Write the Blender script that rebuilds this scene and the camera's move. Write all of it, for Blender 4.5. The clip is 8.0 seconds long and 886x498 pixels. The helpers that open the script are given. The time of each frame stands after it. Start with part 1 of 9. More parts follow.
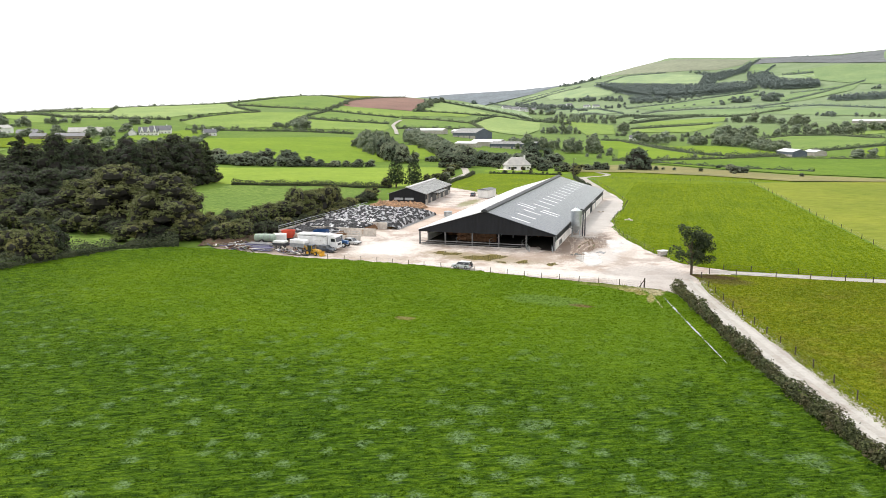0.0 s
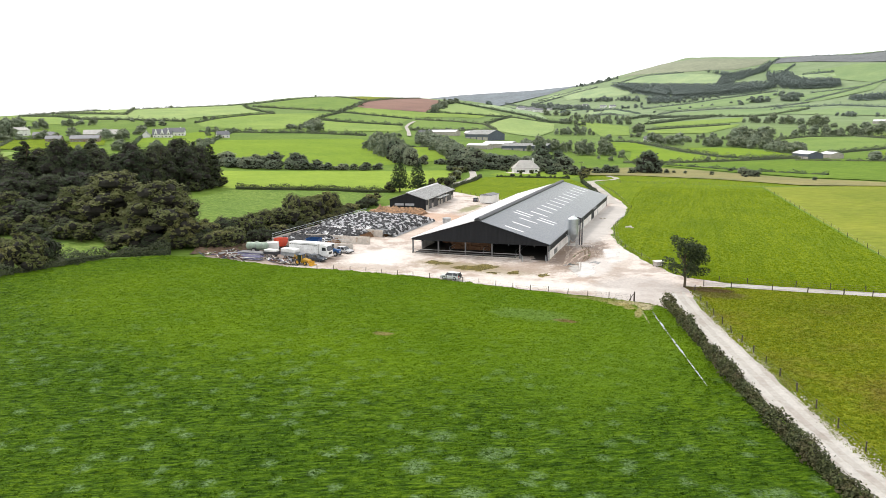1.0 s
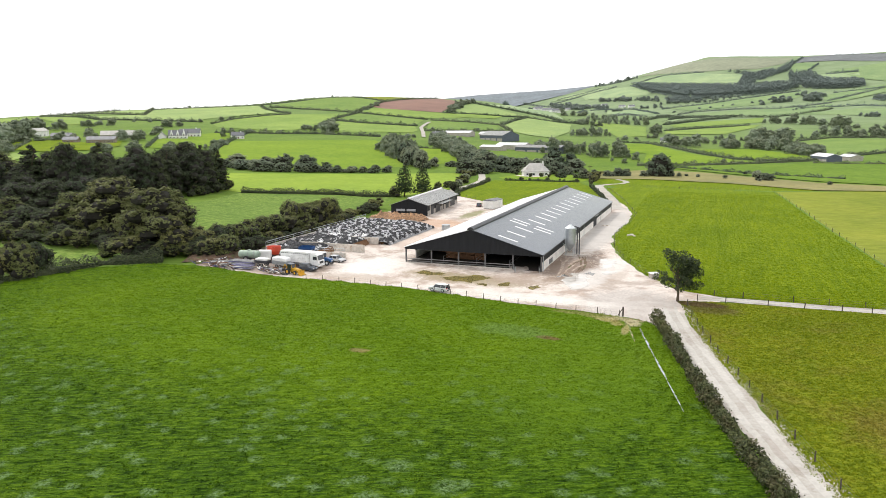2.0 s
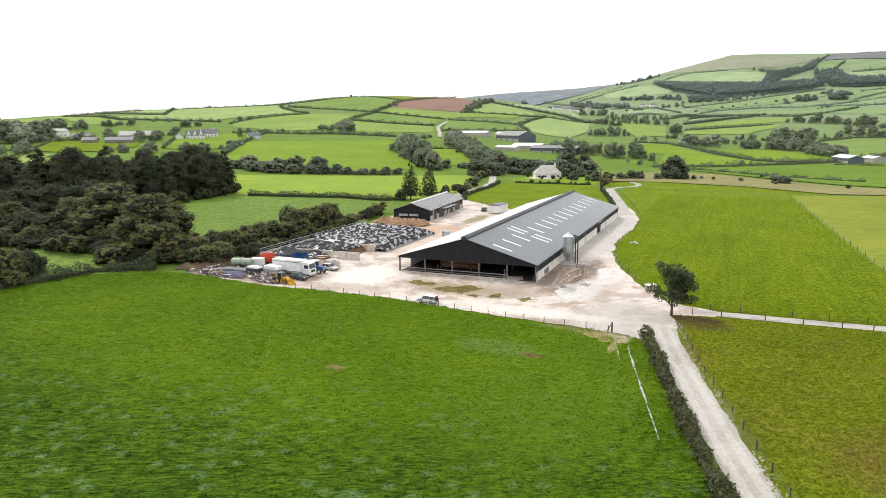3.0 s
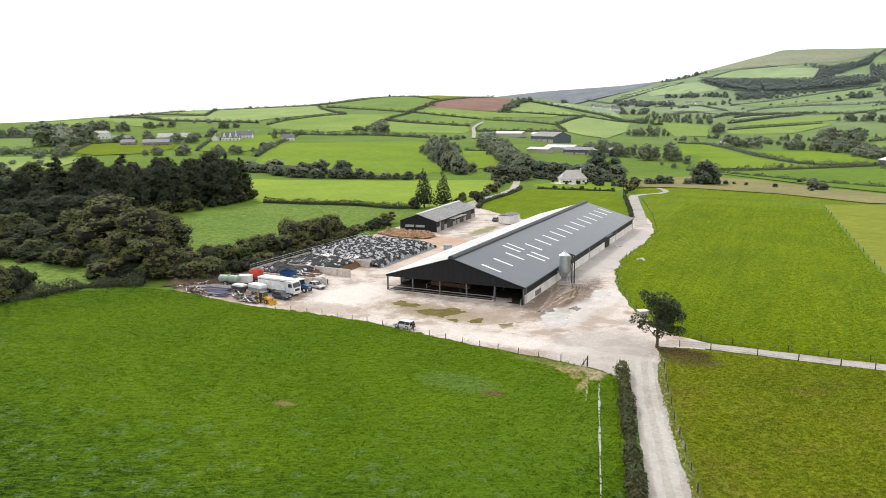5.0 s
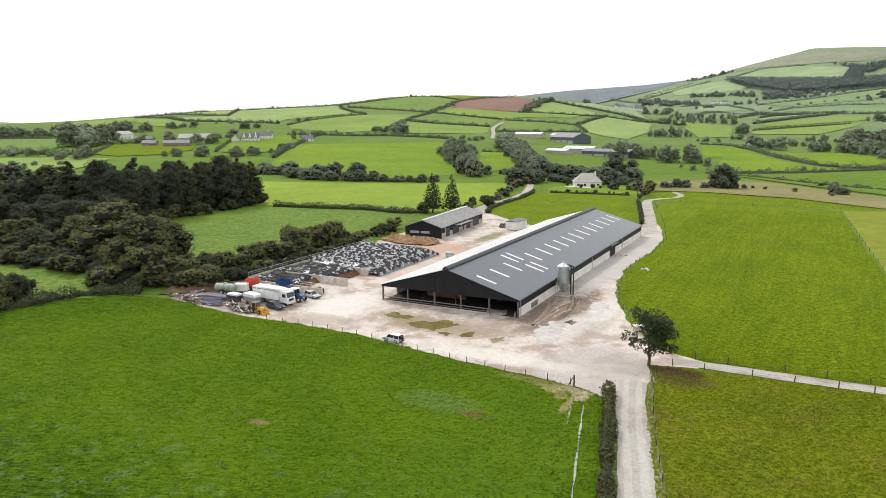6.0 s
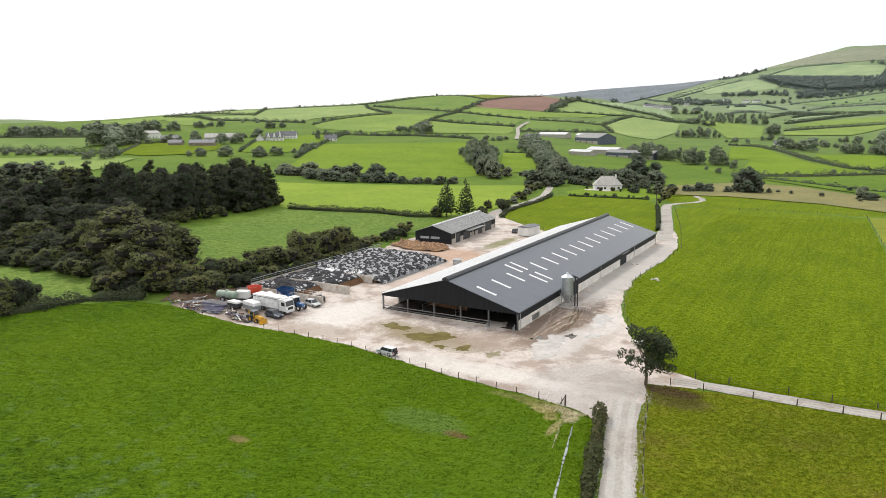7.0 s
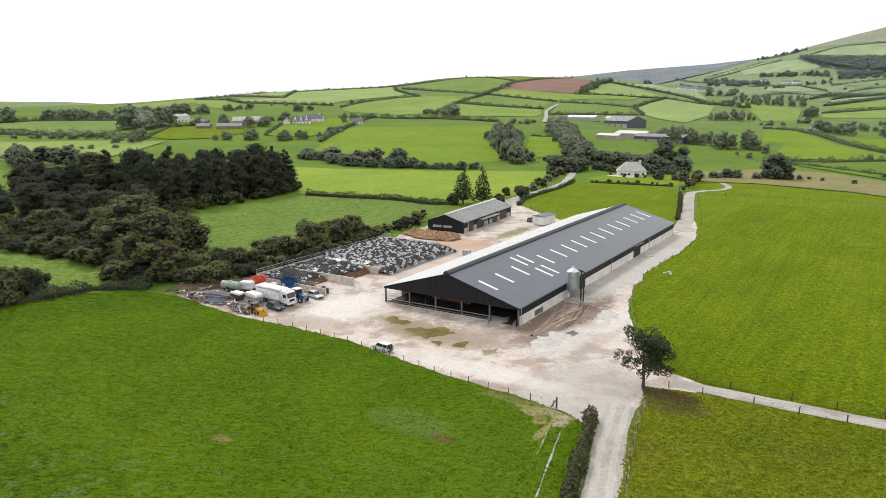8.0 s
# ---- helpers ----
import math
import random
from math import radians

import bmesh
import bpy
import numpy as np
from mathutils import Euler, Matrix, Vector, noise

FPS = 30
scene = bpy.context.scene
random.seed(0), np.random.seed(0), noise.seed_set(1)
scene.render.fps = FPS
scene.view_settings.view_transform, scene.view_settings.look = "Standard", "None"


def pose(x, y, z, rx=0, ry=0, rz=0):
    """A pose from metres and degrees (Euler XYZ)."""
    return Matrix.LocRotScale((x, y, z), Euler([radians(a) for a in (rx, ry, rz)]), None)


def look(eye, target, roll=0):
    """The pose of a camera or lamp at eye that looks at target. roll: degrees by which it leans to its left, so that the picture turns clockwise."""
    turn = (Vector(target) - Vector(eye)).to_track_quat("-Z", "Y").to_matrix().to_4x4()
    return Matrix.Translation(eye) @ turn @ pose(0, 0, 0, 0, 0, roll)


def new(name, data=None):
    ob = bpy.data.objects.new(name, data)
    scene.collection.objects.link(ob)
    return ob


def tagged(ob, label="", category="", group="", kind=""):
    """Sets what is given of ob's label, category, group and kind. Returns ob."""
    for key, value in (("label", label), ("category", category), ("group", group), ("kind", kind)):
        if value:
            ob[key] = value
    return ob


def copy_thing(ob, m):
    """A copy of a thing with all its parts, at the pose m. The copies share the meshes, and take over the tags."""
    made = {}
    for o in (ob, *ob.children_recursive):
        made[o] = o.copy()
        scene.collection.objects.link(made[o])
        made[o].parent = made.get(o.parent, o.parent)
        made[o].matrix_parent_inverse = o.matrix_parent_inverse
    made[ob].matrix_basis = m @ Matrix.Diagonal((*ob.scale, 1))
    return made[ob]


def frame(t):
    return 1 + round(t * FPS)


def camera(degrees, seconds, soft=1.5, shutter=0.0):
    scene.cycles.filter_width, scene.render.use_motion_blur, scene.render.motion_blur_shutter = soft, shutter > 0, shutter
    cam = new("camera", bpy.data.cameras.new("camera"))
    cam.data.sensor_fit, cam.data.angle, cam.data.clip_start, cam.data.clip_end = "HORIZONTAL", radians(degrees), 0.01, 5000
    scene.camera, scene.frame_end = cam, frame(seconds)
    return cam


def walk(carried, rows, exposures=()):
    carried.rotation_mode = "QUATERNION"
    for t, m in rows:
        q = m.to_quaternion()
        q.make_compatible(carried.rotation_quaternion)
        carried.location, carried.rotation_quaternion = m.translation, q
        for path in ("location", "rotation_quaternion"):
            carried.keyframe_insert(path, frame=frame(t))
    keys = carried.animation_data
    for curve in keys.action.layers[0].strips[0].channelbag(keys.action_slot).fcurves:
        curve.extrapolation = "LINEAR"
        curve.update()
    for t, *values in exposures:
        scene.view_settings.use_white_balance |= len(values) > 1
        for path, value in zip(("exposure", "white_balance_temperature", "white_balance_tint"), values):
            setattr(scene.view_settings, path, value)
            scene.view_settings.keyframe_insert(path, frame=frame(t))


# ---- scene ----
cam = camera(64.7, 8.0, 0.8)
PATH = [
    (0, (41.232, -154.442, 28.867), (40.609, -152.576, 28.508), -0.6),
    (0.5, (43.402, -152.42, 29.709), (42.757, -150.561, 29.349), -0.7),
    (1, (45.629, -150.314, 30.433), (44.961, -148.463, 30.075), -0.7),
    (1.5, (47.873, -148.189, 31.326), (47.182, -146.347, 30.968), -0.7),
    (3, (54.619, -140.778, 33.919), (53.848, -138.968, 33.557), -0.7),
    (3.5, (56.692, -138.271, 34.794), (55.896, -136.473, 34.43), -0.8),
    (4, (58.869, -135.625, 35.668), (58.044, -133.84, 35.304), -0.7),
    (4.5, (60.939, -133.028, 36.478), (60.086, -131.256, 36.113), -0.8),
    (6, (67.235, -125.548, 39.347), (66.296, -123.82, 38.979), -0.9),
    (6.5, (68.989, -123.132, 40.222), (68.019, -121.422, 39.853), -0.8),
    (7, (70.878, -120.441, 41.192), (69.872, -118.753, 40.821), -0.8),
    (7.5, (72.565, -117.733, 42.004), (71.524, -116.067, 41.627), -0.8),
    (8, (74.457, -114.905, 42.861), (73.381, -113.272, 42.441), -0.9),
]
walk(cam, [(t, look(eye, target, roll)) for t, eye, target, roll in PATH],
     exposures=[(0.0, 0.55), (4.5, 0.34), (8.0, 0.17)])

# ---- world, sun and exposure ----
SUN_TURN, SUN_UP = -62.0, 47.0          # compass of the sun seen from above (from +y to -x), height, degrees
world = bpy.data.worlds.new("sky")
scene.world = world
world.use_nodes = True
wn, wl = world.node_tree.nodes, world.node_tree.links
wn.clear()
w_out = wn.new("ShaderNodeOutputWorld")
w_bg = wn.new("ShaderNodeBackground")
w_sky = wn.new("ShaderNodeTexSky")
w_sky.sky_type, w_sky.sun_disc = "NISHITA", False
w_sky.sun_elevation, w_sky.sun_rotation = radians(SUN_UP), radians(SUN_TURN)
w_sky.air_density, w_sky.dust_density = 1.0, 4.0
w_gain = wn.new("ShaderNodeVectorMath")
w_gain.operation = "SCALE"
w_gain.inputs["Scale"].default_value = 0.09
w_tex = wn.new("ShaderNodeTexCoord")
w_map = wn.new("ShaderNodeMapping")
w_map.inputs["Scale"].default_value = (1.0, 1.0, 3.0)
w_noise = wn.new("ShaderNodeTexNoise")
w_noise.inputs["Scale"].default_value, w_noise.inputs["Detail"].default_value = 2.2, 6.0
w_ramp = wn.new("ShaderNodeValToRGB")
w_ramp.color_ramp.elements[0].position, w_ramp.color_ramp.elements[1].position = 0.34, 0.60
w_ramp.color_ramp.elements[0].color = (0.93, 0.95, 0.99, 1)
w_ramp.color_ramp.elements[1].color = (1.18, 1.18, 1.18, 1)
w_mix = wn.new("ShaderNodeMix")
w_mix.data_type = "RGBA"
w_mix.inputs["Factor"].default_value = 0.86
wl.new(w_sky.outputs["Color"], w_gain.inputs[0])
wl.new(w_tex.outputs["Generated"], w_map.inputs["Vector"])
wl.new(w_map.outputs["Vector"], w_noise.inputs["Vector"])
wl.new(w_noise.outputs["Fac"], w_ramp.inputs["Fac"])
wl.new(w_gain.outputs["Vector"], w_mix.inputs["A"])
wl.new(w_ramp.outputs["Color"], w_mix.inputs["B"])
wl.new(w_mix.outputs["Result"], w_bg.inputs["Color"])
w_bg.inputs["Strength"].default_value = 1.0
wl.new(w_bg.outputs["Background"], w_out.inputs["Surface"])

sun_data = bpy.data.lights.new("sun", "SUN")
sun_data.energy, sun_data.angle, sun_data.color = 1.5, radians(10.0), (1.0, 0.965, 0.91)
sun = new("sun", sun_data)
a, b = radians(SUN_TURN), radians(SUN_UP)
sun_way = Vector((math.sin(a) * math.cos(b), math.cos(a) * math.cos(b), math.sin(b)))
sun.matrix_basis = look(sun_way * 100, (0, 0, 0))


# ---- materials ----
def material(name, rough=0.8, metal=0.0, spec=0.5):
    m = bpy.data.materials.new(name)
    m.use_nodes = True
    n = m.node_tree.nodes
    p = n["Principled BSDF"]
    p.inputs["Roughness"].default_value, p.inputs["Metallic"].default_value = rough, metal
    p.inputs["Specular IOR Level"].default_value = spec
    return m, n, m.node_tree.links, p


def noise_node(n, l, scale, detail=4.0, rough=0.55, space="Object", stretch=None, turn=0.0):
    tex = n.new("ShaderNodeTexNoise")
    tex.inputs["Scale"].default_value, tex.inputs["Detail"].default_value, tex.inputs["Roughness"].default_value = scale, detail, rough
    if space == "World":
        src = n.new("ShaderNodeNewGeometry").outputs["Position"]
    else:
        src = n.new("ShaderNodeTexCoord").outputs["Object"]
    if stretch:
        spin = n.new("ShaderNodeMapping")
        spin.inputs["Rotation"].default_value = (0, 0, turn)
        l.new(src, spin.inputs["Vector"])
        mp = n.new("ShaderNodeMapping")
        mp.inputs["Scale"].default_value = stretch
        l.new(spin.outputs["Vector"], mp.inputs["Vector"])
        src = mp.outputs["Vector"]
    l.new(src, tex.inputs["Vector"])
    return tex


def ramp_node(n, l, fac, stops):
    r = n.new("ShaderNodeValToRGB")
    e = r.color_ramp.elements
    while len(e) < len(stops):
        e.new(0.5)
    for el, (pos, col) in zip(e, stops):
        el.position, el.color = pos, (*col, 1)
    l.new(fac, r.inputs["Fac"])
    return r


def mix_node(n, l, fac, a, b, blend="MIX"):
    m = n.new("ShaderNodeMix")
    m.data_type, m.blend_type = "RGBA", blend
    for key, v in (("Factor", fac), ("A", a), ("B", b)):
        if isinstance(v, (int, float)):
            m.inputs[key].default_value = v
        elif isinstance(v, tuple):
            m.inputs[key].default_value = (*v, 1)
        else:
            l.new(v, m.inputs[key])
    return m.outputs["Result"]


def bump_node(n, l, p, height, strength, distance):
    b = n.new("ShaderNodeBump")
    b.inputs["Strength"].default_value, b.inputs["Distance"].default_value = strength, distance
    l.new(height, b.inputs["Height"])
    l.new(b.outputs["Normal"], p.inputs["Normal"])


def shade(c, f):
    return tuple(min(1.0, v * f) for v in c)


def mottled(name, colour, rough=0.75, metal=0.0, fine=8.0, coarse=0.7, spread=0.25, bump=0.0, spec=0.5, dirt=None, dirt_at=0.62):
    """A surface of one colour with fine grain, broad unevenness and, if given, stains of dirt."""
    m, n, l, p = material(name, rough, metal, spec)
    f = noise_node(n, l, fine, 5)
    c = noise_node(n, l, coarse, 3)
    col = ramp_node(n, l, f.outputs["Fac"], [(0.3, shade(colour, 1 - spread)), (0.7, shade(colour, 1 + spread))]).outputs["Color"]
    wide = ramp_node(n, l, c.outputs["Fac"], [(0.3, (0.82, 0.82, 0.82)), (0.7, (1.1, 1.1, 1.1))]).outputs["Color"]
    col = mix_node(n, l, 1.0, col, wide, "MULTIPLY")
    if dirt:
        d = noise_node(n, l, coarse * 2.3, 6, 0.65)
        k = ramp_node(n, l, d.outputs["Fac"], [(dirt_at - 0.08, (0, 0, 0)), (dirt_at + 0.08, (1, 1, 1))]).outputs["Color"]
        col = mix_node(n, l, k, col, dirt)
    l.new(col, p.inputs["Base Color"])
    if bump:
        bump_node(n, l, p, f.outputs["Fac"], 0.6, bump)
    return m


def zones(n, l, col, areas):
    """Worn, muddy or pale places, and grass toned as if backlit, with ragged edges: centre, half sizes, colour,
    strength.
    """
    if not areas:
        return col
    big = noise_node(n, l, 0.55, 6, 0.7, "World")
    fine = noise_node(n, l, 2.6, 5, 0.7, "World")
    s = n.new("ShaderNodeMath")
    s.operation = "MULTIPLY_ADD"
    s.inputs[1].default_value, s.inputs[2].default_value = 1.5, -1.2
    l.new(big.outputs["Fac"], s.inputs[0])
    s2 = n.new("ShaderNodeMath")
    s2.operation = "MULTIPLY_ADD"
    s2.inputs[1].default_value = 0.9
    l.new(fine.outputs["Fac"], s2.inputs[0])
    l.new(s.outputs[0], s2.inputs[2])
    pos = n.new("ShaderNodeNewGeometry").outputs["Position"]
    for cx, cy, rx, ry, c, strength in areas:
        sub = n.new("ShaderNodeVectorMath")
        sub.operation = "SUBTRACT"
        sub.inputs[1].default_value = (cx, cy, 0)
        l.new(pos, sub.inputs[0])
        mul = n.new("ShaderNodeVectorMath")
        mul.operation = "MULTIPLY"
        mul.inputs[1].default_value = (1 / rx, 1 / ry, 0)
        l.new(sub.outputs["Vector"], mul.inputs[0])
        ln = n.new("ShaderNodeVectorMath")
        ln.operation = "LENGTH"
        l.new(mul.outputs["Vector"], ln.inputs[0])
        add = n.new("ShaderNodeMath")
        add.operation = "ADD"
        l.new(ln.outputs["Value"], add.inputs[0])
        l.new(s2.outputs[0], add.inputs[1])
        mr = n.new("ShaderNodeMapRange")
        mr.inputs["From Min"].default_value, mr.inputs["From Max"].default_value = 1.45, 0.95
        mr.inputs["To Min"].default_value, mr.inputs["To Max"].default_value = 0.0, strength
        l.new(add.outputs[0], mr.inputs["Value"])
        col = mix_node(n, l, mr.outputs["Result"], col, c)
    return col


def spots_mask(n, l, every, size, share):
    """Ragged round spots, one in some of the cells of a wide irregular net."""
    pos = n.new("ShaderNodeNewGeometry").outputs["Position"]
    warp = noise_node(n, l, 0.9, 4, 0.7, "World")
    off = n.new("ShaderNodeVectorMath")
    off.operation = "MULTIPLY_ADD"
    off.inputs[1].default_value = (1.6, 1.6, 0)
    l.new(warp.outputs["Color"], off.inputs[0])
    l.new(pos, off.inputs[2])
    vor = n.new("ShaderNodeTexVoronoi")
    vor.voronoi_dimensions = "2D"
    vor.inputs["Scale"].default_value = 1 / every
    l.new(off.outputs["Vector"], vor.inputs["Vector"])
    k = ramp_node(n, l, vor.outputs["Distance"], [(size * 0.35 / every, (1, 1, 1)), (size / every, (0, 0, 0))]).outputs["Color"]
    pick = n.new("ShaderNodeSeparateColor")
    l.new(vor.outputs["Color"], pick.inputs["Color"])
    some = ramp_node(n, l, pick.outputs[0], [(share - 0.03, (1, 1, 1)), (share + 0.03, (0, 0, 0))]).outputs["Color"]
    fleck = noise_node(n, l, 3.2, 4, 0.7, "World")
    fl = ramp_node(n, l, fleck.outputs["Fac"], [(0.44, (0.1, 0.1, 0.1)), (0.54, (1, 1, 1))]).outputs["Color"]
    return mix_node(n, l, 1.0, mix_node(n, l, 1.0, k, some, "MULTIPLY"), fl, "MULTIPLY")


def grass(name, dark, mid, light, pale=None, patch=0.05, tuft=1.1, relief=0.12, straw=None, areas=(), rows=False, blades=False, contrast=1.0, comb=None):
    """Pasture: tufts, broad drifts of colour and, if given, pale seeded patches."""
    m, n, l, p = material(name, 0.95, 0, 0.06)
    big = noise_node(n, l, patch, 4, 0.6, "World")
    mid_n = noise_node(n, l, tuft, 6, 0.65, "World", comb or (0.75, 1.15, 1.0), -0.46)
    fine = noise_node(n, l, tuft * 3.0, 4, 0.65, "World", (0.5, 1.3, 1.0), -0.36)
    col = ramp_node(n, l, mid_n.outputs["Fac"], [(0.36, mix3(mid, dark, contrast)), (0.5, mid), (0.64, mix3(mid, light, contrast))]).outputs["Color"]
    if straw:
        b = noise_node(n, l, 0.11, 5, 0.7, "World")
        k = ramp_node(n, l, b.outputs["Fac"], [(0.5, (0, 0, 0)), (0.72, (0.6, 0.6, 0.6))]).outputs["Color"]
        col = mix_node(n, l, k, col, straw)
    col = zones(n, l, col, areas)
    wide = ramp_node(n, l, big.outputs["Fac"], [(0.3, (0.82, 0.87, 0.82)), (0.7, (1.15, 1.1, 1.0))]).outputs["Color"]
    col = mix_node(n, l, 1.0, col, wide, "MULTIPLY")
    if pale:
        for every, size, share in ((2.6, 0.95, 0.45), (6.0, 1.7, 0.14)):
            way = n.new("ShaderNodeSeparateXYZ")
            l.new(n.new("ShaderNodeNewGeometry").outputs["Position"], way.inputs[0])
            more = n.new("ShaderNodeMapRange")
            more.inputs["From Min"].default_value, more.inputs["From Max"].default_value = -55.0, -98.0
            more.inputs["To Min"].default_value, more.inputs["To Max"].default_value = 0.10, 0.9
            l.new(way.outputs["Y"], more.inputs["Value"])
            k = mix_node(n, l, 1.0, spots_mask(n, l, every, size, share), more.outputs["Result"], "MULTIPLY")
            col = mix_node(n, l, k, col, pale)
    fin = ramp_node(n, l, fine.outputs["Fac"], [(0.34, (0.62, 0.66, 0.62)), (0.66, (1.34, 1.29, 1.27))]).outputs["Color"]
    col = mix_node(n, l, min(1.0, 0.85 * contrast), col, fin, "MULTIPLY")
    if rows:
        w = noise_node(n, l, 0.9, 3, 0.5, "World", (1.0, 0.05, 1.0))
        col = mix_node(n, l, 1.0, col, ramp_node(n, l, w.outputs["Fac"], [(0.35, (0.88, 0.9, 0.88)), (0.65, (1.12, 1.08, 1.08))]).outputs["Color"], "MULTIPLY")
    l.new(col, p.inputs["Base Color"])
    add = n.new("ShaderNodeMath")
    add.operation = "ADD"
    l.new(mid_n.outputs["Fac"], add.inputs[0])
    l.new(fine.outputs["Fac"], add.inputs[1])
    bump_node(n, l, p, add.outputs[0], 0.8, relief)
    if blades:
        g = n.new("ShaderNodeNewGeometry")
        own = ramp_node(n, l, g.outputs["Random Per Island"], [(0.0, (0.8, 0.82, 0.8)), (1.0, (1.32, 1.26, 1.2))]).outputs["Color"]
        col = mix_node(n, l, 1.0, col, own, "MULTIPLY")
        l.new(col, p.inputs["Base Color"])
        tr = n.new("ShaderNodeBsdfTranslucent")
        l.new(col, tr.inputs["Color"])
        ms = n.new("ShaderNodeMixShader")
        ms.inputs["Fac"].default_value = 0.3
        l.new(p.outputs["BSDF"], ms.inputs[1])
        l.new(tr.outputs["BSDF"], ms.inputs[2])
        l.new(ms.outputs["Shader"], n["Material Output"].inputs["Surface"])
    return m


def mix3(a, b, f):
    return tuple(max(0.0, u + (v - u) * f) for u, v in zip(a, b))


def leaves(name, dark, light, autumn=None):
    """Foliage: each leaf clump takes its own tone."""
    m, n, l, p = material(name, 0.75, 0, 0.2)
    g = n.new("ShaderNodeNewGeometry")
    o = n.new("ShaderNodeObjectInfo")
    col = ramp_node(n, l, g.outputs["Random Per Island"], [(0.0, dark), (1.0, light)]).outputs["Color"]
    tone = ramp_node(n, l, o.outputs["Random"], [(0.0, (0.78, 0.84, 0.8)), (1.0, (1.2, 1.14, 1.0))]).outputs["Color"]
    col = mix_node(n, l, 1.0, col, tone, "MULTIPLY")
    if autumn:
        c = noise_node(n, l, 0.5, 3, 0.5, "World")
        k = ramp_node(n, l, c.outputs["Fac"], [(0.48, (0, 0, 0)), (0.68, (0.45, 0.45, 0.45))]).outputs["Color"]
        col = mix_node(n, l, k, col, autumn)
    l.new(col, p.inputs["Base Color"])
    tr = n.new("ShaderNodeBsdfTranslucent")
    l.new(col, tr.inputs["Color"])
    ms = n.new("ShaderNodeMixShader")
    ms.inputs["Fac"].default_value = 0.14
    l.new(p.outputs["BSDF"], ms.inputs[1])
    l.new(tr.outputs["BSDF"], ms.inputs[2])
    l.new(ms.outputs["Shader"], n["Material Output"].inputs["Surface"])
    return m


def gravel(name, pale, warm, mud, areas=()):
    """Rolled quarry stone with mud, damp stains and loose chips."""
    m, n, l, p = material(name, 0.85, 0, 0.4)
    a = noise_node(n, l, 0.16, 6, 0.62, "World")
    b = noise_node(n, l, 0.8, 7, 0.72, "World")
    c = noise_node(n, l, 2.2, 7, 0.72, "World")
    d = noise_node(n, l, 0.09, 5, 0.7, "World", (1, 1, 1))
    col = ramp_node(n, l, a.outputs["Fac"], [(0.40, warm), (0.52, pale)]).outputs["Color"]
    k = ramp_node(n, l, b.outputs["Fac"], [(0.56, (0, 0, 0)), (0.68, (0.5, 0.5, 0.5))]).outputs["Color"]
    col = mix_node(n, l, k, col, mud)
    k2 = ramp_node(n, l, d.outputs["Fac"], [(0.54, (0, 0, 0)), (0.60, (0.6, 0.6, 0.6))]).outputs["Color"]
    col = mix_node(n, l, k2, col, mud)
    col = zones(n, l, col, areas)
    f = ramp_node(n, l, c.outputs["Fac"], [(0.32, (0.84, 0.84, 0.84)), (0.68, (1.12, 1.12, 1.12))]).outputs["Color"]
    col = mix_node(n, l, 1.0, col, f, "MULTIPLY")
    l.new(col, p.inputs["Base Color"])
    r = ramp_node(n, l, d.outputs["Fac"], [(0.4, (0.9, 0.9, 0.9)), (0.68, (0.55, 0.55, 0.55))])
    l.new(r.outputs["Color"], p.inputs["Roughness"])
    bump_node(n, l, p, b.outputs["Fac"], 0.6, 0.06)
    return m


def sheeting(name, colour, rough, pitch=0.25, axis=0, depth=0.03, spec=0.5, metal=0.0, streak=(0.8, 1.15)):
    """Profiled roof or wall sheeting with ribs along one way, streaked by weather."""
    m, n, l, p = material(name, rough, metal, spec)
    t = n.new("ShaderNodeTexCoord")
    sep = n.new("ShaderNodeSeparateXYZ")
    l.new(t.outputs["Object"], sep.inputs[0])
    mul = n.new("ShaderNodeMath")
    mul.operation = "MULTIPLY"
    mul.inputs[1].default_value = 2 * math.pi / pitch
    l.new(sep.outputs[axis], mul.inputs[0])
    sn = n.new("ShaderNodeMath")
    sn.operation = "SINE"
    l.new(mul.outputs[0], sn.inputs[0])
    bump_node(n, l, p, sn.outputs[0], 0.5, depth)
    st = [0.12, 0.12, 0.12]
    st[axis] = 1.6
    a = noise_node(n, l, 1.0, 5, 0.6, "Object", tuple(st))
    b = noise_node(n, l, 3.0, 5, 0.7)
    col = ramp_node(n, l, a.outputs["Fac"], [(0.3, shade(colour, streak[0])), (0.7, shade(colour, streak[1]))]).outputs["Color"]
    g = ramp_node(n, l, b.outputs["Fac"], [(0.3, (0.9, 0.9, 0.9)), (0.7, (1.08, 1.08, 1.08))]).outputs["Color"]
    col = mix_node(n, l, 1.0, col, g, "MULTIPLY")
    l.new(col, p.inputs["Base Color"])
    return m


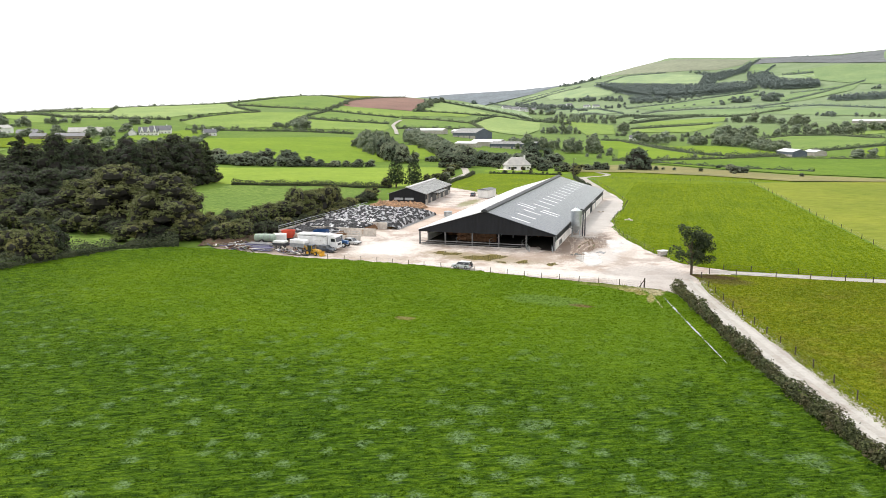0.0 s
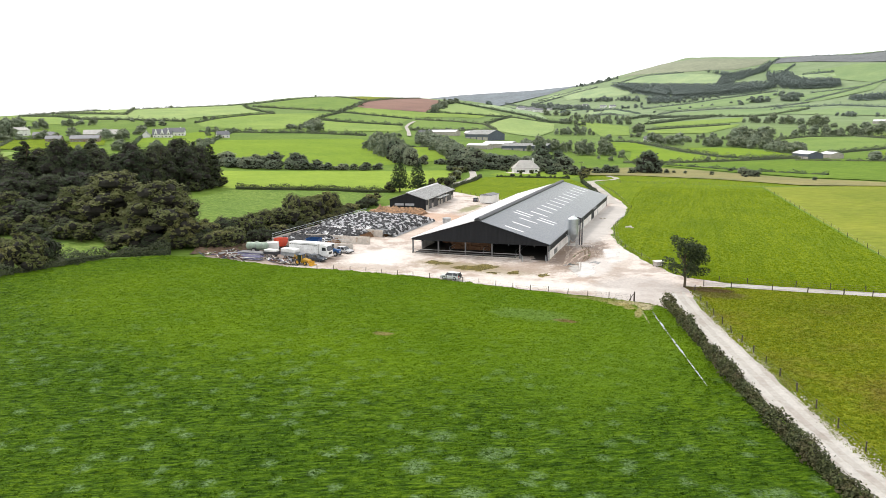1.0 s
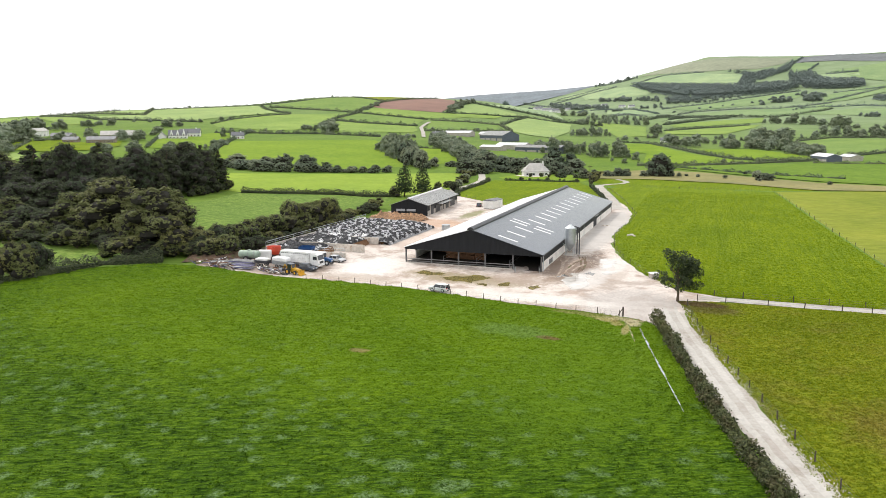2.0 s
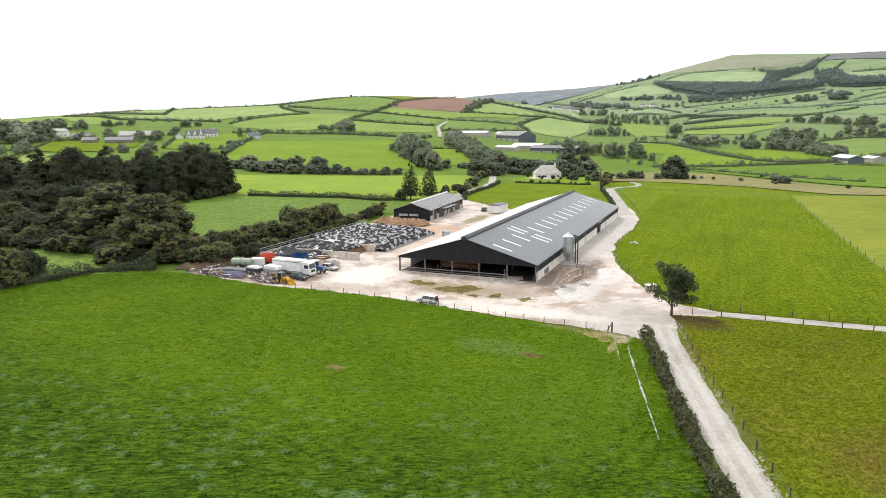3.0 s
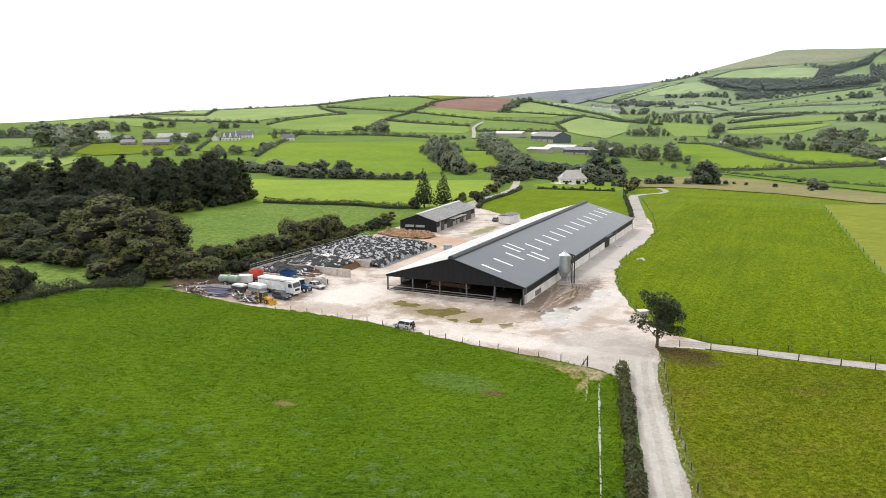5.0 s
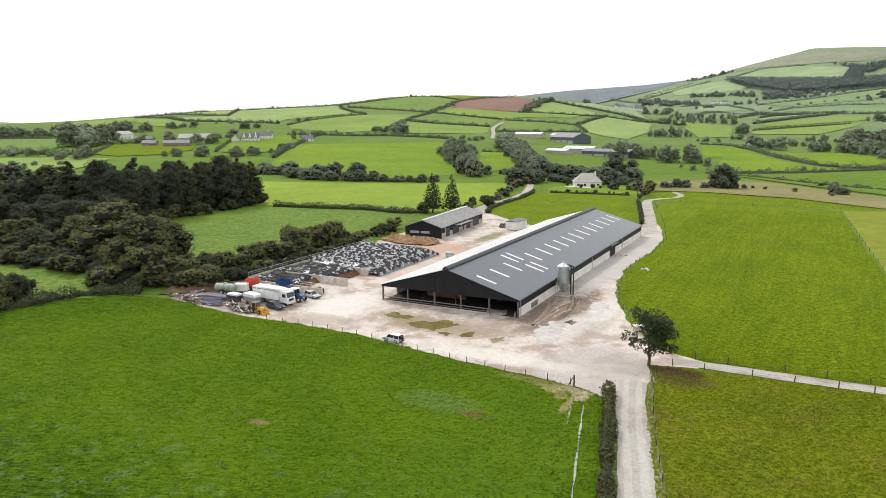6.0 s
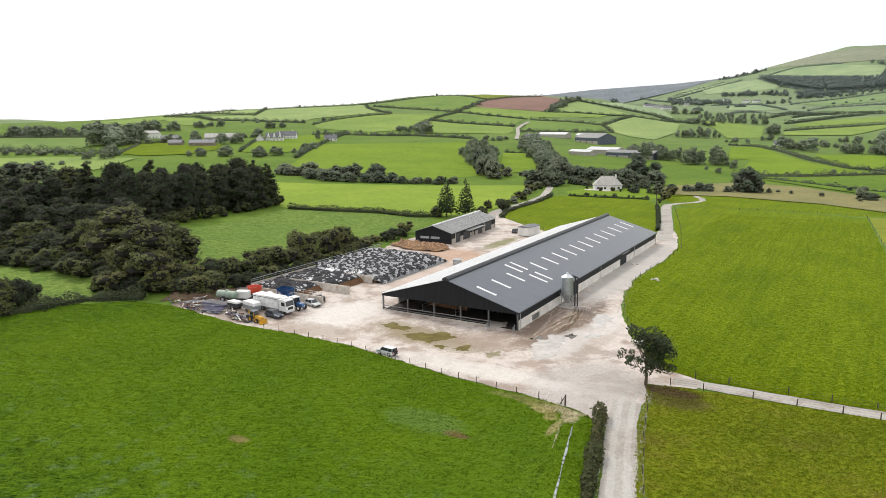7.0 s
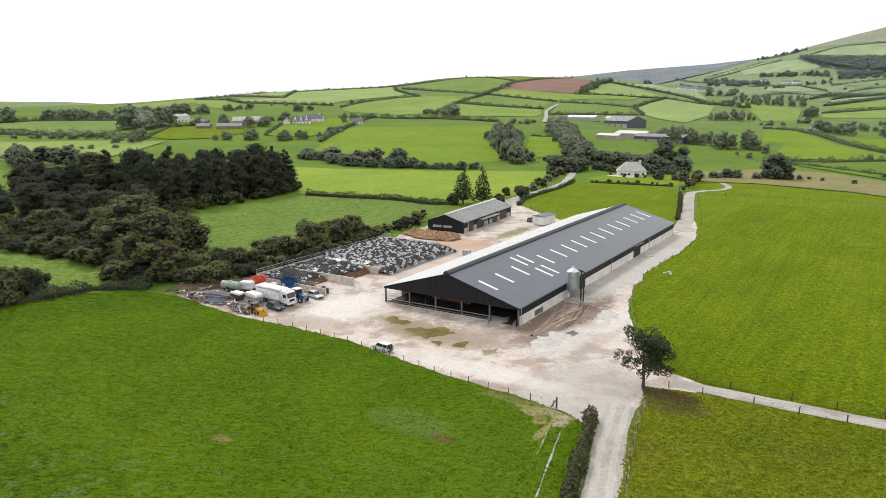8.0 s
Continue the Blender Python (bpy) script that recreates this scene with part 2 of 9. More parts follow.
GRASS = {
    "pasture": dict(tones=((0.020, 0.050, 0.003), (0.052, 0.108, 0.005), (0.098, 0.172, 0.010)), pale=(0.150, 0.235, 0.095), comb=(0.34, 1.5, 1.0), tuft=2.1, relief=0.3, contrast=1.1, areas=[
        # the first area paints in backlit grass, brighter and yellower towards the yard
        (-6, -44, 58, 30, (0.135, 0.225, 0.005), 0.5), (34, -58, 9, 20, (0.095, 0.170, 0.010), 0.5),
        (37.2, -30.8, 2.8, 0.9, (0.44, 0.38, 0.26), 0.85), (34.6, -32.2, 1.5, 0.9, (0.40, 0.34, 0.17), 0.8), (38.8, -32.6, 1.0, 1.5, (0.46, 0.40, 0.28), 0.85), (36.4, -33.8, 0.8, 1.1, (0.34, 0.29, 0.13), 0.7), (38.2, -36.5, 0.5, 2.4, (0.36, 0.31, 0.16), 0.75), (32.4, -31.2, 0.8, 0.5, (0.36, 0.31, 0.15), 0.6), (27.7, -45.5, 1.6, 0.7, (0.16, 0.10, 0.05), 0.8),
        (4.0, -61.0, 1.4, 0.7, (0.28, 0.21, 0.10), 0.7), (22, -44, 5, 2.6, (0.15, 0.24, 0.09), 0.3), (31, -30.2, 5, 0.9, (0.28, 0.25, 0.11), 0.5)]),
    "paddock": dict(tones=((0.084, 0.118, 0.006), (0.140, 0.178, 0.009), (0.195, 0.222, 0.016)), straw=(0.19, 0.16, 0.035), tuft=1.9, contrast=0.9, relief=0.2, areas=[
        (48.6, -16.2, 3.8, 1.5, (0.125, 0.078, 0.05), 0.85), (50.5, -19.2, 4.2, 2.4, (0.13, 0.10, 0.045), 0.6), (75, -62, 9, 7, (0.15, 0.115, 0.03), 0.5)]),
    "meadow": dict(tones=((0.076, 0.126, 0.004), (0.134, 0.196, 0.006), (0.192, 0.245, 0.013)), tuft=1.8, contrast=0.85, relief=0.2, rows=True),
}


def farmland(name):
    """Grass whose colour turns paler and greyer with distance, painting in the haze."""
    m = grass(name, (0.090, 0.145, 0.022), (0.118, 0.190, 0.031), (0.150, 0.222, 0.042), patch=0.02, tuft=0.25, contrast=0.5)
    n, l = m.node_tree.nodes, m.node_tree.links
    p = n["Principled BSDF"]
    low = p.inputs["Base Color"].links[0].from_socket
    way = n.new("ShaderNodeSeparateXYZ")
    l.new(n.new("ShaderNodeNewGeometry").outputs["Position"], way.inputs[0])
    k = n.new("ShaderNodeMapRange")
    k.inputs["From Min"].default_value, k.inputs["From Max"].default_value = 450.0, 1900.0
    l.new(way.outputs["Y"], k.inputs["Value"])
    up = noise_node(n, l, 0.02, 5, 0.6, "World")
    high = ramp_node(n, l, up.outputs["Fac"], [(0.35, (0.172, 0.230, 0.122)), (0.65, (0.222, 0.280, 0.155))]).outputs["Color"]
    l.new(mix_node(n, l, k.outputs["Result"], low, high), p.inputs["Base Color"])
    return m


M = {
    # base colour brightened to paint in the sky mirrored by the water
    "rut_water_with_sky": mottled("rut_water_with_sky", (0.32, 0.34, 0.30), 0.04, fine=0.7, coarse=0.3, spread=0.2, spec=0.8),
    "rough": grass("rough_grass", (0.085, 0.145, 0.026), (0.130, 0.205, 0.042), (0.18, 0.245, 0.066), tuft=0.7),
    "far_lime": grass("mown_lime_grass", (0.175, 0.255, 0.030), (0.212, 0.298, 0.042), (0.240, 0.322, 0.056), patch=0.02, tuft=0.25, contrast=0.5),
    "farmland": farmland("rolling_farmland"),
    "far_green": grass("far_green_grass", (0.088, 0.148, 0.018), (0.118, 0.192, 0.026), (0.150, 0.224, 0.036), patch=0.02, tuft=0.25, contrast=0.6),
    "far_bright": grass("far_bright_grass", (0.125, 0.200, 0.016), (0.158, 0.242, 0.024), (0.190, 0.272, 0.036), patch=0.015, tuft=0.2, contrast=0.6),
    "far_pale": grass("far_pale_grass", (0.185, 0.262, 0.068), (0.215, 0.295, 0.086), (0.245, 0.322, 0.105), patch=0.02, tuft=0.2, contrast=0.5),
    "far_olive": grass("far_olive_grass", (0.15, 0.19, 0.02), (0.19, 0.22, 0.032), (0.22, 0.24, 0.045), patch=0.02, tuft=0.2, contrast=0.5),
    # hill and upland grass: haze is mixed into these paler, bluer colours
    "hazy_hill_bright": grass("hazy_hill_bright_grass", (0.170, 0.248, 0.056), (0.200, 0.282, 0.074), (0.228, 0.308, 0.090), patch=0.015, tuft=0.15, contrast=0.5),
    "hazy_hill_green": grass("hazy_hill_green_grass", (0.130, 0.202, 0.050), (0.160, 0.236, 0.066), (0.188, 0.262, 0.080), patch=0.015, tuft=0.15, contrast=0.5),
    "hazy_hill_pale": grass("hazy_hill_pale_grass", (0.222, 0.300, 0.110), (0.250, 0.328, 0.130), (0.275, 0.350, 0.150), patch=0.015, tuft=0.15, contrast=0.5),
    "hazy_upland": grass("hazy_upland_grass", (0.170, 0.240, 0.115), (0.195, 0.270, 0.134), (0.220, 0.295, 0.150), patch=0.012, tuft=0.1, contrast=0.5),
    "hazy_upland_pale": grass("hazy_upland_pale_grass", (0.240, 0.315, 0.178), (0.267, 0.342, 0.200), (0.290, 0.362, 0.222), patch=0.012, tuft=0.1, contrast=0.5),
    "stubble": grass("stubble", (0.185, 0.175, 0.08), (0.225, 0.21, 0.10), (0.26, 0.24, 0.12), patch=0.03, tuft=0.3, contrast=0.5),
    "ploughed": mottled("ploughed_soil", (0.20, 0.105, 0.075), 0.95, fine=0.3, coarse=0.02, spread=0.15),
    # heath and forest colours are muted and lifted for haze
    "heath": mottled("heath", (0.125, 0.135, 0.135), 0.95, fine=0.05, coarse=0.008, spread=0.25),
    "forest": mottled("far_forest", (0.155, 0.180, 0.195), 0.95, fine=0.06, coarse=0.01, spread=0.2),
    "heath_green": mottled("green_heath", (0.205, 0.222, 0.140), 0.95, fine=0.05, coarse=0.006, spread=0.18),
    "gravel": gravel("yard_gravel", (0.58, 0.51, 0.455), (0.38, 0.30, 0.245), (0.25, 0.185, 0.14), areas=[
        (21, 10, 4.8, 15, (0.16, 0.108, 0.074), 0.92), (20.5, 25, 4.0, 6, (0.15, 0.10, 0.07), 0.9), (22, -4, 2.6, 3.6, (0.20, 0.145, 0.105), 0.7),
        (4, -12.5, 12, 3.6, (0.30, 0.235, 0.17), 0.65), (2, -12, 6.5, 3.4, (0.25, 0.205, 0.11), 0.6), (-6.5, -9.5, 4.6, 2.6, (0.27, 0.22, 0.13), 0.55), (10, -14.8, 5, 2.4, (0.26, 0.21, 0.13), 0.5), (37, -21, 7, 10, (0.39, 0.355, 0.325), 0.7), (30, 2, 3, 12, (0.36, 0.295, 0.24), 0.5), (20.5, 66, 4, 38, (0.43, 0.405, 0.375), 0.8), (14, -9, 6, 4, (0.30, 0.225, 0.17), 0.6), (27, -2, 2.6, 8, (0.58, 0.55, 0.52), 0.6), (30, 12, 2.2, 7, (0.62, 0.58, 0.54), 0.7),
        (18, -23, 14, 2.6, (0.64, 0.60, 0.55), 0.6), (-21, -8, 5.5, 9, (0.66, 0.61, 0.56), 0.85), (-33, 57, 9, 8, (0.44, 0.27, 0.17), 0.75),
        (-25, 32, 3, 14, (0.52, 0.40, 0.32), 0.6), (-28, 82, 2.0, 9, (0.17, 0.17, 0.05), 0.8), (-42, -15, 12, 6.5, (0.20, 0.15, 0.115), 0.7), (-57, -14, 5, 8, (0.13, 0.085, 0.055), 0.9), (-18, -19, 7, 3, (0.33, 0.26, 0.20), 0.6)]),
    "lane": gravel("lane_gravel", (0.405, 0.375, 0.335), (0.345, 0.31, 0.27), (0.235, 0.20, 0.155)),
    "track_pale": gravel("wheel_worn_gravel", (0.46, 0.435, 0.395), (0.40, 0.37, 0.33), (0.33, 0.295, 0.25)),
    "concrete_yard": mottled("pale_concrete", (0.62, 0.57, 0.52), 0.8, fine=3, coarse=0.25, spread=0.08, dirt=(0.42, 0.33, 0.27)),
    "mud": mottled("trodden_mud", (0.23, 0.165, 0.12), 0.75, fine=2.5, coarse=0.4, spread=0.35, bump=0.08, dirt=(0.42, 0.35, 0.29), dirt_at=0.55),
    "soil": mottled("bare_soil", (0.12, 0.075, 0.045), 0.95, fine=2, coarse=0.3, spread=0.35, bump=0.08, dirt=(0.06, 0.10, 0.02), dirt_at=0.6),
    "puddle": mottled("muddy_puddle", (0.20, 0.165, 0.06), 0.12, fine=0.7, coarse=0.3, spread=0.2, spec=0.5),
    # pale base colour paints part of the white sky's reflection
    "sky_pale_puddle": mottled("rain_puddle_with_sky", (0.46, 0.42, 0.37), 0.05, fine=0.7, coarse=0.3, spread=0.15, spec=0.6),
    "dark_puddle": mottled("dark_puddle", (0.07, 0.055, 0.035), 0.08, fine=0.7, coarse=0.3, spread=0.2, spec=0.5),
    "gate_mud": mottled("gateway_mud", (0.34, 0.29, 0.15), 0.85, fine=1.5, coarse=0.5, spread=0.35, bump=0.05, dirt=(0.09, 0.15, 0.015), dirt_at=0.5),
    "white_plastic": mottled("white_plastic", (0.82, 0.82, 0.82), 0.4, fine=3, coarse=1, spread=0.06, bump=0.02),
    "leaf_dark": leaves("dark_leaves", (0.034, 0.046, 0.026), (0.086, 0.104, 0.056)),
    "leaf_mid": leaves("green_leaves", (0.074, 0.092, 0.034), (0.172, 0.195, 0.076), autumn=(0.15, 0.128, 0.056)),
    "leaf_olive": leaves("olive_leaves", (0.096, 0.104, 0.038), (0.215, 0.220, 0.088), autumn=(0.16, 0.145, 0.055)),
    # distant leaf colour, lightened and greyed to carry haze
    "leaf_grey_haze": leaves("hazy_grey_green_leaves", (0.175, 0.205, 0.155), (0.300, 0.335, 0.250)),
    "leaf_hedge": leaves("hedge_leaves", (0.034, 0.042, 0.016), (0.120, 0.128, 0.050), autumn=(0.115, 0.080, 0.045)),
    # next four: far foliage colours lightened and blued to carry haze
    "leaf_far_tree_haze": leaves("hazy_far_tree_leaves", (0.098, 0.124, 0.092), (0.215, 0.250, 0.178)),
    "leaf_far_haze": leaves("hazy_far_hedge_leaves", (0.078, 0.100, 0.070), (0.165, 0.195, 0.130)),
    "leaf_conifer_haze": leaves("hazy_conifer_needles", (0.165, 0.205, 0.215), (0.235, 0.280, 0.285)),
    "leaf_mountain_haze": leaves("hazy_mountain_leaves", (0.125, 0.158, 0.155), (0.200, 0.242, 0.230)),
    "leaf_lane": leaves("small_tree_leaves", (0.024, 0.036, 0.018), (0.080, 0.100, 0.052)),
    "needle": leaves("conifer_needles", (0.016, 0.028, 0.016), (0.048, 0.066, 0.036)),
    "bark": mottled("bark", (0.10, 0.075, 0.05), 0.95, fine=6, coarse=1.5, spread=0.4, bump=0.03),
    # near-black core colour: shade deep inside the crowns, painted on
    "crown_shade": mottled("inner_crown_shade", (0.022, 0.020, 0.014), 0.95, fine=4, coarse=1.0, spread=0.4),
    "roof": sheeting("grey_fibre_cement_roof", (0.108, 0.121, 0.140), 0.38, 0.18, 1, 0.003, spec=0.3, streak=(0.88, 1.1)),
    # same sheeting, base colour raised to paint in the sky glare
    "sky_glare_roof": sheeting("fibre_cement_roof_with_sky_glare", (0.72, 0.72, 0.715), 0.4, 0.18, 1, 0.003, spec=0.5, streak=(0.88, 1.1)),
    "old_roof": sheeting("weathered_fibre_cement", (0.20, 0.20, 0.19), 0.55, 0.18, 1, 0.02, streak=(0.7, 1.25)),
    "clad": sheeting("black_cladding", (0.016, 0.017, 0.020), 0.6, 0.3, 0, 0.03, spec=0.2),
    "clad_side": sheeting("dark_side_cladding", (0.018, 0.021, 0.026), 0.6, 0.3, 1, 0.03, spec=0.25),
    "rooflight": mottled("translucent_rooflight", (0.86, 0.87, 0.86), 0.45, fine=1.0, coarse=0.3, spread=0.03),
    "ridge": mottled("dark_ridge_capping", (0.035, 0.037, 0.042), 0.5, fine=3, coarse=0.5),
    "wall": mottled("whitewashed_concrete", (0.76, 0.73, 0.68), 0.85, fine=2, coarse=0.4, spread=0.08, dirt=(0.50, 0.43, 0.36), dirt_at=0.68),
    "concrete": mottled("grey_concrete", (0.42, 0.39, 0.35), 0.9, fine=3, coarse=0.5, spread=0.15, dirt=(0.27, 0.20, 0.14)),
    "pale_concrete": mottled("cast_concrete", (0.58, 0.53, 0.47), 0.9, fine=2, coarse=0.5, spread=0.12, dirt=(0.36, 0.25, 0.16)),
    # slurry-stained concrete, its colour also darkened for the shade indoors
    "dirty_shaded_floor": mottled("slurry_stained_shaded_floor", (0.03, 0.023, 0.018), 0.85, fine=2, coarse=0.4, spread=0.3),
    "galv": mottled("galvanised_steel", (0.46, 0.49, 0.51), 0.38, 0.75, fine=5, coarse=0.8, spread=0.12),
    "steel": mottled("dull_steel", (0.28, 0.28, 0.28), 0.5, 0.6, fine=6, coarse=1, spread=0.2),
    "dark_steel": mottled("dark_painted_steel", (0.05, 0.05, 0.055), 0.55, 0.2, fine=6, coarse=1),
    "rust": mottled("rusty_steel", (0.17, 0.085, 0.05), 0.85, 0.2, fine=5, coarse=1, spread=0.4),
    "post": mottled("weathered_post_timber", (0.085, 0.07, 0.055), 0.9, fine=9, coarse=2, spread=0.3),
    "wire": mottled("fence_wire", (0.25, 0.25, 0.25), 0.5, 0.7, fine=9, coarse=2),
}
for key in ("roof", "sky_glare_roof", "old_roof"):
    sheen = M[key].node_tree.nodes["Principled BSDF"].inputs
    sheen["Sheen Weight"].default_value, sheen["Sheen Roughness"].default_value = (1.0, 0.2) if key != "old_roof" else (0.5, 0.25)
for key, look_of in GRASS.items():
    how = dict(look_of)
    tones = how.pop("tones")
    M[key] = grass(key + "_grass", *tones, **how)
    M[key + "_blades"] = grass(key + "_grass_blades", *[shade(c, 1.12) for c in tones], blades=True, **how)


# ---- building blocks ----
rng = np.random.default_rng(7)


def mesh_from(name, verts, faces, mats, smooth=False):
    me = bpy.data.meshes.new(name)
    me.from_pydata([tuple(v) for v in np.asarray(verts).tolist()], [], [tuple(f) for f in faces])
    for m in (mats if isinstance(mats, (list, tuple)) else [mats]):
        me.materials.append(m)
    if smooth:
        me.polygons.foreach_set("use_smooth", [True] * len(me.polygons))
    me.update()
    return me


def part(name, bm, mat, parent=None, label="", smooth=False):
    me = bpy.data.meshes.new(name)
    bm.normal_update()
    bm.to_mesh(me)
    bm.free()
    me.materials.append(mat)
    if smooth:
        me.polygons.foreach_set("use_smooth", [True] * len(me.polygons))
    ob = new(name, me)
    ob.parent = parent
    if label:
        tagged(ob, label)
    return ob


def thing(name, x, y, z, turn, label, category, group="", kind=""):
    ob = new(name)
    ob.empty_display_size = 0.2
    ob.matrix_basis = pose(x, y, z, 0, 0, turn)
    return tagged(ob, label, category, group, kind)


def box(bm, x0, x1, y0, y1, z0, z1, bevel=0.0, m=None):
    r = bmesh.ops.create_cube(bm, size=1.0)
    vs = r["verts"]
    for v in vs:
        v.co = Vector((x0 + (v.co.x + 0.5) * (x1 - x0), y0 + (v.co.y + 0.5) * (y1 - y0), z0 + (v.co.z + 0.5) * (z1 - z0)))
    if bevel:
        es = list({e for v in vs for e in v.link_edges})
        made = bmesh.ops.bevel(bm, geom=es, offset=bevel, segments=2, profile=0.6, affect="EDGES")
        vs = list({v for f in made["faces"] for v in f.verts} | {v for v in vs if v.is_valid})
    if m is not None:
        bmesh.ops.transform(bm, matrix=m, verts=[v for v in vs if v.is_valid])
    return vs


def tube(bm, p, q, r0, r1=None, seg=8, caps=True):
    p, q = Vector(p), Vector(q)
    d = q - p
    m = Matrix.Translation((p + q) / 2) @ d.to_track_quat("Z", "Y").to_matrix().to_4x4()
    return bmesh.ops.create_cone(bm, cap_ends=caps, segments=seg, radius1=r0, radius2=r0 if r1 is None else r1, depth=d.length, matrix=m)["verts"]


def prism(bm, outline, y0, y1, axis="y"):
    """A solid from an outline in x and z, drawn out along y (or in y and z, drawn out along x)."""
    def at(u, w, s):
        return (u, s, w) if axis == "y" else (s, u, w)
    a = [bm.verts.new(at(u, w, y0)) for u, w in outline]
    b = [bm.verts.new(at(u, w, y1)) for u, w in outline]
    k = len(outline)
    bm.faces.new(a)
    bm.faces.new(b[::-1])
    for i in range(k):
        bm.faces.new((a[i], b[i], b[(i + 1) % k], a[(i + 1) % k]))
    bmesh.ops.recalc_face_normals(bm, faces=bm.faces[:])
    return a + b


def ring(bm, c, axis, r_out, r_in, width, seg=18):
    """A wheel-like ring round an axis, rounded at the tread."""
    c = Vector(c)
    q = Vector(axis).to_track_quat("Z", "Y")
    prof = [(r_in, -width / 2), (r_out * 0.93, -width / 2), (r_out, -width * 0.3), (r_out, width * 0.3), (r_out * 0.93, width / 2), (r_in, width / 2)]
    rows = []
    for i in range(seg):
        t = 2 * math.pi * i / seg
        rows.append([bm.verts.new(c + q @ Vector((r * math.cos(t), r * math.sin(t), w))) for r, w in prof])
    for i in range(seg):
        a, b = rows[i], rows[(i + 1) % seg]
        for j in range(len(prof)):
            k = (j + 1) % len(prof)
            bm.faces.new((a[j], b[j], b[k], a[k]))


def pipe(bm, pts, r, seg=5, closed=False):
    """One unbroken pipe along a line of points."""
    pts = [Vector(p) for p in pts]
    rows = []
    k = len(pts)
    for i, p in enumerate(pts):
        a = pts[(i - 1) % k] if closed or i else p
        b = pts[(i + 1) % k] if closed or i < k - 1 else p
        q = (b - a).to_track_quat("Z", "Y")
        rows.append([bm.verts.new(p + q @ Vector((r * math.cos(2 * math.pi * j / seg), r * math.sin(2 * math.pi * j / seg), 0))) for j in range(seg)])
    for i in range(k if closed else k - 1):
        a, b = rows[i], rows[(i + 1) % k]
        for j in range(seg):
            bm.faces.new((a[j], a[(j + 1) % seg], b[(j + 1) % seg], b[j]))


# ---- the lie of the land ----
RIDGES = [
    # crest points (x, y, height, half width)
    [(-1900, 300, 34, 800), (-1371, 791, 43, 800), (-1147, 1067, 66, 850), (-1015, 1186, 72, 800), (-820, 1322, 93, 700), (-706, 1385, 95, 620), (-582, 1441, 88, 560), (-484, 1477, 80, 480), (-330, 1530, 40, 400)],
    [(-2400, 3600, 80, 700), (-1300, 3950, 190, 700), (-900, 4000, 205, 700), (-560, 4000, 227, 1200), (-330, 4030, 279, 1300), (-20, 4050, 375, 1400), (320, 4040, 342, 1500), (740, 3990, 334, 1500), (1000, 3950, 352, 1500), (2200, 3400, 400, 1400), (3200, 2200, 300, 1200)],
    [(-4150, 100, 95, 450), (-3950, 1200, 84, 450), (-3700, 1900, 60, 450)],
]
def near(x, y):
    a = np.maximum(np.abs(x) - 12.0, 0)
    slope = np.where(x < 0, 3.6 * np.tanh(a / 180.0), -1.6 * np.tanh(a / 85.0))
    v = np.clip((y - 130) / 300.0, 0, 1)
    dip = -4.5 * v * v * (3 - 2 * v) * np.exp(-((x + 20) / 260.0) ** 2)
    return slope * np.clip(1.2 - np.hypot(x, y) / 900.0, 0, 1) + dip
def ridge(crest, x, y):
    """A rounded ridge: the height falls off from the crest, which is smoothed along its length."""
    pts = []
    for (x0, y0, h0, w0), (x1, y1, h1, w1) in zip(crest, crest[1:]):
        k = max(1, int(math.hypot(x1 - x0, y1 - y0) / 130))
        pts += [(x0 + (x1 - x0) * i / k, y0 + (y1 - y0) * i / k, h0 + (h1 - h0) * i / k, w0 + (w1 - w0) * i / k) for i in range(k)]
    pts.append(crest[-1])
    away = [np.hypot(x - px, y - py) for px, py, h, w in pts]
    best = np.min(away, axis=0)
    out, total = np.zeros(np.shape(x)), np.zeros(np.shape(x))
    for d, (px, py, h, w) in zip(away, pts):
        k = np.exp(-np.minimum((d - best) / 75.0, 40.0))
        out, total = out + k * h * np.exp(-(d / w) ** 2), total + k
    return out / total
def land(x, y):
    x = np.asarray(x, float); y = np.asarray(y, float)
    t = np.clip((np.hypot(x, y) - 60) / 520.0, 0, 1)
    return near(x, y) + t * t * (3 - 2 * t) * sum(ridge(c, x, y) for c in RIDGES)


def ground_z(x, y):
    return float(land(x, y))


def wobble(points, step, amount, seed, closed=True):
    """The outline cut into short pieces and pushed to and fro, as a worn edge is."""
    out = []
    ring_pts = list(points) + ([points[0]] if closed else [])
    for (x0, y0), (x1, y1) in zip(ring_pts, ring_pts[1:]):
        k = max(1, int(math.hypot(x1 - x0, y1 - y0) / step))
        for i in range(k):
            u = i / k
            x, y = x0 + u * (x1 - x0), y0 + u * (y1 - y0)
            v = noise.noise_vector((x / (step * 4), y / (step * 4), seed)) * amount + noise.noise_vector((x / step, y / step, seed + 9)) * amount * 0.5
            out.append((x + v.x, y + v.y))
    if not closed:
        out.append(tuple(points[-1]))
    return out


def sheet_mesh(name, outline, step, lift, mat):
    """A thin draped sheet that follows the land inside an outline."""
    from mathutils import geometry
    xs, ys = [p[0] for p in outline], [p[1] for p in outline]
    grid = []
    nx, ny = int((max(xs) - min(xs)) / step), int((max(ys) - min(ys)) / step)
    for i in range(1, nx + 1):
        for j in range(1, ny + 1):
            grid.append(Vector((min(xs) + (i - 0.37 * (j % 2)) * step, min(ys) + j * step)))
    k = len(outline)
    co = [Vector(p) for p in outline] + grid
    v, e, f, *_ = geometry.delaunay_2d_cdt(co, [], [list(range(k))], 1, 1e-4)
    vx, vy = np.array([p.x for p in v]), np.array([p.y for p in v])
    z = land(vx, vy) + lift
    return mesh_from(name, np.stack([vx, vy, z], 1), f, mat, True)


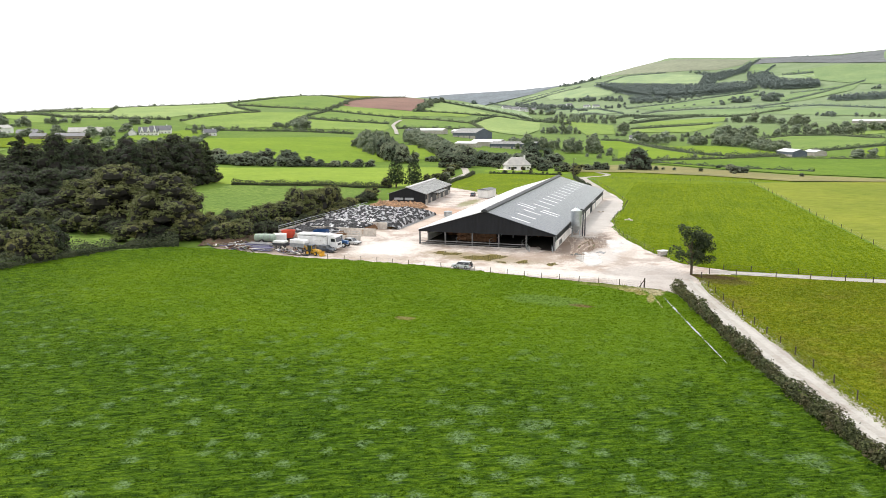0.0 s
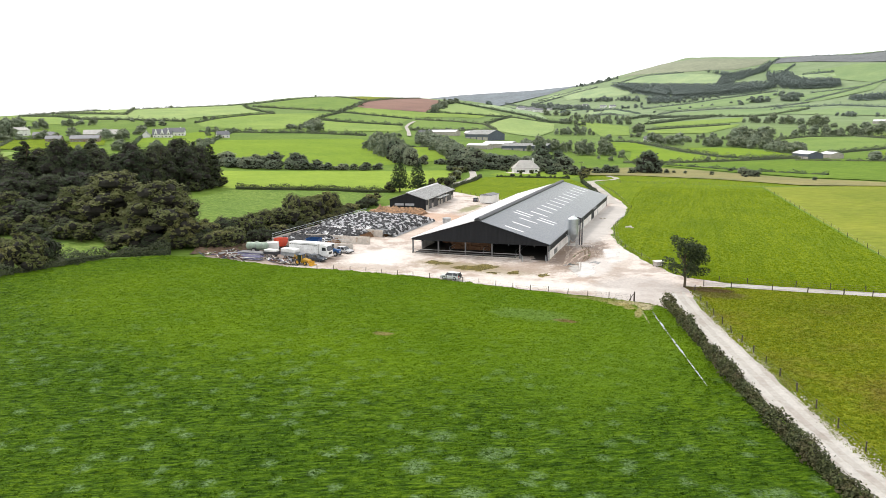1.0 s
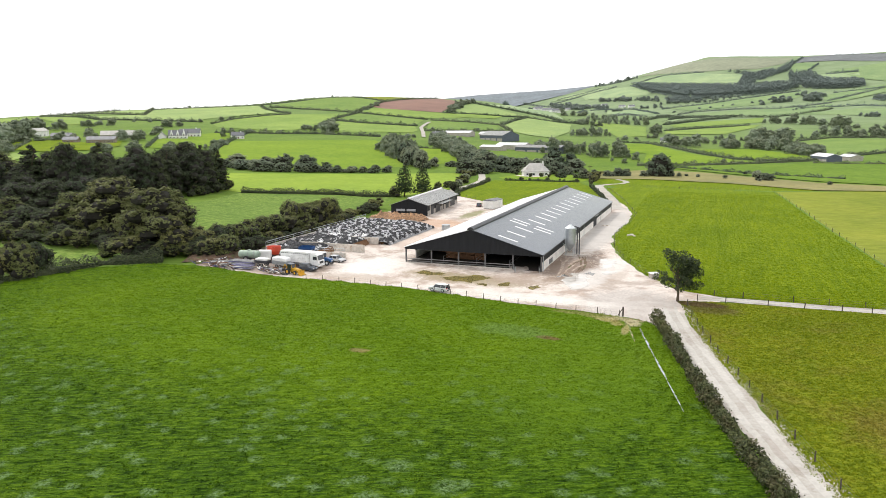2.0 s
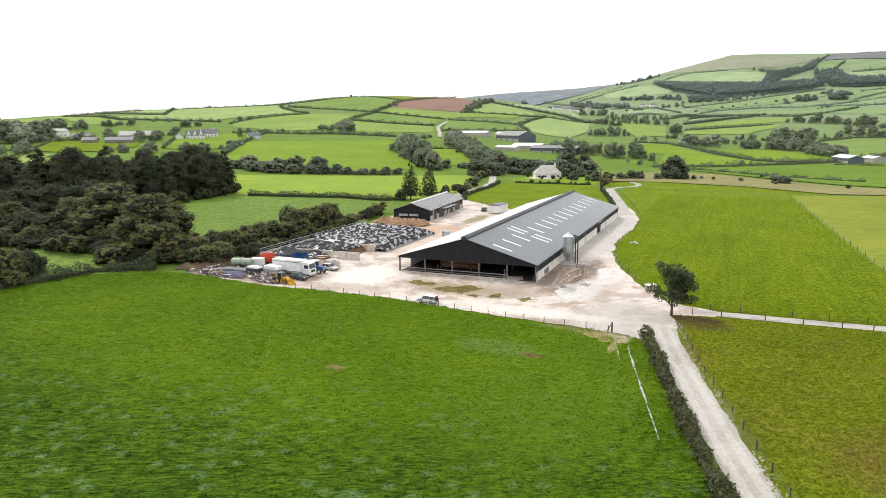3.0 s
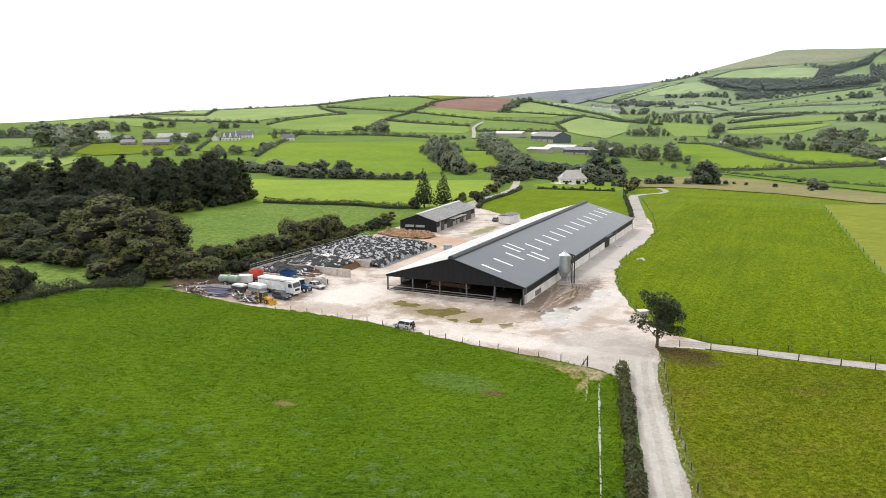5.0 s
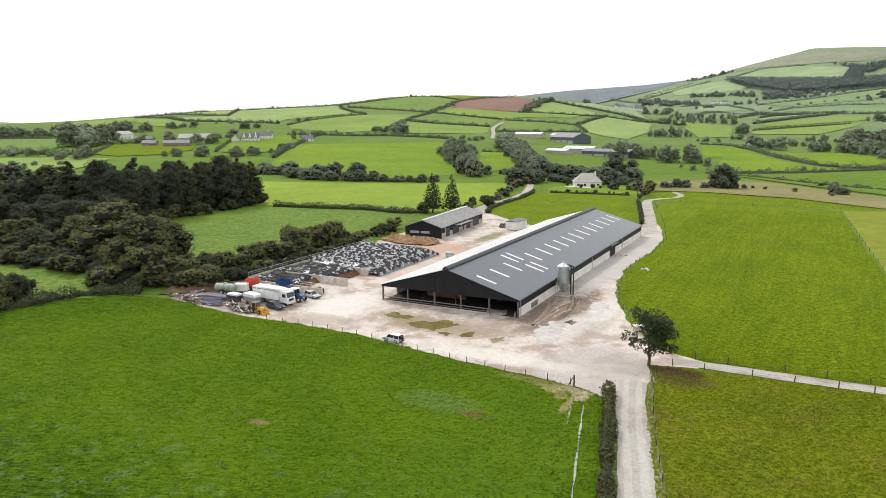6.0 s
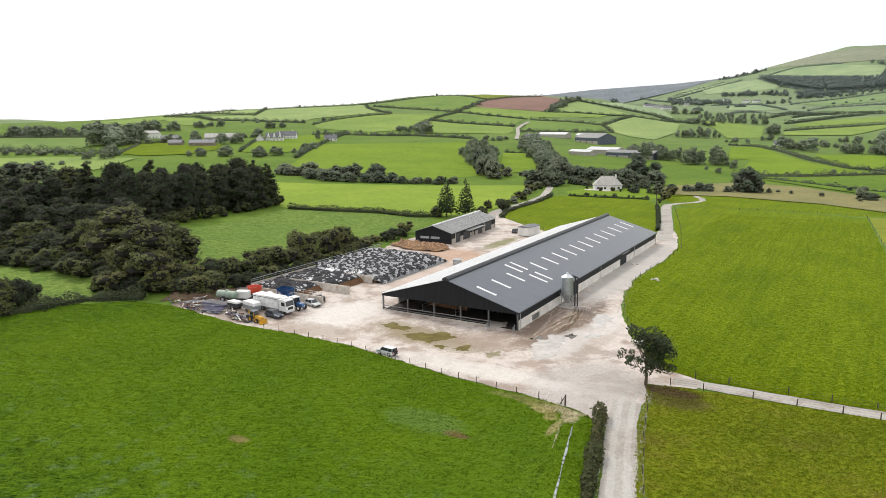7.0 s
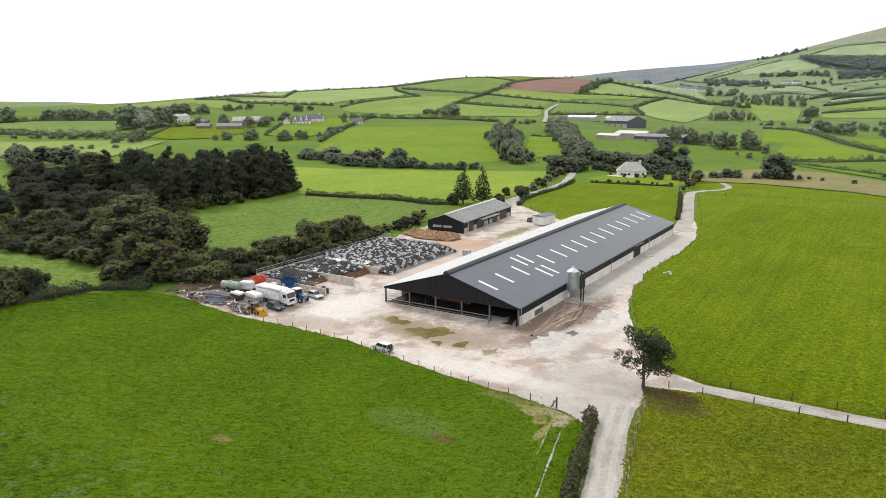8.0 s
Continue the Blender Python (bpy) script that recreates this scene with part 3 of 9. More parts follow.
def sheet(name, outline, mat, label, category="ground", step=6.0, lift=0.05, rough=0.0, every=1.5):
    if rough:
        outline = wobble(outline, every, rough, len(outline))
    ob = new(name, sheet_mesh(name, outline, step, lift, mat))
    return tagged(ob, label, category, kind="structure")


def ribbon(points, widths):
    """The outline of a lane: left edge, then right edge back."""
    pts = [Vector(p) for p in points]
    left, right = [], []
    for i, p in enumerate(pts):
        d = (pts[min(i + 1, len(pts) - 1)] - pts[max(i - 1, 0)]).normalized()
        s = Vector((-d.y, d.x)) * (widths[i] if isinstance(widths, (list, tuple)) else widths) / 2
        left.append(tuple(p + s))
        right.append(tuple(p - s))
    return left + right[::-1]


# ---- foliage ----
def leaf_cards(c, nrm, size, gen):
    """Small folded leaf clumps at c facing about nrm: vertices and faces."""
    k = len(c)
    t = gen.normal(size=(k, 3))
    nrm = nrm + gen.normal(size=(k, 3)) * 0.55
    nrm /= np.linalg.norm(nrm, axis=1)[:, None] + 1e-9
    u = np.cross(nrm, t)
    u /= np.linalg.norm(u, axis=1)[:, None] + 1e-9
    v = np.cross(nrm, u)
    s = (size * gen.uniform(0.55, 1.25, k))[:, None]
    a = gen.uniform(0.6, 1.1, (k, 1))
    verts = np.stack([c - u * s * 0.6, c + v * s * 0.42 * a - nrm * s * 0.12, c + u * s * 0.6, c - v * s * 0.42 * a - nrm * s * 0.12], 1).reshape(-1, 3)
    i = np.arange(k) * 4
    faces = np.concatenate([np.stack([i, i + 1, i + 2], 1), np.stack([i, i + 2, i + 3], 1)])
    return verts, faces


def blob_leaves(blobs, density, size, gen, centre=None):
    """Leaf clumps all over a heap of rounded masses, thinner underneath; with a centre, they face away from it as well."""
    cs, ns = [], []
    for (x, y, z, rx, ry, rz) in blobs:
        k = int(density * (rx * ry + rx * rz + ry * rz) * 4.2 / (size * size)) + 6
        d = gen.normal(size=(k, 3))
        d /= np.linalg.norm(d, axis=1)[:, None]
        d = d[(d[:, 2] > -0.35) | (gen.random(k) < 0.45)]
        r = gen.uniform(0.70, 1.06, len(d)) * (1 + 0.14 * np.sin(d[:, 0] * 7 + x) * np.cos(d[:, 1] * 6 + y))
        cs.append(np.array([x, y, z]) + d * r[:, None] * np.array([rx, ry, rz]))
        if centre is not None:
            o = cs[-1] - np.array(centre)
            d = 0.45 * d + 0.75 * o / (np.linalg.norm(o, axis=1)[:, None] + 1e-6)
        ns.append(d + np.array([0, 0, 0.35]))
    return leaf_cards(np.concatenate(cs), np.concatenate(ns), size, gen)


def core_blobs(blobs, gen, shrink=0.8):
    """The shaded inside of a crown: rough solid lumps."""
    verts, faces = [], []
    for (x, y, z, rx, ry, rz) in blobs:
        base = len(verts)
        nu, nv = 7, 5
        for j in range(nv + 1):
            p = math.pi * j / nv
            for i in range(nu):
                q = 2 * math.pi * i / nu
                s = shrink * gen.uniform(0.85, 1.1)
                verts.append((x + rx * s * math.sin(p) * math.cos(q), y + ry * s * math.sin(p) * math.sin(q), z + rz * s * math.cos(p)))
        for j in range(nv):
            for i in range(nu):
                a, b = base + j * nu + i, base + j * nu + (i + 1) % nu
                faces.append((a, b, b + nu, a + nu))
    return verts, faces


def sprays(blobs, gen, each=30):
    """Many small ragged leaf masses over the outside of the large ones."""
    out = []
    for (x, y, z, rx, ry, rz) in blobs:
        for _ in range(each):
            d = gen.normal(size=3)
            d /= np.linalg.norm(d)
            if d[2] < -0.5:
                d[2] = -d[2]
            k = gen.uniform(0.72, 1.06)
            s = gen.uniform(0.09, 0.25) * (rx + rz) / 2
            out.append((x + d[0] * rx * k, y + d[1] * ry * k, z + d[2] * rz * k, s * gen.uniform(0.9, 1.3), s * gen.uniform(0.9, 1.3), s * gen.uniform(0.7, 1.0)))
    return out


def crown_mesh(name, blobs, density, size, mat, gen, core=True, fine=False):
    """Leaf clumps round a near-black core that paints the shade inside the crown."""
    v, f = blob_leaves(sprays(blobs, gen) if fine else blobs, density, size, gen, (0, 0, 3.6))
    v, f = v.tolist(), f.tolist()
    leafy = len(f)
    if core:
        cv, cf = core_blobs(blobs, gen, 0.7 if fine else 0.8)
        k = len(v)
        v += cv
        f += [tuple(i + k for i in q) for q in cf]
    me = mesh_from(name, v, f, [mat, M["crown_shade"]])
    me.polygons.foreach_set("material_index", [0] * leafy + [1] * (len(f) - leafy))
    return me


def trunk_bm(h, r, limbs, gen, lean=0.06):
    bm = bmesh.new()
    p, rad = Vector((0, 0, -0.3)), r
    for i in range(4):
        q = p + Vector((gen.uniform(-lean, lean) * h, gen.uniform(-lean, lean) * h, h * 0.27))
        tube(bm, p, q, rad, rad * 0.8, 8, False)
        p, rad = q, rad * 0.8
    for i in range(limbs):
        t = gen.uniform(0.3, 0.8)
        a = 2 * math.pi * (i + gen.uniform(0, 0.6)) / limbs
        s = Vector((0, 0, h * t))
        e = s + Vector((math.cos(a), math.sin(a), gen.uniform(0.7, 1.3))) * h * gen.uniform(0.22, 0.36)
        m = (s + e) / 2 + Vector((0, 0, -0.04 * h))
        tube(bm, s, m, r * 0.42, r * 0.3, 6, False)
        tube(bm, m, e, r * 0.3, r * 0.1, 6, False)
    return bm


TREES = {}


def tree(kind, x, y, height, spread=None, turn=None, label="", category="tree", group="", z=None):
    """Places a tree of a kind, building the kind at its first use. Kinds are 10 m high and grown to the height asked for."""
    if kind not in TREES:
        TREES[kind] = [KINDS[kind](), False]
    proto, used = TREES[kind]
    k = height / 10.0
    s = k if spread is None else spread / 8.0
    turn = rng.uniform(0, 360) if turn is None else turn
    m = Matrix.LocRotScale((x, y, ground_z(x, y) if z is None else z), Euler((0, 0, radians(turn))), (s, s, k))
    if used:
        ob = copy_thing(proto, m @ Matrix.Diagonal((*[1 / v for v in proto.scale], 1)))
        ob.scale = (s, s, k)
    else:
        ob = proto
        ob.matrix_basis = m
        TREES[kind][1] = True
    tagged(ob, label or LABELS[kind], category, group)
    return ob


def grow(name, mat, seed, blobs, density, size, trunk_r, limbs, trunk_h=5.5, core=True, fine=False):
    gen = np.random.default_rng(seed)
    root = new(name)
    part("trunk", trunk_bm(trunk_h, trunk_r, limbs, gen), M["bark"], root, smooth=True)
    crown = new("crown", crown_mesh("crown", blobs(gen), density, size, M[mat], gen, core, fine))
    crown.parent = root
    return root


def round_blobs(gen, n=14, low=2.2, top=9.6, wide=3.6):
    out = []
    for i in range(n):
        t = (i + 0.5) / n
        z = low + (top - low) * t
        reach = wide * math.sin(math.pi * min(1, 0.22 + 0.78 * t) ** 0.9) ** 0.7
        a = i * 2.4 + gen.uniform(-0.5, 0.5)
        d = reach * gen.uniform(0.35, 0.72)
        r = gen.uniform(1.1, 1.75) * (0.75 + 0.4 * math.sin(math.pi * t))
        out.append((d * math.cos(a), d * math.sin(a), min(z, top - r * 0.8), r * 1.15, r * 1.15, r * 0.85))
    out.append((0, 0, (low + top) / 2, wide * 0.55, wide * 0.55, (top - low) * 0.4))
    return out


def tall_blobs(gen):
    return round_blobs(gen, 20, 0.6, 9.9, 3.3)


def bush_blobs(gen):
    return [(gen.uniform(-2.6, 2.6), gen.uniform(-2.6, 2.6), gen.uniform(1.2, 7.6), gen.uniform(1.4, 2.3), gen.uniform(1.4, 2.3), gen.uniform(1.5, 2.3)) for _ in range(11)] + [(0, 0, 3.2, 3.2, 3.2, 3.2)]


def spruce_blobs(gen):
    out = []
    for i in range(17):
        t = i / 16
        r = 2.5 * (1 - t) ** 0.8 + 0.25
        for j in range(5 if t < 0.75 else 2):
            a = i * 1.3 + j * 2 * math.pi / 5 + gen.uniform(-0.3, 0.3)
            out.append((r * 0.62 * math.cos(a), r * 0.62 * math.sin(a), 1.2 + 8.6 * t, r * 0.5, r * 0.5, 0.42))
    return out


def pine_blobs(gen):
    """Flat boughs in uneven tiers, wide below and ragged at the top."""
    out = []
    for i in range(13):
        t = i / 12
        r = 2.4 * (1 - t) ** 0.7 + 0.95
        for j in range(4 if t < 0.8 else 2):
            a = i * 1.9 + j * 1.6 + gen.uniform(-0.4, 0.4)
            d = r * gen.uniform(0.45, 0.75)
            out.append((d * math.cos(a), d * math.sin(a), 1.0 + 8.6 * t + gen.normal(0, 0.15), r * 0.52, r * 0.52, 0.5))
    return out


def far_blobs(gen, wide=1.0):
    out = [(0, 0, 4.9, 3.4 * wide, 3.4 * wide, 4.3)] + [(2.2 * wide * math.cos(q), 2.2 * wide * math.sin(q), 1.5, 1.7, 1.7, 1.5) for q in (0.3, 1.6, 2.9, 4.1, 5.3)]
    for i in range(11):
        a, t = i * 2.4 + gen.uniform(-0.4, 0.4), gen.uniform(0.1, 1.0)
        r = 2.7 * wide * math.sin(math.pi * (0.25 + 0.65 * t))
        s = gen.uniform(1.1, 1.9)
        out.append((r * math.cos(a), r * math.sin(a), 1.6 + 6.6 * t, s, s, s * 0.85))
    return out


def lane_blobs(gen):
    """A crown blown to one side, with loose sprays low on the windward side."""
    out = [(1.6, 0.0, 6.3, 2.0, 1.8, 1.7), (0.6, 0.5, 7.6, 1.9, 1.7, 1.4), (2.6, -0.4, 5.2, 1.6, 1.5, 1.3), (-0.6, -0.3, 7.0, 1.5, 1.5, 1.3), (-1.4, 0.2, 8.3, 1.2, 1.1, 1.0), (-2.2, 0.0, 9.0, 0.8, 0.8, 0.7), (1.0, 0.2, 4.6, 1.5, 1.4, 1.0), (3.4, 0.3, 4.6, 0.9, 0.9, 0.7)]
    for _ in range(22):
        out.append((gen.uniform(-1.8, 3.0), gen.uniform(-1.8, 1.8), gen.uniform(2.6, 7.8), gen.uniform(0.7, 1.1), gen.uniform(0.7, 1.1), gen.uniform(0.6, 0.9)))
    for _ in range(16):
        out.append((gen.uniform(-3.4, 1.0), gen.uniform(-1.6, 1.6), gen.uniform(2.6, 6.0), gen.uniform(0.35, 0.75), gen.uniform(0.35, 0.75), gen.uniform(0.3, 0.55)))
    return out


KINDS = {
    "oak_a": lambda: grow("broadleaf_tree", "leaf_dark", 11, lambda g: round_blobs(g, 16, 1.0, 9.6, 3.6), 0.85, 0.25, 0.28, 7, fine=True),
    "oak_b": lambda: grow("broadleaf_tree", "leaf_mid", 12, lambda g: round_blobs(g, 18, 0.9, 9.4, 3.9), 0.85, 0.25, 0.28, 7, fine=True),
    "oak_c": lambda: grow("broadleaf_tree", "leaf_olive", 13, lambda g: round_blobs(g, 20, 0.3, 9.5, 4.1), 0.85, 0.25, 0.28, 7, fine=True),
    "tall_a": lambda: grow("broadleaf_tree", "leaf_dark", 14, tall_blobs, 0.85, 0.25, 0.24, 6, fine=True),
    "bush_a": lambda: grow("bush", "leaf_mid", 15, bush_blobs, 0.85, 0.40, 0.2, 4, 3.5, fine=True),
    "bush_b": lambda: grow("bush", "leaf_olive", 16, bush_blobs, 0.85, 0.40, 0.2, 4, 3.5, fine=True),
    "bush_c": lambda: grow("bush", "leaf_dark", 17, bush_blobs, 0.85, 0.40, 0.2, 4, 3.5, fine=True),
    "far_a": lambda: grow("far_tree", "leaf_far_tree_haze", 18, far_blobs, 0.75, 0.52, 0.3, 3, fine=True),
    "far_b": lambda: grow("far_tree", "leaf_grey_haze", 19, far_blobs, 0.75, 0.52, 0.3, 3, fine=True),
    "far_c": lambda: grow("far_tree", "leaf_far_tree_haze", 20, lambda g: far_blobs(g, 1.12), 0.75, 0.52, 0.3, 3, fine=True),
    "pine_a": lambda: grow("conifer_tree", "leaf_dark", 24, pine_blobs, 0.8, 0.27, 0.22, 0, 9.0, fine=True),
    "spruce": lambda: grow("conifer_tree", "needle", 21, spruce_blobs, 0.55, 0.42, 0.2, 0, 9.0, False),
    "lane_tree": lambda: grow("broadleaf_tree", "leaf_lane", 23, lane_blobs, 1.5, 0.30, 0.26, 9, 6.0, False),
}
LABELS = {
    "oak_a": "dark green broadleaf tree in full leaf", "oak_b": "broad green broadleaf tree with browning leaves",
    "oak_c": "olive green broadleaf tree, leafy to the ground", "tall_a": "tall dark broadleaf tree in a dense wood",
    "bush_a": "dense green bush on the field edge", "bush_b": "olive and brown hedgerow bush", "bush_c": "dark round hedgerow bush",
    "far_a": "dark distant broadleaf tree", "far_b": "grey-green distant broadleaf tree", "far_c": "round distant tree beside fields",
    "lane_tree": "small wind-shaped tree with a forked trunk",
    "pine_a": "tall dark conifer with layered boughs in the wood",
    "spruce": "tall dark conifer with drooping branches",
}


def hedge(points, width, height, label, mat="leaf_hedge", size=0.35, density=0.5, uneven=0.3, name="hedge", lift=0.0):
    """A hedge along a line: leaf clumps over a rough core, uneven along the top."""
    gen = np.random.default_rng(int(abs(points[0][0] * 13 + points[0][1] * 7)) + 3)
    cs, ns, cv, cf = [], [], [], []
    total = 0.0
    for (x0, y0), (x1, y1) in zip(points, points[1:]):
        length = math.hypot(x1 - x0, y1 - y0)
        d = np.array([x1 - x0, y1 - y0]) / length
        s = np.array([-d[1], d[0]])
        k = int(density * length * (width + 2 * height) * 3.2 / (size * size)) + 8
        u = gen.uniform(0, length, k)
        a = gen.uniform(-0.15, math.pi + 0.15, k)
        w = 1 + uneven * (np.sin((u + total) * 0.9) * 0.5 + np.sin((u + total) * 0.31 + 1.3) * 0.6) + gen.normal(0, 0.10, k) + 0.5 * uneven * np.maximum(0, np.sin((u + total) * 0.17 + points[0][0]) * np.sin((u + total) * 0.071)) 
        q = gen.uniform(0.35, 1.08, k) ** 0.5
        o = np.cos(a) * width / 2 * w * q
        h = np.maximum(np.sin(a), 0) ** 0.75 * height * w * q
        x, y = x0 + d[0] * u + s[0] * o, y0 + d[1] * u + s[1] * o
        cs.append(np.stack([x, y, land(x, y) + h + lift], 1))
        ns.append(np.stack([s[0] * np.cos(a), s[1] * np.cos(a), np.sin(a) + 0.3], 1))
        n = max(2, int(length / max(1.5, width)))
        base = len(cv)
        for i in range(n + 1):
            t = length * i / n
            w = 0.5 * (1 + uneven * (math.sin((t + total) * 0.9) * 0.5 + math.sin((t + total) * 0.31 + 1.3) * 0.6))
            px, py = x0 + d[0] * t, y0 + d[1] * t
            for o, h in ((-0.5, -0.1), (-0.42, 0.75), (0.0, 0.95), (0.42, 0.75), (0.5, -0.1)):
                gx, gy = px + s[0] * o * width * w, py + s[1] * o * width * w
                cv.append((gx, gy, h * height * w + lift))
        for i in range(n):
            for j in range(4):
                q = base + i * 5 + j
                cf.append((q, q + 1, q + 6, q + 5))
        total += length
    v, f = leaf_cards(np.concatenate(cs), np.concatenate(ns), size, gen)
    k = len(v)
    core = np.array(cv)
    core[:, 2] += land(core[:, 0], core[:, 1])
    me = mesh_from(name, v.tolist() + core.tolist(), f.tolist() + [tuple(i + k for i in q) for q in cf], M[mat])
    return tagged(new(name, me), label, "hedge")

# ---- ground ----
def spaced(near_half, near_step, far):
    """Grid lines, close together near the farm and wider apart with distance."""
    out, v, s = [0.0], 0.0, near_step
    while v < far:
        v += s
        if v > near_half:
            s *= 1.03
        out.append(v)
    return out


gx = [-v for v in spaced(140, 5, 4300)[:0:-1]] + spaced(140, 5, 4300)
gy = [-v for v in spaced(120, 5, 2600)[:0:-1]] + spaced(260, 5, 4700)
GX, GY = np.meshgrid(gx, gy)
GZ = land(GX, GY)
nx, ny = len(gx), len(gy)
faces = [(j * nx + i, j * nx + i + 1, (j + 1) * nx + i + 1, (j + 1) * nx + i) for j in range(ny - 1) for i in range(nx - 1)]
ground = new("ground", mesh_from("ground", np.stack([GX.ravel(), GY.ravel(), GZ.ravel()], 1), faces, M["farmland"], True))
tagged(ground, "rolling green farmland rising to hills and a mountain", "ground", kind="structure")

# the large field in front of the yard and the fields round it
FIELD_1 = [(36.6, -29.2), (28.8, -28.7), (21.7, -28.4), (15, -27.8), (1.3, -25), (-6.4, -23.5), (-13.4, -23.3), (-20.6, -23.4), (-27.7, -24), (-35, -24.7), (-43, -24), (-51, -22.7), (-58, -22.8), (-68, -24.5), (-77, -33), (-82, -52), (-92, -90), (-120, -150), (-140, -330), (160, -330), (96.5, -180), (73.5, -118), (59.3, -88), (55, -76), (51.6, -66), (46.6, -48), (41.8, -31)]
sheet("field_1", FIELD_1, M["pasture"], "large dark green pasture with pale seeded patches", "field", 4.0, 0.082, 0.5)
FIELD_2 = [(44.9, -15.2), (49.5, -13.6), (57.4, -12.8), (71.7, -11.9), (90, -10.6), (240, -4), (420, -200), (260, -330), (160, -330), (99.6, -180), (76.6, -118), (63.2, -86), (60.0, -77), (56.6, -62), (51.4, -45), (47.8, -31), (46.5, -22)]
sheet("field_2", FIELD_2, M["paddock"], "yellowish green paddock with tufts and bare streaks", "field", 4.0, 0.085, 0.4)
FIELD_3 = [(23.8, 101), (25.2, 79), (24.2, 66.4), (24.1, 52.4), (26.4, 36), (30.5, 21.3), (37.2, 5.6), (42.6, -4), (46.4, -7.2), (52.7, -8.7), (64.4, -8.5), (76, -8), (88, -7), (87, 25), (80, 120), (75, 206), (48, 210), (27, 207.5), (8, 205), (1.5, 196), (14.2, 141), (17.2, 130), (21.6, 115)]
sheet("field_3", FIELD_3, M["meadow"], "bright green meadow beside the gravel lane", "field", 4.0, 0.085, 0.18)
sheet("field_4", [(88.5, -6.8), (240, 0), (420, 60), (420, 250), (138, 235), (75.8, 208), (81, 120), (87.6, 25)],
      M["far_olive"], "yellow-green mown field behind a wire fence", "field", 8.0, 0.05, 0.4)
sheet("field_5", [(-58.5, 148), (-55, 136), (-47, 129.5), (-35.5, 119.5), (-20, 109), (13, 109), (11, 130), (8, 146), (-7, 202), (-18, 228), (-62, 219), (-60, 190)],
      M["meadow"], "green field between the barn and the bungalow", "field", 5.0, 0.05, 0.3)
sheet("field_6", [(4, 206), (27, 209), (48, 212), (75, 213), (138, 238), (142, 250), (100, 259), (72, 261), (60, 292), (28, 303), (-26, 303), (-22, 272), (-10, 230)],
      M["meadow"], "green field beyond the looping lane", "field", 8.0, 0.05, 0.3)
sheet("field_7", [(-67, 0), (-67, 30), (-63, 42), (-58, 58), (-64, 80), (-74, 119), (-102, 115), (-143, 105), (-142, 97), (-137, 75), (-138, 58), (-140, 36), (-112, 12)],
      M["rough"], "rough green field behind the silage clamp", "field", 6.0, 0.06, 0.3)
sheet("field_8", [(-143.7, 109), (-121.6, 113.3), (-101.6, 118.8), (-83, 117), (-74, 123), (-66, 150), (-68, 185), (-80, 230), (-100, 260), (-144, 224), (-207, 196), (-240, 188), (-165, 112)],
      M["far_lime"], "bright yellow-green mown field", "field", 8.0, 0.06, 0.3)
sheet("field_9", [(-303, 280), (-163, 254), (-150, 310), (-231, 455), (-296, 565), (-325, 590), (-424, 466), (-378, 387)],
      M["far_bright"], "broad bright green field on the slope", "field", 10.0, 0.12, 0.3, 6)

sheet("field_41", [(-69, -20), (-79, -31), (-83.5, -46), (-86, -56), (-140, -90), (-260, -60), (-260, 0), (-150, 0), (-120, -4), (-100, -2), (-84, -6)],
      M["rough"], "shaded green field beside the wood", "field", 6.0, 0.05, 0.4)

# ---- yard and lanes ----
sheet("yard", [(37.5, -29.5), (28.8, -28.6), (15, -27.7), (1.3, -24.9), (-6.4, -23.4), (-20.6, -23.3), (-35, -24.6), (-43, -23.9), (-51, -22.6), (-58, -22.2), (-60, -10), (-57, -2), (-55, 50), (-58, 66), (-56, 112), (-56.5, 128), (-58, 141), (-55, 136), (-47, 129), (-35.2, 118.8), (-20, 108.5), (14, 109), (12.5, 122), (11.6, 130), (16, 134), (21.2, 115), (23.6, 103), (24.8, 79), (23.8, 66), (23.7, 52), (26, 36), (30.2, 21), (36.9, 5.4), (42.4, -4.1), (46.2, -7.4), (52, -9.2), (52, -12.6), (44.8, -14.6), (45.8, -18.5), (47.2, -31), (43.5, -33), (40.4, -30.6)],
      M["gravel"], "pale pinkish gravel farmyard with mud and damp patches", "yard", 3.0, 0.09, 0.7, 1.2)
sheet("lane_1", ribbon([(44.2, -23), (45.6, -30), (47.4, -37.5), (50.2, -47.5), (54.6, -63.5), (57.8, -74.2), (61.2, -84), (74.5, -118), (98.5, -180), (139, -290)], 4.1),
      M["lane"], "pale gravel farm lane along a hedge", "lane", 3.0, 0.104, 0.35, 1.0)
sheet("lane_2", ribbon([(48, -11.2), (53, -10.9), (60, -10.5), (71.7, -10.1), (90, -9.0), (240, -2)], 3.2),
      M["lane"], "narrow gravel track between two fences", "lane", 3.0, 0.10, 0.25, 1.0)
sheet("lane_3", ribbon([(18, 112), (15.2, 122), (13, 133), (8.8, 152), (3, 176), (-2.6, 199), (-4.5, 211), (-1, 220), (4.5, 227), (6, 238), (3.5, 248), (-2, 260)], [6.5, 5.5, 5, 4.4, 4.2, 4.4, 4.2, 3.4, 3.0, 3.0, 3.0, 3]),
      M["lane"], "gravel lane looping past the field", "lane", 3.0, 0.12, 0.3, 1.5)
sheet("lane_4", ribbon([(-54, 121), (-58, 133), (-61.5, 150), (-62.2, 165), (-63, 186), (-67, 212), (-79, 249), (-88, 274)], [7, 6, 4.6, 4, 4, 4, 4, 4]),
      M["lane"], "gravel lane winding to the houses", "lane", 3.0, 0.12, 0.3, 1.5)

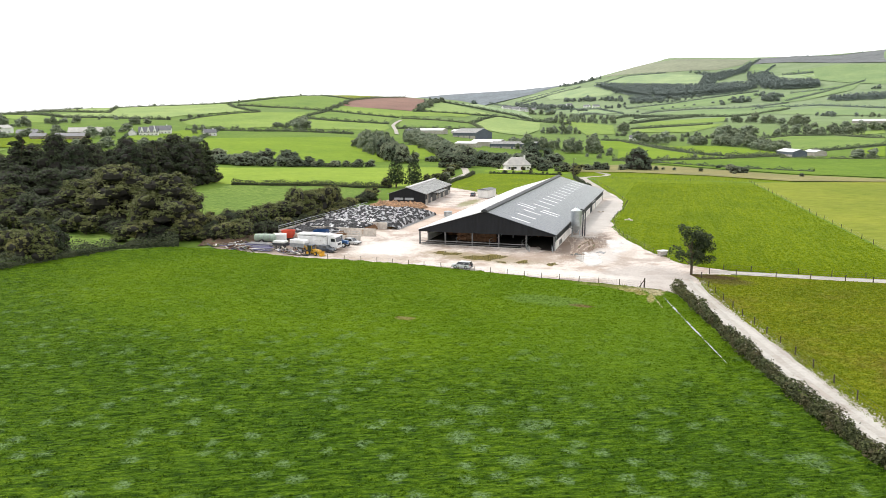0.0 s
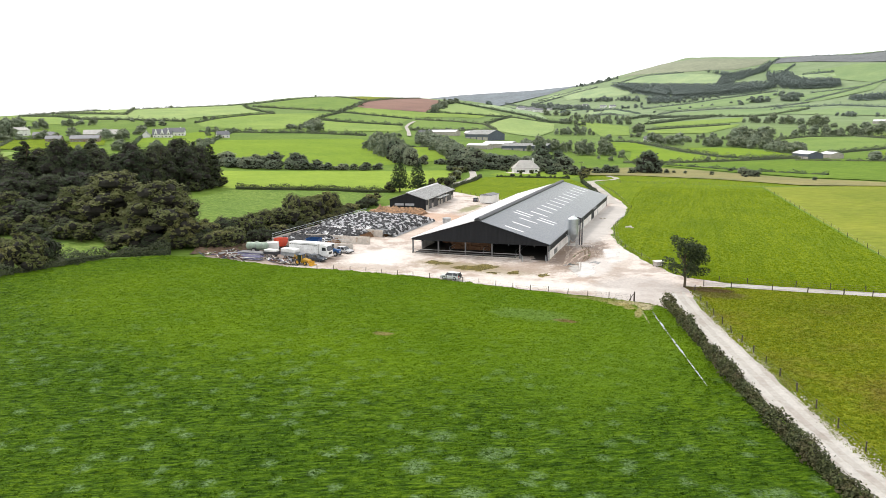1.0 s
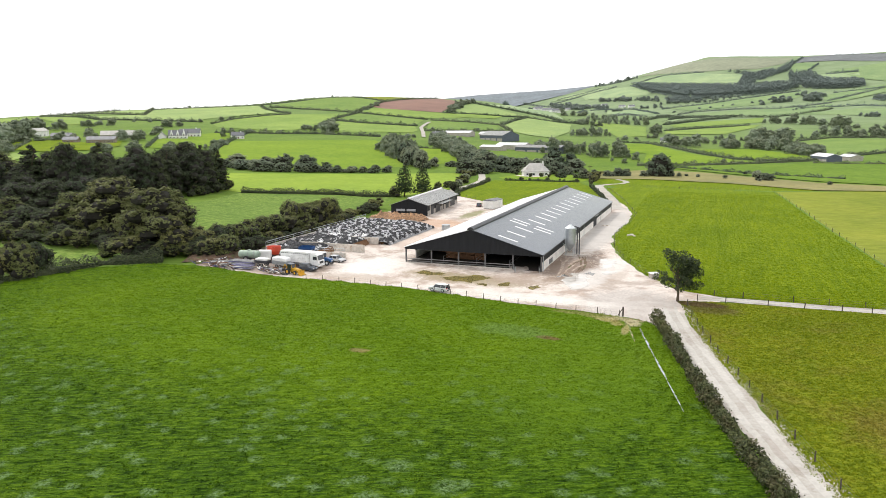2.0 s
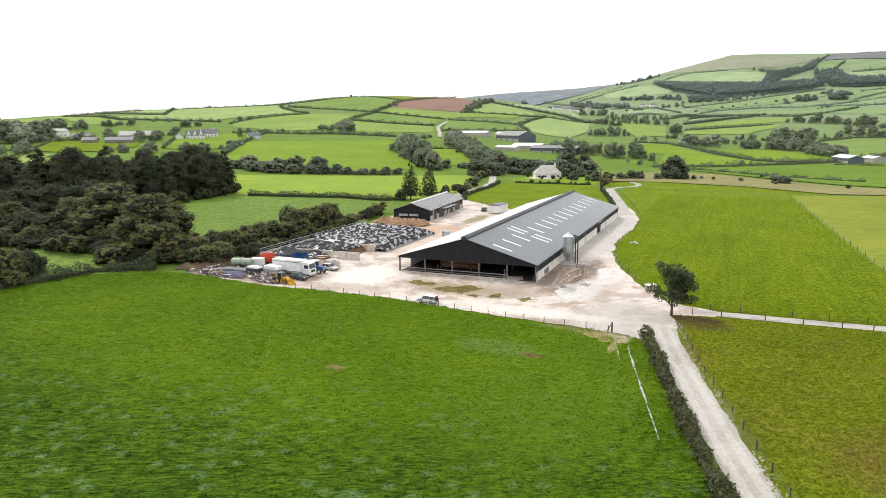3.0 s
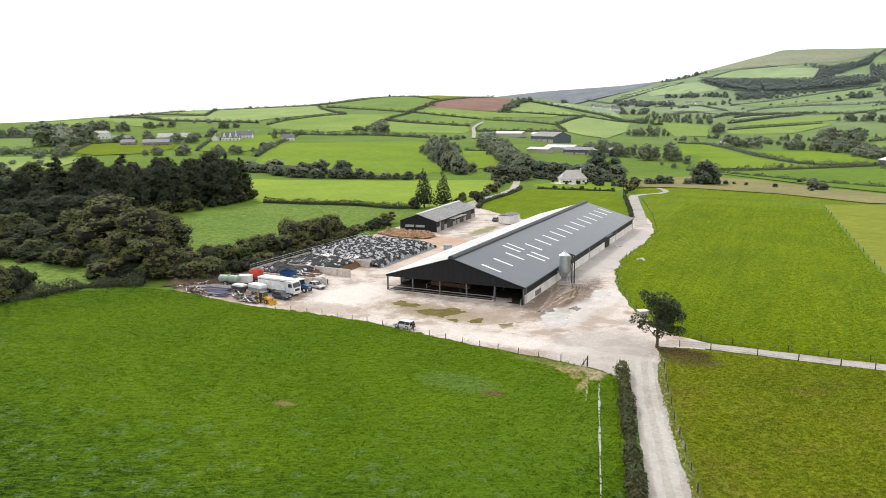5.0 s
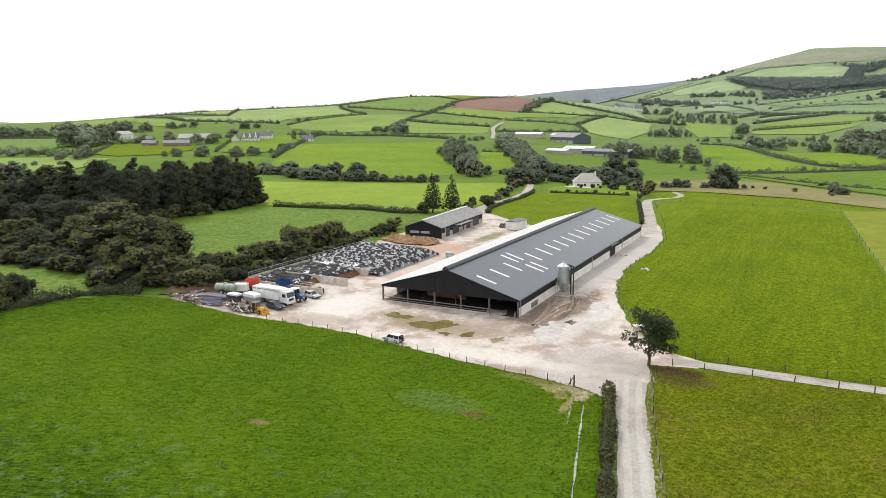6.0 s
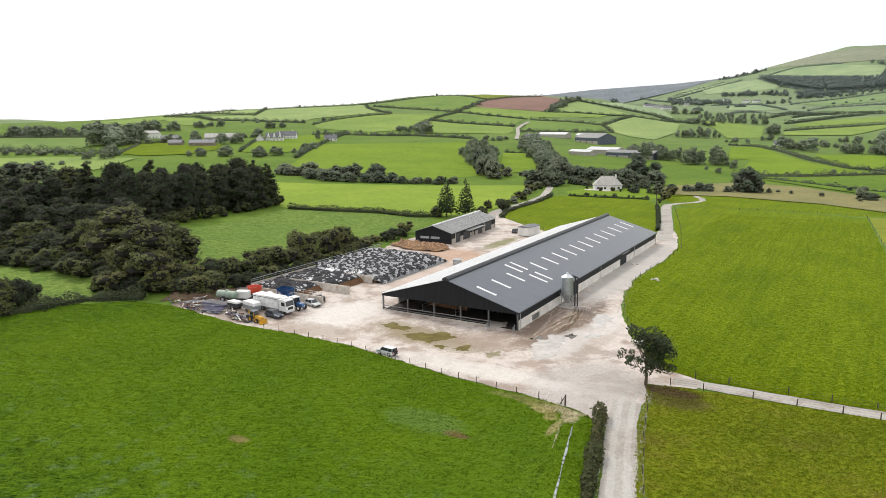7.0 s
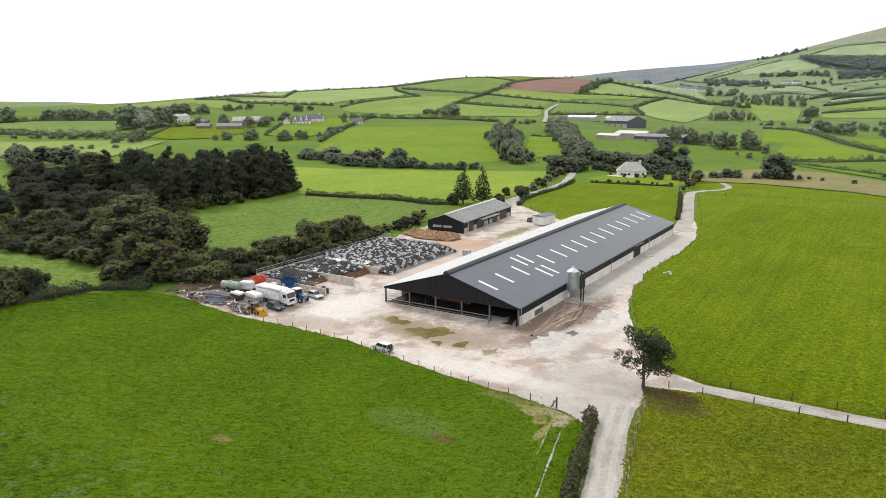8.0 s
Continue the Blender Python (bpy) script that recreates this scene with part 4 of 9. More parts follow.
for off in (-0.95, 0.95):
    base = [(43.6, -19), (44.2, -23), (45.6, -30), (47.4, -37.5), (50.2, -47.5), (54.6, -63.5), (57.8, -74.2), (61.2, -84), (74.5, -118), (98.5, -180)]
    sheet("wheel_track", ribbon([(x + off * 0.93, y + off * 0.3) for x, y in base], [0.3, 0.8, 0.95, 0.85, 1.0, 0.9, 1.0, 0.95, 0.9, 0.9]), M["track_pale"], "pale wheel-worn strip of the lane", "lane", 3.0, 0.112, 0.22, 0.6)

# ---- hedges, near first ----
hedge([(42.1, -29.3), (43.0, -32.5), (44.1, -36.5), (45.0, -40)], 1.6, 1.7, "dark brown-green trimmed hedge along the lane", size=0.34, density=1.2, uneven=0.35)
hedge([(45.2, -40.6), (46.9, -47.8), (51.2, -63.8), (54.4, -74.8), (57.8, -85), (71.4, -119.5), (95, -181)], 1.8, 1.65, "dark brown-green trimmed hedge along the lane", size=0.34, density=1.2, uneven=0.35)
hedge([(-68, -21.5), (-78.5, -30), (-80, -40), (-83, -54), (-93, -90), (-120, -150)], 3.6, 2.1, "low dark hedge on the field edge", "leaf_dark", 0.4, 0.8, 0.6)
hedge([(-143, 107), (-122, 111.3), (-102, 116.8), (-83, 115), (-74, 120.9)], 3.0, 2.2, "dark hedge between two fields", "leaf_dark", 0.5, 0.7)
hedge([(-51.5, 131), (-57, 147), (-58.6, 166), (-59.6, 188), (-63.5, 212), (-66, 221)], 2.2, 1.4, "low clipped hedge along the lane", "leaf_dark", 0.5, 0.6)
hedge([(10.6, 131), (6.6, 148), (0.6, 172), (-7.2, 202)], 1.6, 1.5, "low hedge between field and lane", "leaf_dark", 0.5, 0.6)
hedge([(-57, 221), (-40, 224.5), (-18, 230)], 1.4, 1.1, "low garden hedge of the bungalow", "leaf_dark", 0.5, 0.6)

# ---- the wood and trees on the left ----
FAR_TREES = []


def spot(kinds, pts, lo, hi, fat=0.95, group="", gen=np.random.default_rng(5)):
    for x, y in pts:
        far = min(3.5, max(0.0, (math.hypot(x, y) - 150) / 90))
        x, y = x + gen.normal(0, far), y + gen.normal(0, far * 1.3)
        h = gen.uniform(lo, hi) * (1 if far == 0 else gen.uniform(0.75, 1.15))
        kind, spread = kinds[int(gen.integers(len(kinds)))], 8.0 * h / 10 * fat * gen.uniform(0.9, 1.2)
        if far > 1.2:
            FAR_TREES.append((kind, x, y, h, spread))
        else:
            tree(kind, x, y, h, spread, group=group)
        for _ in range(int(gen.integers(0, 2)) if far > 1.2 and h > 4 else 0):
            a, d, k = gen.uniform(0, 2 * math.pi), gen.uniform(0.4, 0.8), gen.uniform(0.3, 0.6)
            FAR_TREES.append((kind, x + math.cos(a) * d * h, y + math.sin(a) * d * h, h * k, spread * k * gen.uniform(1.1, 1.4)))


def scatter(corner, u, v, nu, nv, jitter, gen):
    for i in range(nu):
        for j in range(nv):
            s, t = (i + 0.5 + gen.uniform(-jitter, jitter)) / nu, (j + 0.5 + gen.uniform(-jitter, jitter)) / nv
            yield corner[0] + u[0] * s + v[0] * t, corner[1] + u[1] * s + v[1] * t


g5 = np.random.default_rng(55)
# the tall wood, its low front edge, and the broad trees before it
spot(["tall_a", "pine_a", "oak_a", "tall_a"], scatter((-151, 40), (-4, 76), (-44, 4), 8, 5, 0.35, g5), 17, 21, 0.9, "wood")
spot(["oak_a", "oak_a", "tall_a", "oak_b"], scatter((-192, 26), (0, 60), (-60, 4), 5, 5, 0.35, g5), 13, 17, 1.1, "wood")
spot(["tall_a", "oak_a"], scatter((-200, 88), (-4, 24), (-46, 4), 2, 4, 0.35, g5), 10, 13, 1.1, "wood")
spot(["oak_a", "tall_a", "oak_a"], scatter((-128, -2), (0, 32), (-110, 4), 3, 9, 0.35, g5), 11, 15, 1.15, "wood")
spot(["oak_a", "bush_c", "bush_c", "oak_b"], scatter((-104, -7), (-10, 5), (-110, -8), 1, 14, 0.35, g5), 7, 11, 1.35, "wood")
spot(["bush_c", "bush_c", "bush_a"], scatter((-86, -17), (0, 8), (-130, -9), 2, 24, 0.4, g5), 3.5, 6.5, 1.5, "wood")
spot(["bush_a", "bush_c", "bush_b"], scatter((-55.5, -3), (-3.5, 0), (-1, 54), 1, 17, 0.4, g5), 2.8, 4.6, 1.4, "bushes behind the clamp")
spot(["bush_c", "bush_a", "bush_b"], scatter((-60, -13), (-8, -4), (-3, 10), 3, 3, 0.4, g5), 3.5, 5.5, 1.4, "bushes behind the clamp")
spot(["bush_c", "bush_a"], scatter((-147, 34), (-6, 82), (-6, 0), 12, 1, 0.35, g5), 4, 7, 1.3, "wood")
for kind, x, y, h, s in (("oak_c", -78, -13, 16.5, 18.5), ("oak_c", -71, -14.5, 10, 10), ("oak_c", -101, -3, 17.5, 22), ("oak_b", -90, 4, 13, 12), ("oak_b", -116, -4, 13, 13),
                         ("oak_c", -81, -15, 12, 11), ("bush_a", -83, -22, 5.5, 7), ("bush_b", -79, -21, 6, 8), ("bush_c", -75, -19.5, 5, 7), ("bush_a", -71, -17, 5, 7), ("bush_c", -67, -12, 5, 6), ("oak_b", -112, 2, 14, 14), ("oak_b", -86, 4, 12, 11), ("oak_b", -88, -6, 11, 10), ("bush_c", -69, -9, 6.5, 7)):
    tree(kind, x, y, h, s)
spot(["bush_a", "bush_b", "bush_c", "bush_a"], [(-70.5, -8.5), (-69, -5.5), (-67, -4), (-68, -0.5), (-65.5, 1), (-66.5, 4.5), (-64.5, 7), (-66, 10.5), (-64, 13.5), (-65, 17), (-63, 19.5)], 5.0, 7.5, 1.3)
spot(["bush_c", "bush_a"], [(-58.5, -11), (-60, -7.5), (-61.5, -13.5), (-57.5, -4), (-63, -9), (-56.5, -0.5)], 4.5, 6.0, 1.2)
spot(["bush_a", "bush_c"], [(-63.5, 28), (-62, 24.5)], 10.5, 11.5, 0.95)
spot(["bush_b", "bush_a", "bush_c"], [(-61.5, 35), (-61, 39), (-61.5, 42.5)], 8.5, 10.0, 1.0)
spot(["bush_b", "bush_c"], [(-60, 42), (-60.5, 46), (-61, 51), (-62, 56), (-62.5, 61), (-62, 66), (-62.5, 71), (-63, 76), (-65, 82)], 3.2, 5.0, 1.4)
spot(["bush_c", "bush_b", "bush_a"], [(-82, -46), (-85, -41), (-88, -37), (-84, -50), (-92, -40), (-96, -44), (-90, -48), (-86, -46)], 6, 8.5, 1.0)
tree("lane_tree", 44.8, -15.3, 10.4, 9.0, 35)
tree("spruce", -72, 122.5, 16, 14)
tree("spruce", -65.5, 127, 15.5, 12.5)
spot(["bush_c", "bush_a"], [(-75, 120), (-60, 131), (-62, 134), (-60, 150), (-63, 160)], 3.5, 6, 1.2)

# ---- distant houses and farm buildings ----
M["white_wall"] = mottled("white_render", (0.78, 0.77, 0.74), 0.85, fine=2, coarse=0.4, spread=0.05)
M["slate"] = mottled("grey_slates", (0.15, 0.15, 0.165), 0.6, fine=4, coarse=0.6, spread=0.2)
M["pale_slate"] = mottled("pale_roof_tiles", (0.44, 0.42, 0.39), 0.75, fine=4, coarse=0.5, spread=0.12)
M["glass"] = mottled("dark_window_glass", (0.03, 0.035, 0.04), 0.08, fine=3, coarse=0.5, spec=0.8)
M["farm_clad"] = mottled("blue_grey_cladding", (0.09, 0.105, 0.14), 0.6, fine=3, coarse=0.4)
M["tin"] = mottled("pale_tin_roof", (0.62, 0.62, 0.62), 0.45, fine=2, coarse=0.3, spread=0.1)
M["brown_stone"] = mottled("brown_stonework", (0.26, 0.21, 0.165), 0.9, fine=3, coarse=0.5, spread=0.2)
M["red_door"] = mottled("brown_door", (0.16, 0.07, 0.04), 0.6)


def house(x, y, turn, w, d, eave, apex, label, wall="white_wall", roof="slate", hip=0.0, dormers=0, name="house"):
    """A house with a pitched roof along its length w, chimney, windows and a door in the front."""
    root = thing(name, x, y, ground_z(x, y) - 0.2, turn, label, "house")
    bm = bmesh.new()
    if hip:
        box(bm, -w / 2, w / 2, -d / 2, d / 2, -1.5, eave)
    else:
        prism(bm, [(-d / 2, -1.5), (d / 2, -1.5), (d / 2, eave), (0, apex - 0.1), (-d / 2, eave)], -w / 2, w / 2, "x")
    part("wall", bm, M[wall], root)
    bm = bmesh.new()
    o = 0.5
    pts = [(-w / 2 - o, -d / 2 - o, eave - 0.2), (w / 2 + o, -d / 2 - o, eave - 0.2), (w / 2 + o, d / 2 + o, eave - 0.2), (-w / 2 - o, d / 2 + o, eave - 0.2), (-w / 2 + hip - o, 0, apex), (w / 2 - hip + o, 0, apex)]
    v = [bm.verts.new(p) for p in pts]
    t = [bm.verts.new((a, b, c + 0.25)) for a, b, c in pts]
    for q in ((0, 1, 5, 4), (1, 2, 5), (2, 3, 4, 5), (3, 0, 4)):
        if hip or len(q) == 4:
            bm.faces.new([t[i] for i in q])
            bm.faces.new([v[i] for i in q][::-1])
    for a, b in ((0, 1), (1, 2), (2, 3), (3, 0)) if hip else ((0, 1), (2, 3), (1, 5), (5, 2), (3, 4), (4, 0)):
        bm.faces.new((v[a], v[b], t[b], t[a]))
    ro = part("roof", bm, M[roof], root)
    bm = bmesh.new()
    box(bm, w * 0.3 - 0.45, w * 0.3 + 0.45, -0.4, 0.4, apex - 1.0, apex + 1.2)
    part("chimney", bm, M[wall], ro)
    k = max(2, int(w / 3.5))
    for s in (-1, 1):
        for i in range(k):
            u = -w / 2 + (i + 0.5) * w / k
            if s < 0 and i == k // 2:
                bm = bmesh.new()
                box(bm, u - 0.5, u + 0.5, s * d / 2 - 0.06, s * d / 2 + 0.06, 0, 2.1)
                part("door", bm, M["red_door"], root)
                continue
            bm = bmesh.new()
            box(bm, u - 0.7, u + 0.7, s * d / 2 - 0.05, s * d / 2 + 0.05, 0.9, 2.1)
            win = part("window", bm, M["white_wall"], root)
            bm = bmesh.new()
            box(bm, u - 0.6, u + 0.6, s * (d / 2 + 0.03) - 0.04, s * (d / 2 + 0.03) + 0.04, 1.0, 2.0)
            part("pane", bm, M["glass"], win)
    for i in range(dormers):
        u = -w / 2 + (i + 0.5) * w / dormers
        bm = bmesh.new()
        prism(bm, [(u - 1.7, eave - 0.3), (u + 1.7, eave - 0.3), (u + 1.7, eave + 0.6), (u, apex - 0.3), (u - 1.7, eave + 0.6)], -d / 2 - 0.4, 0)
        part("dormer", bm, M[wall], root)
        bm = bmesh.new()
        box(bm, u - 0.6, u + 0.6, -d / 2 - 0.46, -d / 2 - 0.38, eave - 0.1, eave + 1.1)
        part("window", bm, M["glass"], root)
    return root


def shed(x, y, turn, w, length, eave, apex, label, wall, roof, name="farm_shed", bays=4, lower="concrete"):
    """A pitched farm shed, gable to the front (-y), with block lower walls and dark door openings."""
    root = thing(name, x, y, ground_z(x, y) - 0.1, turn, label, "shed")
    bm = bmesh.new()
    prism(bm, [(-w / 2, -1), (w / 2, -1), (w / 2, eave), (0, apex), (-w / 2, eave)], -length / 2, length / 2)
    part("wall", bm, M[wall], root)
    for s in (-1, 1):
        bm = bmesh.new()
        prism(bm, [(0, apex + 0.04), (s * (w / 2 + 0.5), eave - 0.12), (s * (w / 2 + 0.5), eave + 0.05), (0, apex + 0.22)], -length / 2 - 0.4, length / 2 + 0.4)
        part("roof_slope", bm, M[roof], root)
        for i in range(bays):
            u = -length / 2 + (i + 0.5) * length / bays
            bm = bmesh.new()
            box(bm, s * w / 2 - 0.06, s * w / 2 + 0.06, u - length / bays * 0.42, u + length / bays * 0.42, -0.9, eave * 0.45)
            part("wall_panel", bm, M[lower], root)
    return root



# ---- the great cattle shed ----
M["old_steel"] = mottled("weathered_grey_steel", (0.13, 0.13, 0.13), 0.6, 0.3, fine=6, coarse=1, spread=0.2)
BW, BF, BB, EAVE, APEX = 16.0, -0.5, 105.0, 3.8, 8.5
SLOPE = (APEX - EAVE) / 15.9


def roof_z(x):
    return APEX - SLOPE * abs(x)


barn = thing("cattle_shed", 0, 0, 0, 0, "long black-clad cattle shed with grey roof and open front", "barn")
# the left slope takes the paler copy, glare put into its colour
for side, label in ((1, "dark grey roof slope with white rooflights"), (-1, "grey roof slope coloured pale for sky glare, with white rooflights")):
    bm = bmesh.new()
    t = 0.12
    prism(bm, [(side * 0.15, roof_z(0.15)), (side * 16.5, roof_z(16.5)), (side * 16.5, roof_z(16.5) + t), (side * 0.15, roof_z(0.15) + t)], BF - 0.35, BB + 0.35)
    part("roof_slope", bm, M["roof" if side > 0 else "sky_glare_roof"], barn, label)
bm = bmesh.new()
prism(bm, [(-0.75, roof_z(0.75) + 0.13), (-0.7, roof_z(0.7) + 0.42), (-0.25, APEX + 0.55), (0.25, APEX + 0.55), (0.7, roof_z(0.7) + 0.42), (0.75, roof_z(0.75) + 0.13)], BF - 0.4, BB + 0.4)
part("ridge_vent", bm, M["ridge"], barn, "dark raised ridge ventilator")
LIGHTS = [(5.5, y) for y in (2.6, 9.4, 16.6, 29.4, 36.6, 43, 49.3, 55.5, 62, 68.5, 75.5, 82, 89.2, 95.6, 101.3)] + [(2.8, 21.3), (2.8, 24.2), (8.8, 21.6), (8.8, 24.6)]
for side in (1, -1):
    for x, y in LIGHTS:
        bm = bmesh.new()
        prism(bm, [(side * x, roof_z(x) + 0.10), (side * (x + 4.4), roof_z(x + 4.4) + 0.10), (side * (x + 4.4), roof_z(x + 4.4) + 0.16), (side * x, roof_z(x) + 0.16)], y - 0.36, y + 0.36)
        part("rooflight", bm, M["rooflight"], barn)
for y, name in ((BF, "gable_front"), (BB, "gable_back")):
    bm = bmesh.new()
    prism(bm, [(-16.2, 3.3 if y == BF else 0), (16.2, 3.3 if y == BF else 0), (16.2, roof_z(16.2) - 0.02), (0, APEX - 0.02), (-16.2, roof_z(16.2) - 0.02)], y - 0.08, y + 0.08)
    part(name, bm, M["clad"], barn, "black profiled cladding")
POSTS = (-15.95, -9.6, -3.0, 3.3, 9.7, 16.0)
for x in POSTS:
    bm = bmesh.new()
    box(bm, x - 0.15, x + 0.15, BF - 0.02, BF + 0.28, -0.6, 3.4, 0.02)
    part("post", bm, M["old_steel"], barn)
for side in (1, -1):
    runs = ((BF, 27.5), (33, 49.5), (49.5, 67), (73, 80), (80, BB)) if side > 0 else ((BF + 5.8, 30), (30, 60), (60, 84), (84, BB))
    for y0, y1 in runs:
        bm = bmesh.new()
        box(bm, side * 16.0 - 0.12, side * 16.0 + 0.12, y0 + 0.03, y1 - 0.03, -0.8, 1.95, 0.01)
        part("wall_panel", bm, M["wall"], barn, "whitewashed concrete side wall")
    bm = bmesh.new()
    box(bm, side * 16.0 - 0.05 + 0.06 * side, side * 16.0 + 0.05 + 0.06 * side, BF + (0 if side > 0 else 5.8), BB, 1.9, 3.85)
    part("side_cladding", bm, M["clad_side"], barn, "dark profiled side cladding")
for y0, y1 in ((27.7, 32.8), (67.2, 72.8)):
    bm = bmesh.new()
    box(bm, 16.0, 16.12, y0, y1, -0.4, 3.4)
    part("side_door", bm, M["clad_side"], barn, "dark sliding side door")
tagged(new("shed_floor", sheet_mesh("shed_floor", [(-15.8, BF), (15.8, BF), (15.8, BB - 0.2), (-15.8, BB - 0.2)], 8, 0.13, M["dirty_shaded_floor"])), "dung-stained floor of the cattle shed, colour darkened for indoor shade", "floor", kind="structure")

# ---- inside and round the cattle shed ----
for i in range(5):
    x0, x1 = POSTS[i] + 0.2, POSTS[i + 1] - 0.2
    if i == 4:
        continue
    for z, name in ((1.15, "rail"), (0.62, "rail")):
        bm = bmesh.new()
        box(bm, x0 - 0.1, x1 + 0.1, BF - 0.12, BF - 0.02, z - 0.07, z + 0.07, 0.01)
        part(name, bm, M["old_steel"] if z < 1 else M["steel"], barn)
    bm = bmesh.new()
    box(bm, x0 - 0.2, x1 + 0.2, BF - 0.1, BF + 0.1, -0.6, 0.32, 0.02)
    part("kerb", bm, M["concrete"], barn, "low concrete kerb")
for y in (14.5, 29.5, 44.5, 59.5, 74.5, 89.5):
    for x in (-9.6, -3.0, 3.3, 9.7):
        bm = bmesh.new()
        box(bm, x - 0.12, x + 0.12, y - 0.12, y + 0.12, 0, roof_z(x) - 0.02)
        part("inner_post", bm, M["steel"], barn)
for y in (BF + 0.35, 6.5, 13, 19.5, 26, 32.5, 39, 45.5, 52, 58.5, 65, 71.5, 78, 84.5, 91, 97.5):
    for s in (-1, 1):
        bm = bmesh.new()
        prism(bm, [(0, APEX - 0.05), (s * 15.9, EAVE - 0.05), (s * 15.9, EAVE - 0.4), (0, APEX - 0.4)], y - 0.08, y + 0.08)
        part("rafter", bm, M["dark_steel"], barn)


def gate(x, y, turn, w, h, label):
    root = thing("field_gate", x, y, ground_z(x, y) + 0.15, turn, label, "gate")
    for u in (0.0, w):
        bm = bmesh.new()
        tube(bm, (u, 0, 0), (u, 0, h), 0.045)
        part("stile", bm, M["galv"], root)
    for i in range(6):
        bm = bmesh.new()
        z = 0.12 + (h - 0.16) * i / 5
        tube(bm, (0, 0, z), (w, 0, z), 0.035)
        part("bar", bm, M["galv"], root)
    bm = bmesh.new()
    tube(bm, (0, 0, 0.1), (w, 0, h - 0.05), 0.03)
    part("brace", bm, M["galv"], root)
    return root


gate(9.9, -0.7, -68, 3.4, 1.3, "galvanised steel gate swung open beside the shed")
gate(15.6, -0.8, -75, 2.2, 1.25, "pale steel gate standing open at the shed corner")


def bale_stack(x, y, turn, nx_, nz_, label):
    root = thing("straw_stack", x, y, ground_z(x, y) + 0.14, turn, label, "bales")
    gen = np.random.default_rng(4)
    for k in range(nz_):
        for i in range(nx_):
            bm = bmesh.new()
            box(bm, i * 2.45 + 0.03, i * 2.45 + 2.4, 0, 1.2, k * 1.05, k * 1.05 + 1.02, 0.1)
            for v in bm.verts:
                v.co += Vector(gen.normal(0, 0.09, 3))
            part("bale", bm, M["straw"], root)
    return root


M["straw"] = mottled("brown_straw", (0.20, 0.105, 0.055), 0.95, fine=9, coarse=1.2, spread=0.4, bump=0.04)
M["silage"] = mottled("brown_silage", (0.16, 0.085, 0.04), 0.95, fine=5, coarse=0.8, spread=0.4, bump=0.06)
bale_stack(-9.0, 7.0, 0, 4, 2, "brown straw bales stacked in the cattle shed")
bale_stack(2.5, 18.0, 0, 5, 2, "brown straw bales stacked in the cattle shed")
bale_stack(-13.8, 14.0, 0, 3, 3, "brown straw bales stacked in the cattle shed")
for x in (-8.0, 0.2, 8.0):
    root = thing("feed_barrier", x, 0, 0.12, 0, "galvanised feed barrier along the shed", "barrier", "feed barriers")
    for k in range(8):
        for z in (0.5, 1.25):
            bm = bmesh.new()
            tube(bm, (0, 3 + k * 6, z), (0, 8.8 + k * 6, z), 0.04, None, 6)
            part("rail", bm, M["galv"], root)
        bm = bmesh.new()
        tube(bm, (0, 3 + k * 6, -0.1), (0, 3 + k * 6, 1.35), 0.05, None, 6)
        part("stanchion", bm, M["galv"], root)

# louvred panel, door hood and downpipes of the side wall
bm = bmesh.new()
for i in range(9):
    box(bm, 16.13, 16.19, 6.4 + i * 0.42, 6.7 + i * 0.42, 0.25, 1.35)
part("louvre", bm, M["steel"], barn, "grey louvred panel in the side wall")
for y in (0.1, 49.5, 80.0):
    bm = bmesh.new()
    tube(bm, (16.35, y, -0.3), (16.35, y, 3.6), 0.07)
    part("downpipe", bm, M["galv"], barn)
bm = bmesh.new()
box(bm, 16.42, 16.6, BF - 0.2, BB + 0.2, 3.5, 3.64)
part("gutter", bm, M["dark_steel"], barn)
bm = bmesh.new()
box(bm, 16.1, 16.9, 66.5, 73.5, 3.3, 3.42, 0.02)
part("door_hood", bm, M["steel"], barn)


